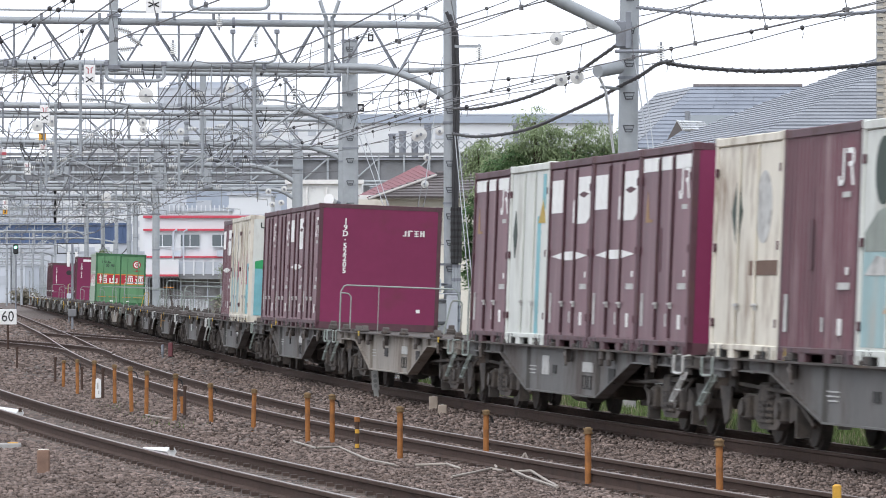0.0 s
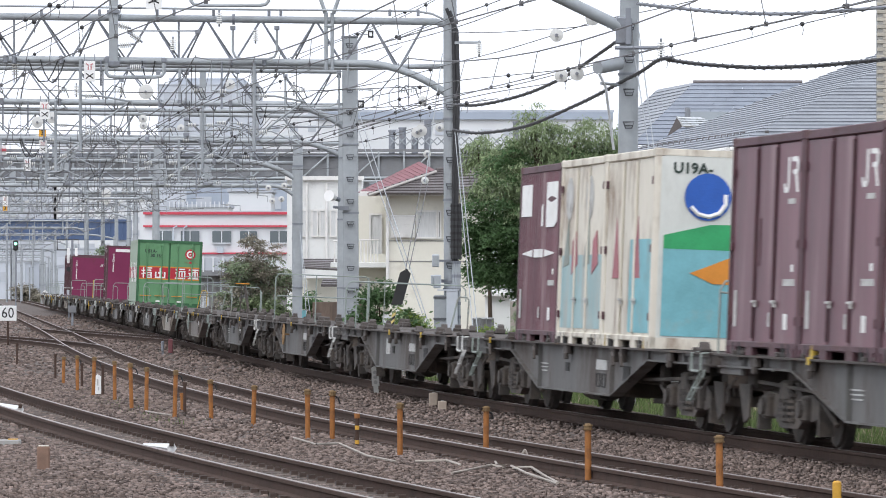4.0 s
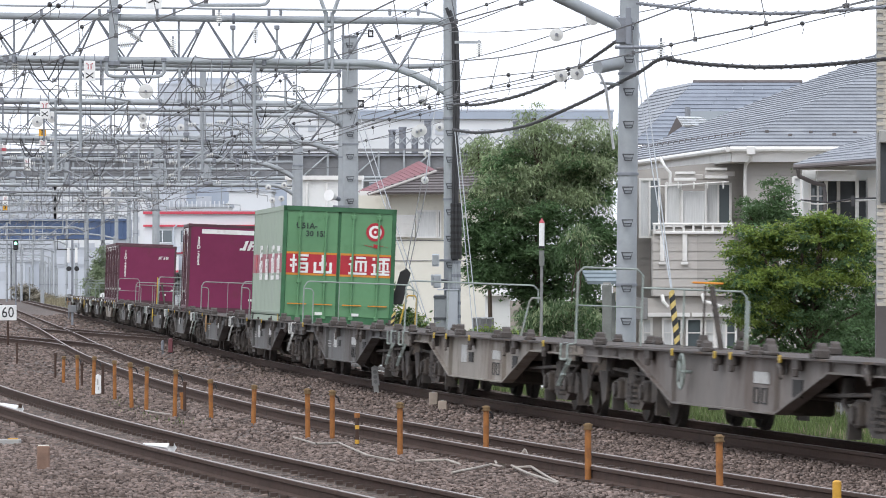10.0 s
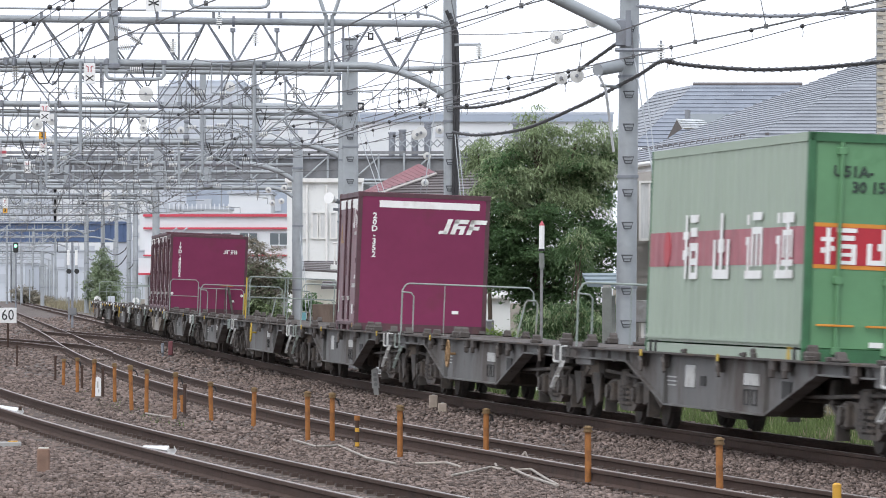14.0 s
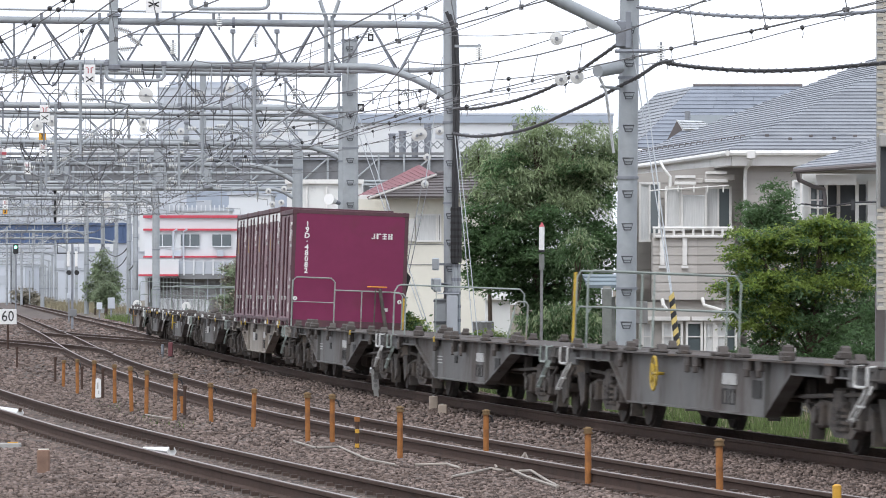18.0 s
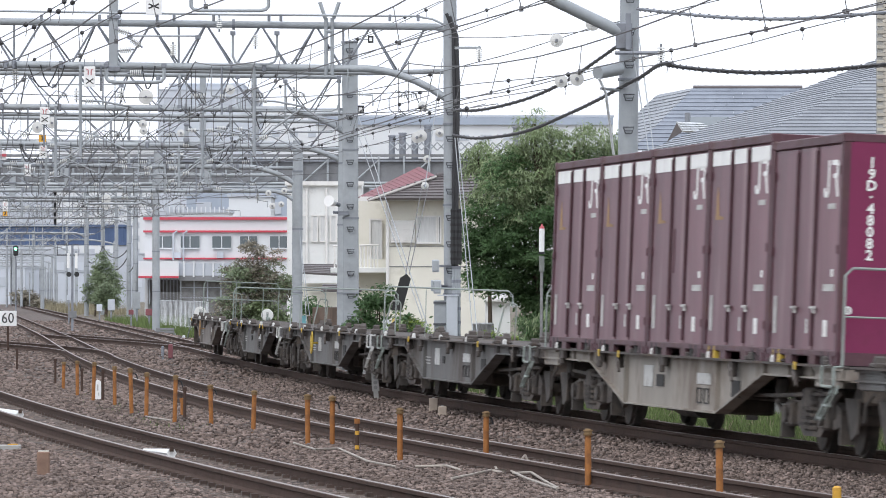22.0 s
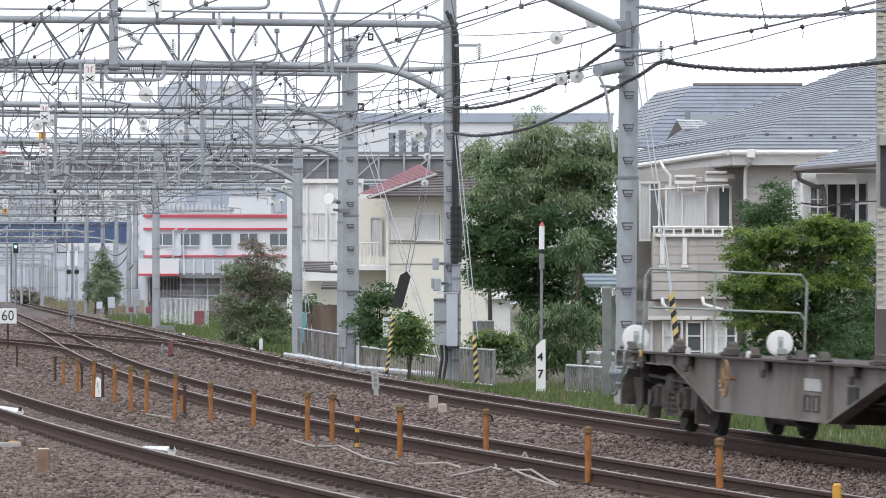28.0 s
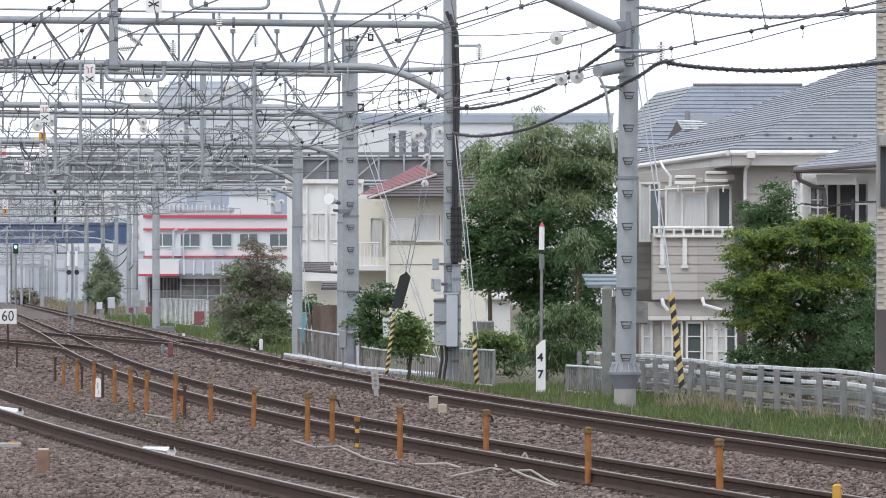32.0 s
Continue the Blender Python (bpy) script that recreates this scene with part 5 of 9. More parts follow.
cond = thing("conduit", "thin grey conduit running along the top of a gantry", "conduit", Matrix.Translation((0, 129.8, 0)))
part("pipe", Shape().pipe([(-11.856, 0, 8.424), (-5.093, 0, 8.318), (-0.65, 0, 8.278), (-0.252, 0, 8.212), (0.08, 0, 8.053)], 0.025, 8), MAT["galv"], cond)
for x in [-9.429, -8.063, -6.711, -6.313, -5.384, -4.085, -3.806, -1.247, -0.584]:
    part("clip", Shape().box((x, 0, 8.238), (0.07, 0.08, 0.16), ch=0.01), MAT["galv_dark"], cond)


def insulator(p, axis, n=6, r=0.075, pitch=0.045, mat="porcelain", name="insulator", label="white ribbed porcelain insulator"):
    """A row of ribs on a rod."""
    t = thing(name, label, "insulator", Matrix.Translation(p), group="insulators")
    a = Vector(axis).normalized()
    part("rod", Shape().rod(-a * (n * pitch / 2 + 0.06), a * (n * pitch / 2 + 0.06), 0.022, 8), MAT["galv_dark"], t)
    for k in range(n):
        c = a * ((k - (n - 1) / 2) * pitch)
        part("rib", Shape().rod(c - a * 0.012, c + a * 0.012, r, 14, r * 0.8), MAT[mat], t)
    return t


def disc_insulator(p, r=0.13, label="pale round disc insulator"):
    t = thing("disc_insulator", label, "insulator", Matrix.Translation(p), group="disc insulators")
    part("shell", Shape().rod((0, -0.03, 0), (0, 0.03, 0), r, 20, r * 0.9).rod((0, -0.05, 0), (0, -0.03, 0), r * 0.45, 14, r), MAT["porcelain"], t)
    part("cap", Shape().rod((0, -0.09, 0), (0, 0.12, 0), 0.035, 10), MAT["galv_dark"], t)
    return t


insulator((-7.187, 129.3, 6.932), (1, 0, 0.02))
insulator((-2.564, 153, 7.829), (1, 0, 0.02))
insulator((-9.653, 181, 5.831), (1, 0, 0))
insulator((-8.84, 181, 5.831), (1, 0, 0))
insulator((-7.667, 169, 6.725), (1, 0, 0))
insulator((-6.769, 169, 6.794), (1, 0, 0))
insulator((-10.145, 153, 7.235), (0, 0, 1))
insulator((-8.895, 153, 7.235), (0, 0, 1))
insulator((-6.32, 129.4, 7.465), (0, 0, 1))
insulator((-5.236, 129.4, 8.086), (0, 0, 1))
insulator((-4.389, 129.4, 7.69), (0, 0, 1))
insulator((-7.472, 129.2, 7.892), (1, 0, -0.3))
insulator((-7.181, 129.2, 7.628), (1, 0, -0.7))
insulator((-7.419, 129.2, 7.456), (1, 0, 0.1))
insulator((-4.127, 153, 7.266), (0, 0, 1))
insulator((-14.124, 240, 6.362), (1, 0, 0))
insulator((0.844, 129, 7.355), (0, 0, 1))
insulator((4.082, 103.5, 6.271), (0, 0, 1))
disc_insulator((-8.061, 150, 7.084), 0.2)
disc_insulator((-12.104, 165, 6.695), 0.17)
disc_insulator((-11.666, 165, 6.83), 0.17)
disc_insulator((-13.205, 180, 6.563), 0.15)
disc_insulator((-12.874, 180, 6.6), 0.14)
disc_insulator((-9.115, 168, 6.885), 0.13)
disc_insulator((-9.097, 168, 6.679), 0.12)
disc_insulator((-8.296, 175, 6.808), 0.12)
disc_insulator((-8.77, 185, 6.637), 0.12)
disc_insulator((-8.77, 185, 6.334), 0.12)
disc_insulator((-15.224, 250, 5.936), 0.22)
disc_insulator((-15.224, 250, 5.655), 0.2)
disc_insulator((2.3, 112, 6.907), 0.135)
disc_insulator((2.349, 110, 6.008), 0.13)
disc_insulator((2.664, 110, 6.053), 0.14)
disc_insulator((2.87, 106, 6.962), 0.14)
disc_insulator((-0.369, 129, 4.904), 0.09)
disc_insulator((-0.422, 129, 4.284), 0.09)
disc_insulator((-0.602, 128, 5.377), 0.13)
disc_insulator((-0.51, 128, 5.417), 0.14)
disc_insulator((-0.474, 129, 6.143), 0.11)
disc_insulator((-0.078, 128, 5.482), 0.1)
disc_insulator((-5.714, 181, 5.017), 0.1)
disc_insulator((-5.197, 181, 5.091), 0.1)
disc_insulator((-5.585, 181, 4.592), 0.1)
disc_insulator((-5.289, 181, 4.648), 0.1)
disc_insulator((-5.778, 150, 7.283), 0.14)


# ---- contact and carrier wires over each line ----
def catenary(offset, supports, label, zc=5.12, zm=6.15, sag=0.65):
    t = thing("overhead_wires", label, "overhead wires", group="overhead wires")
    con, car = [], []
    for a, b in zip(supports[:-1], supports[1:]):
        n = max(4, int((b - a) / 4.5))
        for k in range(n):
            u = k / n
            s = a + (b - a) * u
            z = zm - sag * 4 * u * (1 - u)
            o = offset(s) + 0.18 * math.sin(s * 0.07)
            con.append(line(s, o, zc, cant=False))
            car.append(line(s, offset(s), z, cant=False))
            if k and s > -330:
                part("dropper", Shape().rod(con[-1], car[-1], 0.006, 4), MAT["wire"], t)
                part("dropper_clip", Shape().box(con[-1], (0.05, 0.05, 0.06)), MAT["wire"], t)
    part("contact_wire", Shape().pipe(con, 0.009, 5), MAT["wire"], t)
    part("carrier_wire", Shape().pipe(car, 0.011, 5), MAT["wire"], t)
    return t


SUP = [-620, -560, -500, -440, -395, -350, -310, -270, -210, -160, -104, -75, -50, -25, 20, 62]
catenary(RUN, SUP, "contact wire and carrier wire above the running line")
catenary(MID, SUP, "contact wire and carrier wire above the middle line")
catenary(NEAR, SUP, "contact wire and carrier wire above the near line")
catenary(lambda s: NEAR(s) - 4.2, SUP[:-2], "contact wire and carrier wire above a further line")

# feeders and cables on the poles, sagging from pole to pole
def cable(label, pts, r, mat="wire", name="feeder_wire", beads=0, clamps=0):
    t = thing(name, label, "cable", group="cables between poles")
    fine = []
    P = [Vector(p) for p in pts]
    for i in range(len(P) - 1):
        p0, p1, p2, p3 = P[max(i - 1, 0)], P[i], P[i + 1], P[min(i + 2, len(P) - 1)]
        for k in range(6):
            u = k / 6
            fine.append(0.5 * ((2 * p1) + (p2 - p0) * u + (2 * p0 - 5 * p1 + 4 * p2 - p3) * u * u + (3 * p1 - p0 - 3 * p2 + p3) * u ** 3))
    fine.append(P[-1])
    part("strand", Shape().pipe(fine, r, 6), MAT[mat], t)
    if beads:
        tw = []
        for k in range(len(fine) * 4):
            u = k / 4
            i = min(int(u), len(fine) - 2)
            c = fine[i].lerp(fine[i + 1], u - i)
            tw.append(c + Vector((0, -r * 0.9 * math.cos(k * 1.7), r * 1.1 * math.sin(k * 1.7))))
        part("twisted_strand", Shape().pipe(tw, r * 0.55, 5), MAT["wire"], t)
    for k in range(clamps):
        c = fine[int((k + 0.5) * (len(fine) - 1) / clamps)]
        cl = part("clamp", Shape().ball(c, 0.045, 8, 5), MAT["cable"], t)
        part("hanger", Shape().pipe([c, c + Vector((0.02, 0, -0.12)), c + Vector((0, 0, -0.2))], 0.008, 4), MAT["wire"], cl)
    return t


cable("thick black twisted cable between two poles", [(0.209, 128, 6.018), (0.836, 124, 5.889), (1.76, 118, 5.923), (2.472, 112, 6.072), (2.935, 108, 6.286), (3.369, 105, 6.528)], 0.032, "cable", "power_cable", beads=1)
cable("thick black twisted cable between two poles", [(0.235, 128, 5.43), (0.836, 124, 5.255), (1.76, 118, 5.236), (2.586, 112, 5.442), (3.046, 108, 5.58), (3.374, 104.5, 5.694), (3.694, 103, 5.829), (3.932, 101, 5.958), (4.148, 100, 5.959)], 0.032, "cable", "power_cable", beads=1)
cable("thick twisted cable slung from a pole towards a house", [(4.086, 101, 5.969), (4.659, 100, 5.846), (5.624, 99, 5.746), (6.568, 98, 5.737), (7.294, 97, 5.767), (8.396, 96, 5.834)], 0.034, "cable", "power_cable", beads=1)
cable("thick pale insulated cable between poles", [(3.655, 104, 7.142), (4.335, 102, 6.958), (5.272, 100, 6.776), (6.368, 98, 6.668), (8.2, 96, 6.717)], 0.03, "galv_dark", "power_cable", beads=1)
def feeder(clamps, pts):
    cable("thin dark overhead feeder wire", pts, 0.009, clamps=clamps)


feeder(0, [(0.144, 128, 7.705), (1.068, 121.495, 7.396), (1.955, 115.247, 7.171), (2.755, 109.611, 6.979), (3.481, 104.5, 6.976)])
feeder(0, [(-1.099, 128, 7.535), (0.19, 116.328, 7.482), (0.856, 110.294, 7.428), (1.551, 104, 7.397)])
feeder(0, [(-1.883, 128, 7.208), (0.188, 114.759, 7.172), (1.278, 107.789, 7.246), (1.87, 104, 7.312)])
feeder(2, [(-2.929, 128, 6.293), (-1.316, 123.832, 6.402), (0.196, 119.927, 6.651), (1.385, 116.857, 6.839), (2.349, 114.367, 7.037), (3.166, 112.258, 7.217), (4.209, 109.563, 7.312), (5.588, 106, 7.482)])
feeder(3, [(-1.883, 128, 6.162), (0.192, 117.713, 6.178), (1.328, 112.083, 6.098), (2.262, 107.458, 6.022), (2.556, 106, 6.009)])
feeder(6, [(-1.883, 128, 5.744), (0.199, 121.786, 6.028), (1.401, 118.2, 6.099), (2.424, 115.149, 6.249), (3.604, 111.626, 6.434), (4.909, 107.732, 6.638), (5.853, 104.916, 6.728), (6.835, 101.984, 6.853), (8.17, 98, 7.059)])
feeder(4, [(-2.406, 128, 5.312), (-0.299, 122.023, 5.762), (1.039, 118.228, 5.955), (2.517, 114.036, 6.067), (3.584, 111.009, 6.273), (4.398, 108.7, 6.315), (5.557, 105.412, 6.482), (6.649, 102.316, 6.681), (8.17, 98, 6.908)])
feeder(3, [(-6.192, 150, 6.67), (-3.867, 143.366, 7.263), (-2.032, 138.129, 7.701), (-0.327, 133.262, 8.136), (0.875, 129.831, 8.372), (1.517, 128, 8.516)])
feeder(4, [(-6.192, 150, 5.75), (-3.781, 140.164, 5.926), (-1.952, 132.705, 6.049), (-0.309, 126, 6.288)])
feeder(5, [(-5.579, 150, 5.367), (-3.208, 140.164, 5.639), (-1.129, 131.538, 5.945), (0.206, 126, 6.352)])
feeder(4, [(-7.912, 160, 6.499), (-5.607, 150.769, 7.157), (-3.233, 141.261, 7.834), (-1.14, 132.881, 8.226), (0.078, 128, 8.581)])
feeder(4, [(-8.73, 160, 6.254), (-5.863, 149.427, 7.186), (-3.828, 141.925, 7.717), (-1.988, 135.139, 8.058), (-0.052, 128, 8.542)])
feeder(2, [(-2.207, 150, 6.133), (-0.301, 122.835, 5.738), (1.02, 104, 5.357)])
feeder(3, [(-7.347, 178, 5.474), (-5.27, 169.666, 5.739), (-2.668, 159.228, 5.875), (-0.368, 150, 6.21)])
feeder(4, [(-4.438, 178, 6.384), (-1.981, 156.351, 6.282), (-0.348, 141.963, 6.268), (1.009, 130, 6.229)])
feeder(3, [(-11.934, 200, 5.511), (-8.343, 183.908, 6.346), (-5.287, 170.213, 6.708), (-3.008, 160, 6.663)])
feeder(3, [(-13.977, 200, 4.183), (-11.666, 189.041, 5.119), (-8.638, 174.684, 6.121), (-6.038, 162.353, 6.451), (-3.433, 150, 7.053)])
feeder(4, [(-13.965, 170, 8.126), (-7.848, 115.678, 7.073), (-4.956, 90, 6.543)])
feeder(4, [(-8.05, 98, 6.137), (-7.02, 94.905, 6.371), (-6.409, 93.068, 6.588), (-6.053, 92, 6.703)])
feeder(4, [(-8.05, 98, 6.217), (-7.189, 95.216, 6.425), (-6.56, 93.18, 6.613), (-6.194, 92, 6.722)])
feeder(0, [(-18.701, 260, 4.478), (-14.512, 227.626, 5.084), (-10.893, 199.659, 6.117), (-8.349, 180, 6.398)])
feeder(0, [(-14.186, 260, 5.408), (-10.382, 223.826, 5.488), (-7.829, 199.535, 5.707), (-5.775, 180, 5.846)])
feeder(0, [(-12.326, 260, 6.019), (-8.288, 222.857, 5.814), (-5.803, 200, 5.879)])
feeder(3, [(-4.537, 182, 6.206), (-3.296, 175.341, 6.281), (-1.418, 165.264, 6.297), (-0.065, 158, 6.49)])


def gantry_sign(p, w, h, kind):
    t = thing("track_sign", "small white plate sign with a black cross on a gantry" if kind != "amber" else "small amber number plate on a gantry", "sign", Matrix.Translation(p), group="signs on the gantries")
    part("plate", Shape().box((0, 0, 0), (w, 0.02, h), ch=0.006), MAT["sign_amber" if kind == "amber" else "sign_white"], t)
    if kind == "amber":
        me = letters("3", h * 0.9)
        me.materials.append(MAT["sign_black"])
        part("number", me, None, t, m=Matrix.Translation((0, -0.014, 0)))
        return t
    zc = -h * 0.22 if kind == "both" else 0
    for s in (-1, 1):
        part("stroke", Shape().rod((-w * 0.33, -0.013 - 0.002 * s, zc - s * h * 0.13), (w * 0.33, -0.013 - 0.002 * s, zc + s * h * 0.13), w * 0.045, 4), MAT["sign_black"], t)
    if kind == "both":
        for s in (-1, 1):
            part("stroke", Shape().pipe([(s * w * 0.3, -0.013, h * 0.38), (s * w * 0.13, -0.013, h * 0.33), (s * w * 0.13, -0.013, h * 0.08)], w * 0.05, 4), MAT["sign_red"], t)
    part("strap", Shape().rod((-w * 0.45, 0.02, h / 2), (-w * 0.45, 0.02, h / 2 + h * 0.35), 0.012, 5).rod((w * 0.45, 0.02, h / 2), (w * 0.45, 0.02, h / 2 + h * 0.35), 0.012, 5), MAT["galv_dark"], t)
    return t


for p, w, h, kd in [((-8.273, 129.45, 6.846), 0.265, 0.477, "both"), ((-6.772, 129.45, 8.499), 0.371, 0.397, "x"), ((-11.053, 153.45, 6.686), 0.267, 0.487, "both"), ((-12.258, 169.45, 6.08), 0.225, 0.381, "both"), ((-13.645, 181.45, 5.767), 0.223, 0.408, "both"), ((-12.26, 169.25, 6.49), 0.225, 0.225, "amber"), ((-22.951, 289.85, 6.199), 0.267, 0.533, "both"), ((-22.951, 289.85, 5.844), 0.237, 0.267, "amber")]:
    gantry_sign(p, w, h, kd)

# the slanting stay and fittings on the nearest pole
st = thing("gantry_stay", "thick grey steel stay tube sloping down to a pole", "gantry")
part("tube", Shape().rod((1.551, 104, 7.567), (3.463, 104.6, 6.681), 0.115, 16), MAT["galv"], st)
part("flange", Shape().box((3.42, 104.6, 6.66), (0.3, 0.3, 0.5), ch=0.02), MAT["galv_dark"], st)
br = thing("pole_bracket", "galvanised cross arm bolted to a pole", "bracket", group="pole brackets")
part("arm", Shape().rod((3.261, 104.3, 6.326), (4.107, 103.6, 6.297), 0.04, 6), MAT["galv_dark"], br)
part("bolt_row", Shape().box((3.495, 104.3, 6.731), (0.1, 0.05, 0.7), ch=0.01), MAT["galv_dark"], br)
br = thing("cable_bracket", "drum-ended cable bracket with a long strut on a pole", "bracket")
part("drum", Shape().rod((2.911, 104, 5.942), (3.331, 104.5, 6.036), 0.125, 14), MAT["galv"], br)
part("strut", Shape().pipe([(2.933, 104, 5.835), (3.066, 104.2, 5.577), (3.228, 104.6, 4.416)], 0.026, 6), MAT["fence_white"], br)
part("cross_bar", Shape().rod((2.978, 104.1, 5.648), (3.334, 104.6, 5.634), 0.03, 6), MAT["galv"], br)
br = thing("pole_bracket", "thin galvanised cross arm with a small insulator", "bracket", group="pole brackets")
part("arm", Shape().box((0.58, 129, 7.5), (0.62, 0.06, 0.06)), MAT["galv"], br)
bd = thing("cable_bundle", "black cable bundle running down a pole", "cable")
part("black_cable", Shape().pipe([(0.146, 129.75, 8.276), (0.318, 129.75, 7.812), (0.358, 129.75, 6.486), (0.318, 129.78, 4.631), (0.318, 129.8, 2.376)], 0.05, 10), MAT["cable"], bd)
part("black_cable", Shape().pipe([(0.08, 129.75, 8.342), (0.239, 129.75, 7.944), (0.278, 129.76, 5.956), (0.252, 129.78, 4.233), (0.239, 129.8, 2.376)], 0.042, 10), MAT["cable"], bd)
for x in (0.23, 0.31, 0.39):
    sv = part("sheath", Shape().rod((x, 129.7, 3.76), (x, 129.7, 2.45), 0.05, 10), MAT["cable"], bd)
    for k in range(8):
        part("rib", Shape().disc((x, 129.7, 3.7 - 0.16 * k), 0.056, 0.06, "z", 10), MAT["black_rubber"], sv)
cn = thing("cable_duct", "grey steel ducts at the foot of a pole", "duct")
for x in [0.252, 0.371, 0.305]:
    dct = part("duct", Shape().rod((x, 129.75, 2.376), (x, 129.75, FOOT), 0.042, 10), MAT["galv"], cn)
    for k in range(8):
        part("joint", Shape().disc((x, 129.75, 2.376 - 0.32 * k), 0.053, 0.07, "z", 10), MAT["galv_dark"], dct)
cb = thing("equipment_cabinet", "grey steel equipment cabinet mounted on a pole", "cabinet")
part("body", Shape().box((-0.053, 129.55, 1.053), (0.317, 0.5, 1.11), ch=0.015), MAT["galv"], cb)
part("door", Shape().box((0.211, 129.5, 1.093), (0.264, 0.55, 1.242), ch=0.015), MAT["galv_pale"], cb)
part("lid", Shape().box((0.119, 129.52, 1.727), (0.502, 0.62, 0.03)), MAT["galv_pale"], cb)
for z in (1.555, 1.053):
    part("band", Shape().box((-0.053, 129.285, z), (0.343, 0.03, 0.05)), MAT["step_iron"], cb)
for x in (-0.04, 0.066):
    part("cable", Shape().pipe([(x, 129.4, 0.499), (x + 0.02, 129.4, 0.195), (x - 0.06, 129.4, FOOT + 0.1)], 0.035, 8), MAT["cable"], cb)
for p, w, h in [((-0.172, 129.72, 2.416), 0.172, 0.292), ((-0.133, 129.72, 1.926), 0.186, 0.318), ((-0.252, 129.72, 1.952), 0.066, 0.265)]:
    bx = thing("junction_box", "small pale junction box on a pole", "junction box", Matrix.Translation(p), group="junction boxes")
    part("box", Shape().box((0, 0, 0), (w, 0.3, h), ch=0.02), MAT["galv_pale"], bx)
    part("lid", Shape().box((0, -0.155, 0), (w * 0.8, 0.02, h * 0.8)), MAT["galv"], bx)
    part("bracket", Shape().box((0.19, 0.1, 0), (0.34, 0.04, 0.05)), MAT["galv_dark"], bx)
up = thing("cable_riser", "dark steel channel and pale pipe at the foot of a pole", "duct")
part("channel", Shape().box((-2.56, 153.6, 0.27), (0.2, 0.14, 1.44), ch=0.02), MAT["galv_dark"], up)
part("pipe", Shape().pipe([(-2.37, 153.6, -0.42), (-2.37, 153.6, 0.6), (-2.45, 153.6, 0.68)], 0.045, 8), MAT["fence_white"], up)
part("bracket", Shape().box((-2.6, 153.5, 0.62), (0.5, 0.06, 0.07)), MAT["galv"], up)
part("switch_box", Shape().box((-2.74, 153.5, 0.78), (0.16, 0.16, 0.34), ch=0.015), MAT["galv_dark"], up)
fl = thing("flood_light", "white flood lamp on a bracket on a pole", "flood light")
part("shade", Shape().rod((-3.164, 153.3, 4.316), (-3.013, 153.6, 4.258), 0.16, 16, 0.07), MAT["sign_white"], fl)
part("housing", Shape().rod((-3.013, 153.6, 4.258), (-2.891, 153.8, 4.214), 0.06, 10), MAT["galv_dark"], fl)
part("arm", Shape().rod((-3.047, 153.7, 4.009), (-2.705, 153.9, 3.98), 0.04, 8).box((-2.766, 153.8, 3.979), (0.3, 0.2, 0.12)), MAT["galv_dark"], fl)
for p, w, h in [((-2.013, 153.9, 8.823), 0.157, 0.205), ((-2.296, 153.9, 6.873), 0.205, 0.22)]:
    cmr = thing("pole_plate", "small dark plate on a bracket on a pole", "plate", Matrix.Translation(p), group="pole plates")
    part("plate", Shape().box((0, 0, 0), (w, 0.05, h), ch=0.01), MAT["sign_black"], cmr)
    part("mark", Shape().box((0, -0.027, 0), (w * 0.5, 0.01, h * 0.5)), MAT["sign_white"], cmr)
    part("bracket", Shape().box((-0.2, 0.03, 0), (0.5, 0.03, 0.03)), MAT["galv"], cmr)
vf = thing("vee_frame", "steel V-shaped frame standing on a gantry", "bracket")
for a, b in [((-2.893, 129.9, 8.615), (-2.761, 129.9, 8.217)), ((-2.442, 129.9, 8.615), (-2.575, 129.9, 8.217)), ((-2.747, 129.9, 8.243), (-2.747, 129.9, 6.889)), ((-2.601, 129.9, 8.243), (-2.601, 129.9, 6.889)), ((-2.774, 129.9, 7.925), (-2.575, 129.9, 7.925))]:
    part("bar", Shape().rod(a, b, 0.045, 8), MAT["galv"], vf)

# registration arms: from each gantry down to the contact wire of each line
def registration_arm(Y, o):
    """A drop tube under a gantry, a slanting arm, and its insulators, holding the wires of one line."""
    s = float(np.interp(Y, LY[1130:300:-1], LS[1130:300:-1]))
    c = line(s, o, 5.12, cant=False)
    c = Vector((c.x - (Y - c.y) * 0.13, Y - 0.1, c.z))
    x = c.x - 1.1
    xl, zb0, xb, zb1 = CHORD[Y]
    if x < xl + 0.3:
        return
    zb = zb0 + (zb1 - zb0) * (x - xl) / (xb - xl) + 0.03
    t = thing("registration_arm", "grey tube arm with white insulators holding the overhead wires", "wire support", group="wire supports")
    part("drop_tube", Shape().rod((x, c.y, zb), (x, c.y, 5.0), 0.04, 8), MAT["galv"], t)
    part("top_arm", Shape().pipe([(x, c.y, 6.3), (x + 0.5, c.y, 6.28), (c.x + 0.1, c.y, 6.15)], 0.024, 6), MAT["galv"], t)
    part("slant_arm", Shape().rod((x, c.y, 5.3), (c.x + 0.05, c.y, 6.15), 0.028, 6), MAT["galv"], t)
    part("steady_arm", Shape().pipe([(x, c.y, 5.42), (x + 0.4, c.y, 5.46), (c.x, c.y, 5.14)], 0.018, 6), MAT["galv"], t)
    for z, dz in ((6.29, 0.0), (5.42, 0.12)):
        for k in range(4):
            p = Vector((x + 0.14 + 0.05 * k, c.y, z + dz * 0.3 * k * 0.25))
            part("rib", Shape().rod(p - Vector((0.013, 0, 0)), p + Vector((0.013, 0, 0)), 0.065, 10, 0.05), MAT["porcelain"], t)


for Y in sorted(CHORD):
    for o in (0.0, -4.05, -8.6, -12.9):
        registration_arm(Y, o)

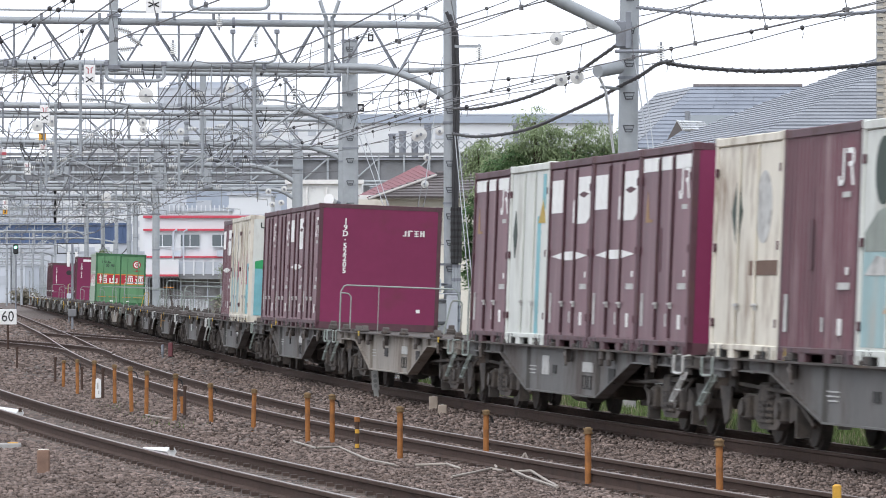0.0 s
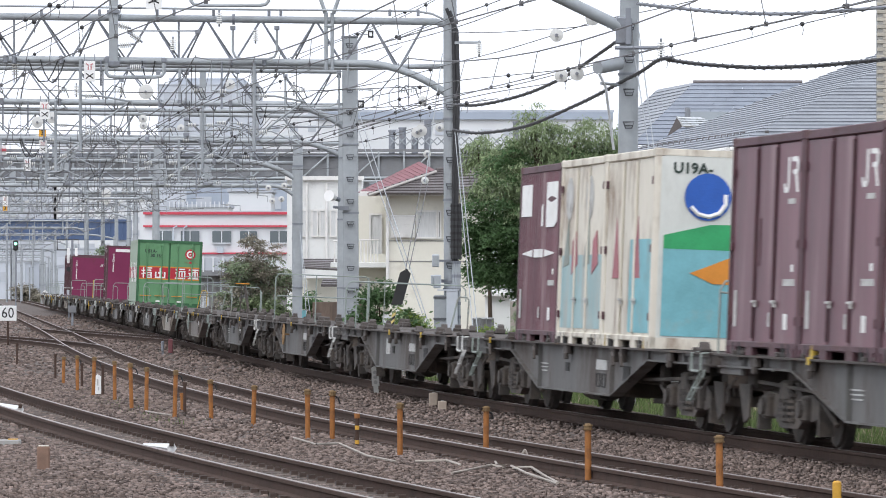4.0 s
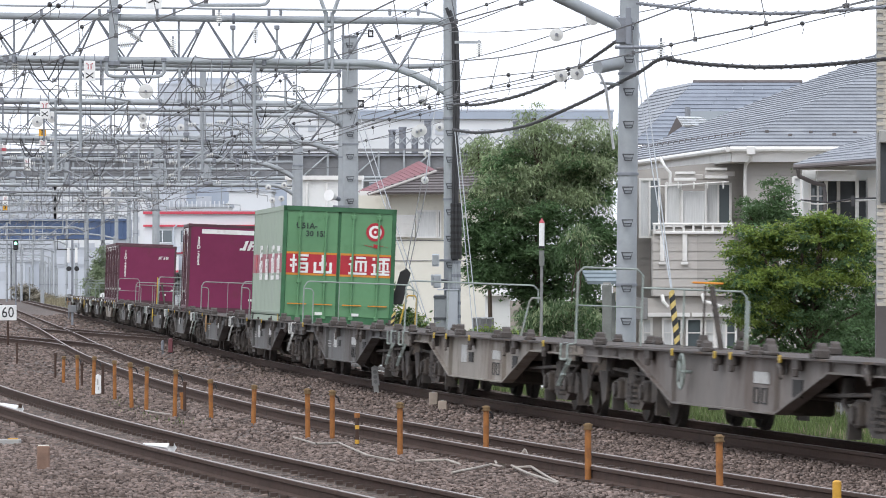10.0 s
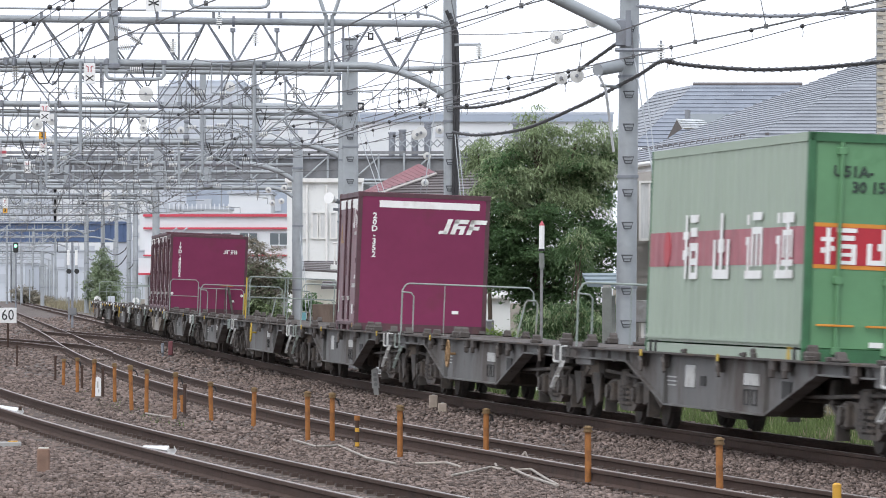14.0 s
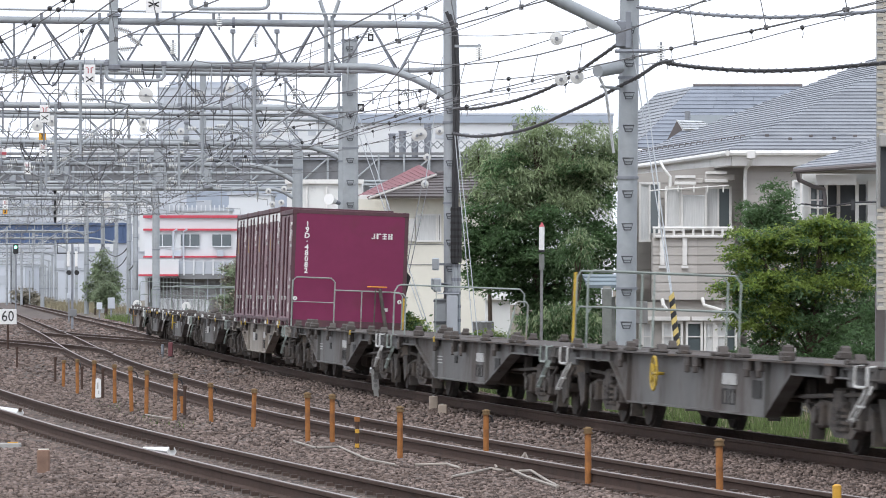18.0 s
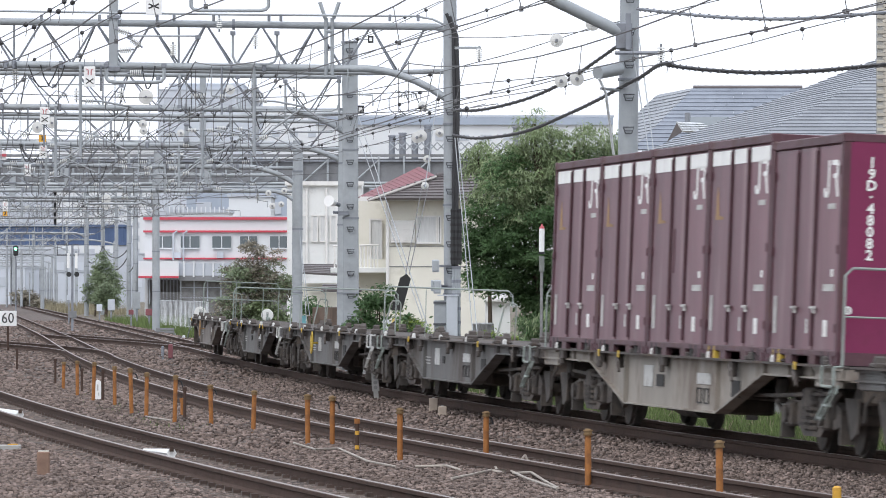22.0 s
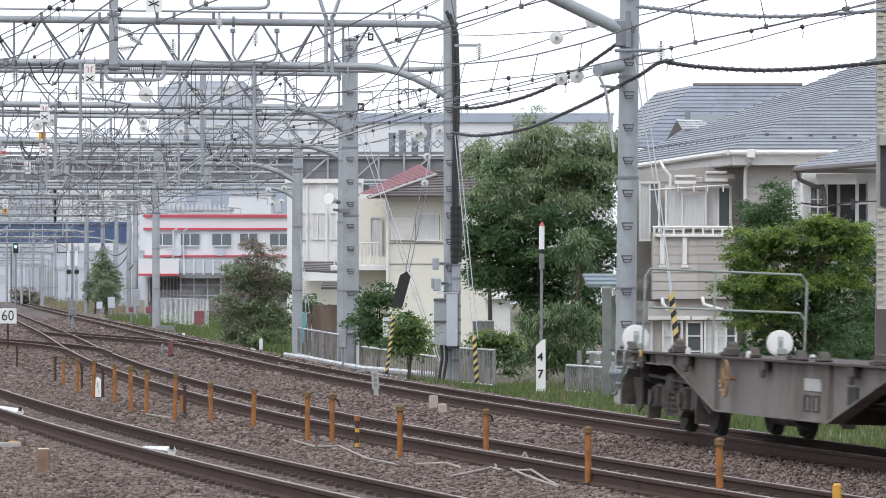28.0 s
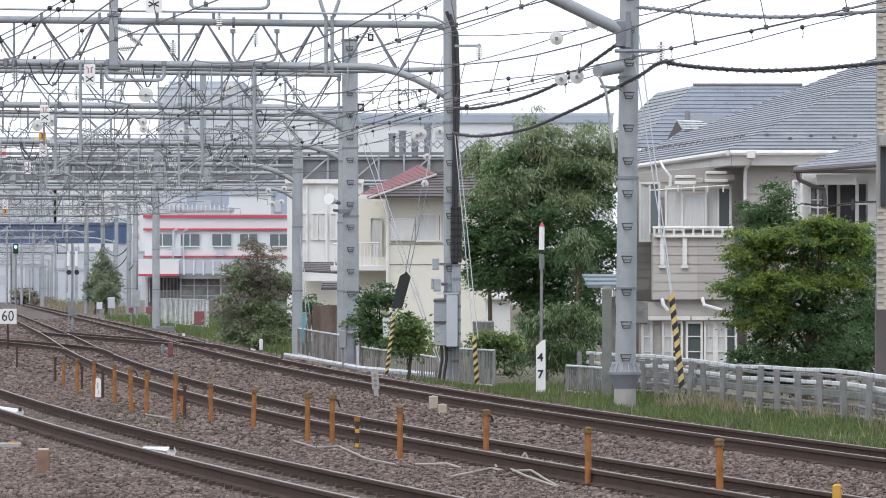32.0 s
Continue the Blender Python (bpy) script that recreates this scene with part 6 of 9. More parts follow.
# cross-span wires between the gantry's ends, with string insulators and jumper loops
for Y, xa, xb, z in [(130, -11.742, -0.053, 6.55), (154, -13.909, -2.895, 6.3), (170, -15.354, -3.196, 5.9), (182, -16.438, -5.002, 5.45), (240, -21.677, -10.397, 5.6), (290, -26.193, -15.23, 6.2), (353, -31.883, -18.538, 7), (430, -38.837, -24.076, 7.2), (500, -45.16, -32.388, 6.4)]:
    t = thing("cross_span", "thin cross-span wires with white insulators under a gantry", "wires", group="cross-span wires")
    r = random.Random(int(Y))
    for dz in (0.0, -0.45):
        pts = [(xa + (xb - xa) * k / 10, Y + 0.25, z + dz - 0.18 * math.sin(math.pi * k / 10)) for k in range(11)]
        part("wire", Shape().pipe(pts, 0.011, 5), MAT["wire"], t)
    for k in range(11):
        x = r.uniform(xa, xb - 0.5)
        for j in range(4):
            part("rib", Shape().rod((x + 0.06 * j, Y + 0.25, z - 0.12), (x + 0.06 * j + 0.025, Y + 0.25, z - 0.12), 0.06, 10, 0.045), MAT["porcelain"], t)
        part("jumper_loop", Shape().pipe([(x + 0.5 * math.cos(a) * 0.5, Y + 0.2, z - 0.3 + 0.3 * math.sin(a)) for a in (0, 0.9, 1.8, 2.7, 3.6, 4.5, 5.4)], 0.012, 5), MAT["wire"], t)
        part("hanger", Shape().rod((x, Y + 0.25, z - 0.5), (x, Y + 0.2, z + r.uniform(0.3, 0.9)), 0.01, 4), MAT["wire"], t)
# feeders that follow the line, high on the poles and between the tracks
for o, z in ((2.5, 7.3), (2.9, 7.9), (-2.1, 7.5), (-6.2, 7.3), (-10.6, 7.2), (-15.0, 7.4), (-15.4, 6.2), (-19.0, 6.9), (-6.4, 6.5), (-12.2, 6.6), (-17.1, 5.2), (-21.3, 5.2), (-17.1, 6.1), (-21.3, 6.1)):
    pts = []
    for a, b in zip(SUP[:-4], SUP[1:-3]):
        for k in range(4):
            u = k / 4
            pts.append(line(a + (b - a) * u, o, z - 0.5 * 4 * u * (1 - u) * (b - a) / 50, cant=False))
    cable_t = thing("feeder_wire", "thin feeder wire along the line", "cable", group="cables between poles")
    part("strand", Shape().pipe(pts, 0.011, 5), MAT["wire"], cable_t)


# insulator strings, jumper loops and small fittings on each gantry
for Y, (xl, zb0, xb, zb1) in sorted(CHORD.items()):
    r = random.Random(int(Y) * 7)
    t = thing("gantry_fittings", "insulator strings, clamps and jumper loops on a gantry", "fittings", group="fittings on the gantries")
    for k in range(14 if Y < 300 else 8):
        x = r.uniform(xl + 1, xb)
        z = zb0 + (zb1 - zb0) * (x - xl) / (xb - xl)
        kd = r.choice("ijcpa")
        if kd == "i":
            n = r.randint(4, 6)
            for j in range(n):
                part("rib", Shape().rod((x, Y - 0.13, z - 0.12 - 0.055 * j), (x, Y - 0.13, z - 0.145 - 0.055 * j), 0.065, 10, 0.045), MAT["porcelain"], t)
            part("rod", Shape().rod((x, Y - 0.13, z + 0.05), (x, Y - 0.13, z - 0.55), 0.014, 5), MAT["step_iron"], t)
        elif kd == "j":
            w = r.uniform(0.3, 0.8)
            part("jumper_loop", Shape().pipe([(x + w * (u - 0.5), Y - 0.12, z - r.uniform(0.5, 0.6) * 4 * u * (1 - u)) for u in (0, 0.15, 0.35, 0.5, 0.65, 0.85, 1)], 0.016, 6), MAT["cable"], t)
        elif kd == "c":
            part("clamp", Shape().box((x, Y - 0.02, z), (0.1, 0.24, 0.2), ch=0.02), MAT["galv_dark"], t)
        elif kd == "p":
            part("drop_rod", Shape().rod((x, Y - 0.1, z), (x, Y - 0.1, z - r.uniform(0.5, 1.3)), 0.025, 6), MAT["galv_dark"], t)
        else:
            d = r.uniform(0.4, 0.9)
            part("side_arm", Shape().pipe([(x, Y - 0.1, z), (x, Y - 0.1, z - d), (x + d, Y - 0.1, z - d - 0.05), (x + d, Y - 0.1, z - d - 0.3)], 0.022, 6), MAT["galv"], t)
            for j in range(3):
                part("rib", Shape().rod((x + 0.2 + 0.06 * j, Y - 0.1, z - d - 0.02), (x + 0.225 + 0.06 * j, Y - 0.1, z - d - 0.02), 0.06, 10, 0.045), MAT["porcelain"], t)

# ---- the side of the line: posts, fences, markers ----
MAT.update({
    "post_orange": paint("post_orange", (0.32, 0.125, 0.03), 0.75, var=0.2, scale=4, dirt=(0.15, 0.07, 0.035), dirt_amount=0.45, dirt_scale=6, bump=0.2),
    "post_yellow": paint("post_yellow", (0.60, 0.33, 0.04), 0.6, var=0.15, scale=4, dirt=(0.3, 0.15, 0.04), dirt_amount=0.3, dirt_scale=5),
    "cap_rust": paint("cap_rust", (0.19, 0.12, 0.055), 0.8, var=0.3, scale=8),
    "post_rust": paint("post_rust", (0.24, 0.15, 0.11), 0.85, var=0.2, scale=6, bump=0.3),
    "wood": paint("wood", (0.17, 0.125, 0.10), 0.85, var=0.25, scale=3, stretch=(1, 1, 0.2), bump=0.4),
    "rope": paint("rope", (0.36, 0.32, 0.28), 0.8, var=0.15),
    "fence_grey": paint("fence_grey", (0.235, 0.235, 0.235), 0.8, var=0.2, scale=2, dirt=(0.13, 0.12, 0.11), dirt_amount=0.45, dirt_scale=2.5),
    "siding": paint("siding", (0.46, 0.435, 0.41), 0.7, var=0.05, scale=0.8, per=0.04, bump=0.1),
    # darker copy of siding that puts shade into turned and sheltered faces
    "siding_dark_shade": paint("siding_dark_shade", (0.40, 0.375, 0.35), 0.7, var=0.05, scale=0.8, per=0.04, bump=0.1),
    "trim_white": paint("trim_white", (0.75, 0.74, 0.72), 0.5, var=0.04, dirt=(0.5, 0.48, 0.45), dirt_amount=0.2),
    "slate": paint("slate", (0.225, 0.24, 0.268), 0.5, var=0.12, scale=1.2, per=0.05, dirt=(0.38, 0.39, 0.41), dirt_amount=0.2, dirt_scale=0.7, bump=0.2),
    "slate_blue": paint("slate_blue", (0.215, 0.24, 0.285), 0.5, var=0.12, scale=1.2, per=0.05, bump=0.2),
    "slate_brown": paint("slate_brown", (0.13, 0.115, 0.115), 0.6, var=0.12, scale=1.2, per=0.12, bump=0.2),
    "roof_red": paint("roof_red", (0.20, 0.065, 0.075), 0.6, var=0.12, scale=1.2, per=0.1),
    "cream_wall": paint("cream_wall", (0.72, 0.70, 0.62), 0.75, var=0.04, scale=0.6, dirt=(0.5, 0.47, 0.4), dirt_amount=0.15, bump=0.08),
    "white_wall": paint("white_wall", (0.72, 0.73, 0.72), 0.7, var=0.04, scale=0.5, dirt=(0.5, 0.5, 0.49), dirt_amount=0.2, bump=0.05),
    "tile_cream": paint("tile_cream", (0.44, 0.41, 0.35), 0.5, var=0.06, per=0.12, bump=0.1),
    "curtain": paint("curtain", (0.62, 0.63, 0.63), 0.8, var=0.1, scale=8, stretch=(6, 1, 0.3)),
    "dark_room": paint("dark_room", (0.035, 0.04, 0.045), 0.6, var=0.2),
    "stone_cream": paint("stone_cream", (0.42, 0.35, 0.29), 0.85, var=0.15, scale=4, bump=0.2),
    "bark": paint("bark", (0.10, 0.075, 0.055), 0.9, var=0.3, scale=5, bump=0.6),
    # grey-green of far leaves, lightened to hold the haze in their colour
    "leaf_haze": paint("leaf_haze", (0.27, 0.33, 0.21), 0.6, var=0.2, scale=0.6, per=0.35, island=True, bump=0.0, trans=0.4, spec=0.2),
    "stripe_yellow": paint("stripe_yellow", (0.60, 0.46, 0.16), 0.65, var=0.15, scale=4, dirt=(0.3, 0.2, 0.08), dirt_amount=0.3),
    "sheet_teal": paint("sheet_teal", (0.19, 0.235, 0.26), 0.6, var=0.12, scale=2),
    "post_stone": paint("post_stone", (0.19, 0.20, 0.185), 0.9, var=0.2, scale=3, bump=0.3),
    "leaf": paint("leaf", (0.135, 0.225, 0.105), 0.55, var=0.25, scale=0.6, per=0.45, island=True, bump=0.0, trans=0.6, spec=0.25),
    # yellow-green leaf for lit tops; dark leaf for shaded undersides and dark hedges
    "leaf_bright_lit": paint("leaf_bright_lit", (0.25, 0.33, 0.085), 0.42, var=0.25, scale=0.8, per=0.4, island=True, bump=0.0, trans=0.6, spec=0.25),
    "leaf_dark_shade": paint("leaf_dark_shade", (0.125, 0.205, 0.095), 0.55, var=0.2, scale=0.6, per=0.4, island=True, bump=0.0, trans=0.6, spec=0.25),
    "leaf_long": paint("leaf_long", (0.27, 0.335, 0.185), 0.55, var=0.2, scale=0.6, per=0.4, island=True, bump=0.0, trans=0.35, spec=0.3),
    # brownish far leaves, also lightened for haze
    "leaf_brown_haze": paint("leaf_brown_haze", (0.29, 0.265, 0.21), 0.6, var=0.25, scale=0.8, per=0.5, island=True, bump=0.0, trans=0.3, spec=0.3),
})
gl = bpy.data.materials.new("glass")
gl.use_nodes = True
_b = gl.node_tree.nodes["Principled BSDF"]
_b.inputs["Base Color"].default_value, _b.inputs["Roughness"].default_value, _b.inputs["Metallic"].default_value = (0.10, 0.12, 0.13, 1), 0.06, 0.0
_b.inputs["Specular IOR Level"].default_value = 0.8
MAT["glass"] = gl




# orange marker posts along the middle line
P0 = Shape().rod((0, 0, 0), (0, 0, 0.6), 0.034, 12)
post_me = P0.mesh("pipe", MAT["post_orange"])
cap_me = Shape().rod((0, 0, 0.598), (0, 0, 0.612), 0.05, 14, 0.054).rod((0, 0, 0.612), (0, 0, 0.642), 0.044, 14, 0.042).rod((0, 0, 0.642), (0, 0, 0.656), 0.053, 14, 0.05).rod((0, 0, 0.656), (0, 0, 0.668), 0.034, 14, 0.026).mesh("cap", MAT["cap_rust"])
hook_me = Shape().pipe([(0.04, 0, 0.6), (0.1, -0.02, 0.57), (0.13, -0.02, 0.5)], 0.012, 5).mesh("strap_end", MAT["cable"])
POSTS = [(-7.912, 115.238, -0.2), (-7.131, 107.875, -0.2), (-6.51, 102.941, -0.2), (-5.872, 98.92, -0.2), (-5.189, 92.17, -0.2), (-4.834, 90.12, -0.2), (-4.17, 85.916, -0.2), (-3.481, 83.097, -0.2), (-2.708, 78.89, -0.2), (-1.756, 71.891, -0.2), (-1.44, 71.891, -0.2), (-0.505, 64.974, -0.2), (0.511, 65.819, -0.2),
         (1.47, 55.995, -0.2), (2.537, 50.673, -0.2)]
HT = [0.56, 0.68, 0.72, 0.70, 0.76, 0.72, 0.74, 0.64, 0.63, 0.71, 0.69, 0.68, 0.62, 0.66, 0.69]
for k, (p, h) in enumerate(zip(POSTS, HT)):
    r = random.Random(k)
    t = thing("marker_post", "rusty orange pipe marker post with a cap", "post", Matrix.Translation(p) @ pose(0, 0, 0, r.uniform(-1.5, 1.5), r.uniform(-2, 2), r.uniform(0, 90)), group="orange marker posts")
    t.scale = (1, 1, h / 0.67)
    part("pipe", post_me, None, t)
    part("cap", cap_me, None, t)
    if r.random() < 0.6:
        part("strap_end", hook_me, None, t)
t = thing("marker_post", "bright yellow pipe post beside the line", "post", Matrix.Translation((3.193, 44.841, -0.2)), group="orange marker posts")
part("pipe", Shape().rod((0, 0, 0), (0, 0, 0.46), 0.037, 14), MAT["post_yellow"], t)
part("cap", Shape().rod((0, 0, 0.46), (0, 0, 0.475), 0.037, 14, 0.02), MAT["post_yellow"], t)
part("ring", Shape().rod((0, 0, 0.32), (0, 0, 0.33), 0.039, 14), MAT["cap_rust"], t)
for p, h, lab in (((-4.081, 87.398, -0.2), 0.46, 0), ((-1.067, 68.721, -0.2), 0.4, 1), ((-6.364, 103.467, -0.2), 0.5, 0), ((-7.275, 111.435, -0.2), 0.42, 0), ((-8.513, 121.456, -0.2), 0.48, 0), ((-4.198, 88.933, -0.2), 0.26, 2), ((-10.853, 140.881, -0.2), 0.5, 0)):
    t = thing("short_post", "short rusty metal post in the ballast", "post", Matrix.Translation(p), group="short posts")
    part("pipe", Shape().rod((0, 0, 0), (0, 0, h), 0.025, 10), MAT["rail" if lab != 2 else "post_orange"], t)
    part("head", Shape().rod((0, 0, h), (0, 0, h + 0.06), 0.036, 10), MAT["post_orange" if lab else "rail"], t)
    if lab == 1:
        for z in (0.08, 0.26):
            part("ring", Shape().rod((0, 0, z), (0, 0, z + 0.05), 0.028, 10), MAT["post_yellow"], t)
t = thing("white_marker", "white painted marker stone with a worn face", "marker", Matrix.Translation((-6.492, 103.998, -0.2)))
part("board", Shape().prism([(-0.06, 0), (0.06, 0), (0.06, 0.33), (0.0, 0.37), (-0.06, 0.33)], -0.04, 0.04), MAT["sign_white"], t)
part("lettering", Shape().box((0, -0.043, 0.22), (0.03, 0.006, 0.12)).box((0.02, -0.043, 0.1), (0.02, 0.006, 0.06)), MAT["stencil"], t)
t = thing("marker_stake", "leaning grey stake with a pale board beside the rail", "marker", Matrix.Translation((-1.2175, 101.396, -0.2)) @ pose(0, 0, 0, 0, -4, 0))
part("stake", Shape().box((0, 0, 0.12), (0.09, 0.04, 0.3)), MAT["concrete"], t)
bd = part("board", Shape().prism([(-0.07, 0.2), (0.07, 0.2), (0.06, 0.54), (0, 0.57), (-0.06, 0.54)], -0.03, 0.0), MAT["concrete"], t)
for z in (0.27, 0.36, 0.45):
    part("mark", Shape().disc((0, -0.033, z), 0.035, 0.008, "y", 12), MAT["fence_grey"], bd)
for p, sz in (((-0.159, 91.454, -0.24), (0.15, 0.14, 0.31)), ((-0.009, 88.325, -0.24), (0.14, 0.13, 0.24))):
    t = thing("boundary_stone", "small pale concrete block in the ballast", "block", Matrix.Translation(p), group="concrete blocks")
    part("block", Shape().box((0, 0, sz[2] / 2), sz, ch=0.012), MAT["stone_cream"], t)
    part("top", Shape().box((0, 0, sz[2] + 0.006), (sz[0] * 0.3, sz[1] * 0.3, 0.012)), MAT["concrete"], t)
t = thing("boundary_stone", "short square rust-stained concrete post", "block", Matrix.Translation((-4.359, 60.35, -0.25)), group="concrete blocks")
part("block", Shape().box((0, 0, 0.17), (0.14, 0.13, 0.36), ch=0.012), MAT["post_rust"], t)
part("top", Shape().box((0, 0, 0.354), (0.11, 0.11, 0.008)), MAT["cream_wall"], t)
t = thing("boundary_stone", "low concrete block with a yellow painted top", "block", Matrix.Translation((-5.467, 69.672, -0.25)), group="concrete blocks")
part("block", Shape().box((0, 0, 0.08), (0.3, 0.2, 0.16), ch=0.012), MAT["concrete"], t)
part("top", Shape().box((0.05, 0, 0.165), (0.12, 0.16, 0.012)), MAT["post_yellow"], t)
for a, b in (((-3.608, 66.76, -0.1), (-3.175, 64.742, -0.1)), ((-7.362, 90.179, -0.1), (-6.468, 84.637, -0.1))):
    t = thing("rail_marker", "white painted wedge bolted inside the rail", "marker", group="white rail markers")
    a, b = Vector(a), Vector(b)
    d = (b - a)
    part("wedge", Shape().rod(a + Vector((0, 0, 0.03)), b + Vector((0, 0, 0.05)), 0.02, 6, 0.06), MAT["sign_white"], t)
    part("bolt", Shape().box(b + Vector((0, -0.03, 0.1)), (0.05, 0.05, 0.06)), MAT["rail"], t)
for pts in ([(-1.938, 71.836, -0.125), (-1.563, 68.281, -0.11), (-1.303, 69.287, -0.125), (-0.873, 63.786, -0.11), (-0.534, 62.221, -0.125)], [(0.095, 58.318, -0.125), (0.339, 59.297, -0.11), (0.532, 60.595, -0.11), (0.653, 60.3, -0.125)],
            [(0.558, 63.464, -0.1), (0.594, 60.595, -0.11), (0.75, 60.674, -0.125)], [(0.754, 59.479, -0.11), (0.944, 59.242, -0.09), (1.055, 57.028, -0.11), (1.157, 55.5, -0.125)], [(0.744, 60.218, -0.11), (0.857, 57.467, -0.09), (1.137, 55.343, -0.125)],
            [(-0.312, 62.221, -0.125), (0.038, 62.149, -0.11), (0.193, 61.054, -0.125)], [(-4.668, 86.854, -0.125), (-4.361, 84.694, -0.11), (-4.14, 84.232, -0.125)]):
    single("loose_cable", Shape().pipe(pts, 0.014, 6), MAT["rope"], "pale worn cable lying on the ballast", "cable", group="loose cables")
t = thing("small_trestle", "small pale wooden trestle lying on the ballast", "trestle", Matrix.Translation((0.898, 61.9, -0.14)))
part("leg", Shape().rod((-0.07, 0, 0.02), (0.02, 0, 0.16), 0.014, 6), MAT["rope"], t)
part("leg", Shape().rod((0.08, 0, 0.02), (0.02, 0, 0.16), 0.014, 6), MAT["rope"], t)
part("board", Shape().box((0.02, 0, 0.02), (0.26, 0.1, 0.025)), MAT["rope"], t)

# speed sign, kilometre post, pole marker
t = thing("speed_sign", "white square speed limit sign reading 60 on a thin post", "sign", Matrix.Translation((-14.633, 186, -0.25)))
part("post", Shape().rod((0, 0, 0), (0, 0, 1.1), 0.035, 10), MAT["rail"], t)
bd = part("board", Shape().box((0, -0.04, 0.885+0.25), (0.589, 0.03, 0.513), ch=0.01), MAT["sign_white"], t)
me = letters("60", 0.513, bold=0.0)
me.transform(Matrix.Diagonal((0.86, 1, 1, 1)))
me.materials.append(MAT["sign_black"])
part("number", me, None, t, m=Matrix.Translation((0, -0.062, 0.885+0.25)))
t = thing("kilometre_post", "white concrete kilometre post with black figures and a pointed top", "post", Matrix.Translation((2.086, 118, FOOT)))
h = 0.751 + 0.45
part("post", Shape().prism([(-0.1, 0), (0.1, 0), (0.1, h - 0.0), (0.03, h - 0.02), (-0.1, h - 0.14)], -0.06, 0.06), MAT["sign_white"], t)
for s, z in (("4", 0.365+0.45), ("7", 0.004+0.45)):
    me = letters(s, 0.24)
    me.materials.append(MAT["sign_black"])
    part("number", me, None, t, m=Matrix.Translation((-0.01, -0.066, z)))
t = thing("marker_pole", "slim grey pole with a white tube and red cap on top", "pole", Matrix.Translation((2.156, 122, FOOT)))
part("shaft", Shape().rod((0, 0, 0), (0.02, 0, 2.346+0.45), 0.035, 10), MAT["fence_grey"], t)
part("tube", Shape().rod((0.02, 0, 2.645+0.45), (0.025, 0, 3.206+0.45), 0.06, 12), MAT["sign_white"], t)
part("tag", Shape().rod((0.02, 0, 2.26+0.45), (0.02, 0, 2.6+0.45), 0.06, 12), MAT["post_stone"], t, "grey weathered tag sleeve")
part("clamp", Shape().rod((0.02, 0, 2.645+0.45), (0.02, 0, 2.695+0.45), 0.068, 12), MAT["sign_black"], t)
part("cap", Shape().rod((0.025, 0, 3.206+0.45), (0.025, 0, 3.306+0.45), 0.065, 12, 0.01), MAT["sign_red"], t)
t = thing("concrete_post", "square weathered concrete post", "post", Matrix.Translation((3.319, 112, FOOT)))
part("post", Shape().box((0, 0, (1.849+0.45)/2), (0.19, 0.19, 1.849+0.45), ch=0.015), MAT["post_stone"], t)
part("head", Shape().box((0, 0, 1.872+0.45), (0.16, 0.16, 0.04)), MAT["concrete"], t)


def striped(base, top, r, n, label="yellow and black striped guard tube"):
    t = thing("striped_guard", label, "guard", Matrix.Translation(base), group="striped guards")
    d = Vector(top) - Vector(base)
    for k in range(n):
        a, b = d * (k / n), d * ((k + 1) / n)
        sh = Shape().rod(a, b, r, 12, caps=False)
        sh.v = [tuple(Vector(q) + Vector((0, 0, (q[0] - (a if j < 12 else b).x) * 0.9))) for j, q in enumerate(sh.v)]
        part("stripe", sh, MAT["stripe_yellow" if k % 2 else "sign_black"], t)
    return t


striped((0.779, 125, FOOT), (0.702, 125, 0.749), 0.05, 14)
striped((4.322, 100, 0.074), (4.128, 100, 1.749), 0.05, 16)
striped((-1.226, 120, -0.016), (-1.067, 120, 1.235), 0.045, 18)
t = thing("tension_weight", "black sheathed weight hanging on two stay wires", "weight")
part("weight", Shape().prism([(-1.137, 1.415), (-0.89, 1.415), (-0.705, 2.095), (-0.791, 2.206), (-0.94, 2.12)], 120.9, 121.15), MAT["black_rubber"], t)
for a, b in (((-0.816, 121, 2.194), (-0.493, 127, 4.182)), ((-0.742, 121, 2.194), (-0.35, 127, 4.182))):
    part("stay_wire", Shape().rod(a, b, 0.011, 5), MAT["wire"], t)
for a, b in (((-0.415, 127, 4.182), (-0.013, 129, 7.25)), ((0.277, 129, 5.405), (0.69, 125, 0.697)), ((0.343, 129, 5.405), (0.792, 125, 0.697)), ((-2.467, 153.8, 6.477), (-0.121, 132, 0.092)), ((-2.42, 153.8, 6.87), (-0.013, 131, -0.055)), ((-4.702, 181.9, 3.509), (-4.074, 178, -0.709)), ((-4.721, 181.9, 3.881), (-4.274, 178, -0.709)),
             ((3.552, 104.7, 6.664), (4.128, 100, 1.729)), ((3.68, 104.7, 6.878), (4.148, 100, 1.708))):
    single("stay_wire", Shape().rod(a, b, 0.012, 5), MAT["galv"], "thin steel stay wire", "wire", group="stay wires")

# ---- guard fence along the lane: white beams on grey posts, then pale panel fences further off ----
FO = 6.1
fence = thing("guard_fence", "double rail fence, white upper beams, grey weathered posts", "fence")
pm = Shape().box((0, 0, 0.44), (0.105, 0.11, 0.94), ch=0.012).mesh("post", MAT["fence_grey"])
for k in range(29):
    s = -45 + 2.05 * k
    for e in (0.0, 0.62):
        r = random.Random(k * 3 + int(e * 10))
        p = line(s + e * 0.9 + r.uniform(-0.15, 0.15), FO + e - 0.16, 0, cant=False)
        part("post", pm, None, fence, m=Matrix.Translation((p.x, p.y, FOOT - 0.06 + r.uniform(-0.05, 0.03))) @ pose(0, 0, 0, r.uniform(-2, 2), r.uniform(-4, 4), r.uniform(-10, 10)))
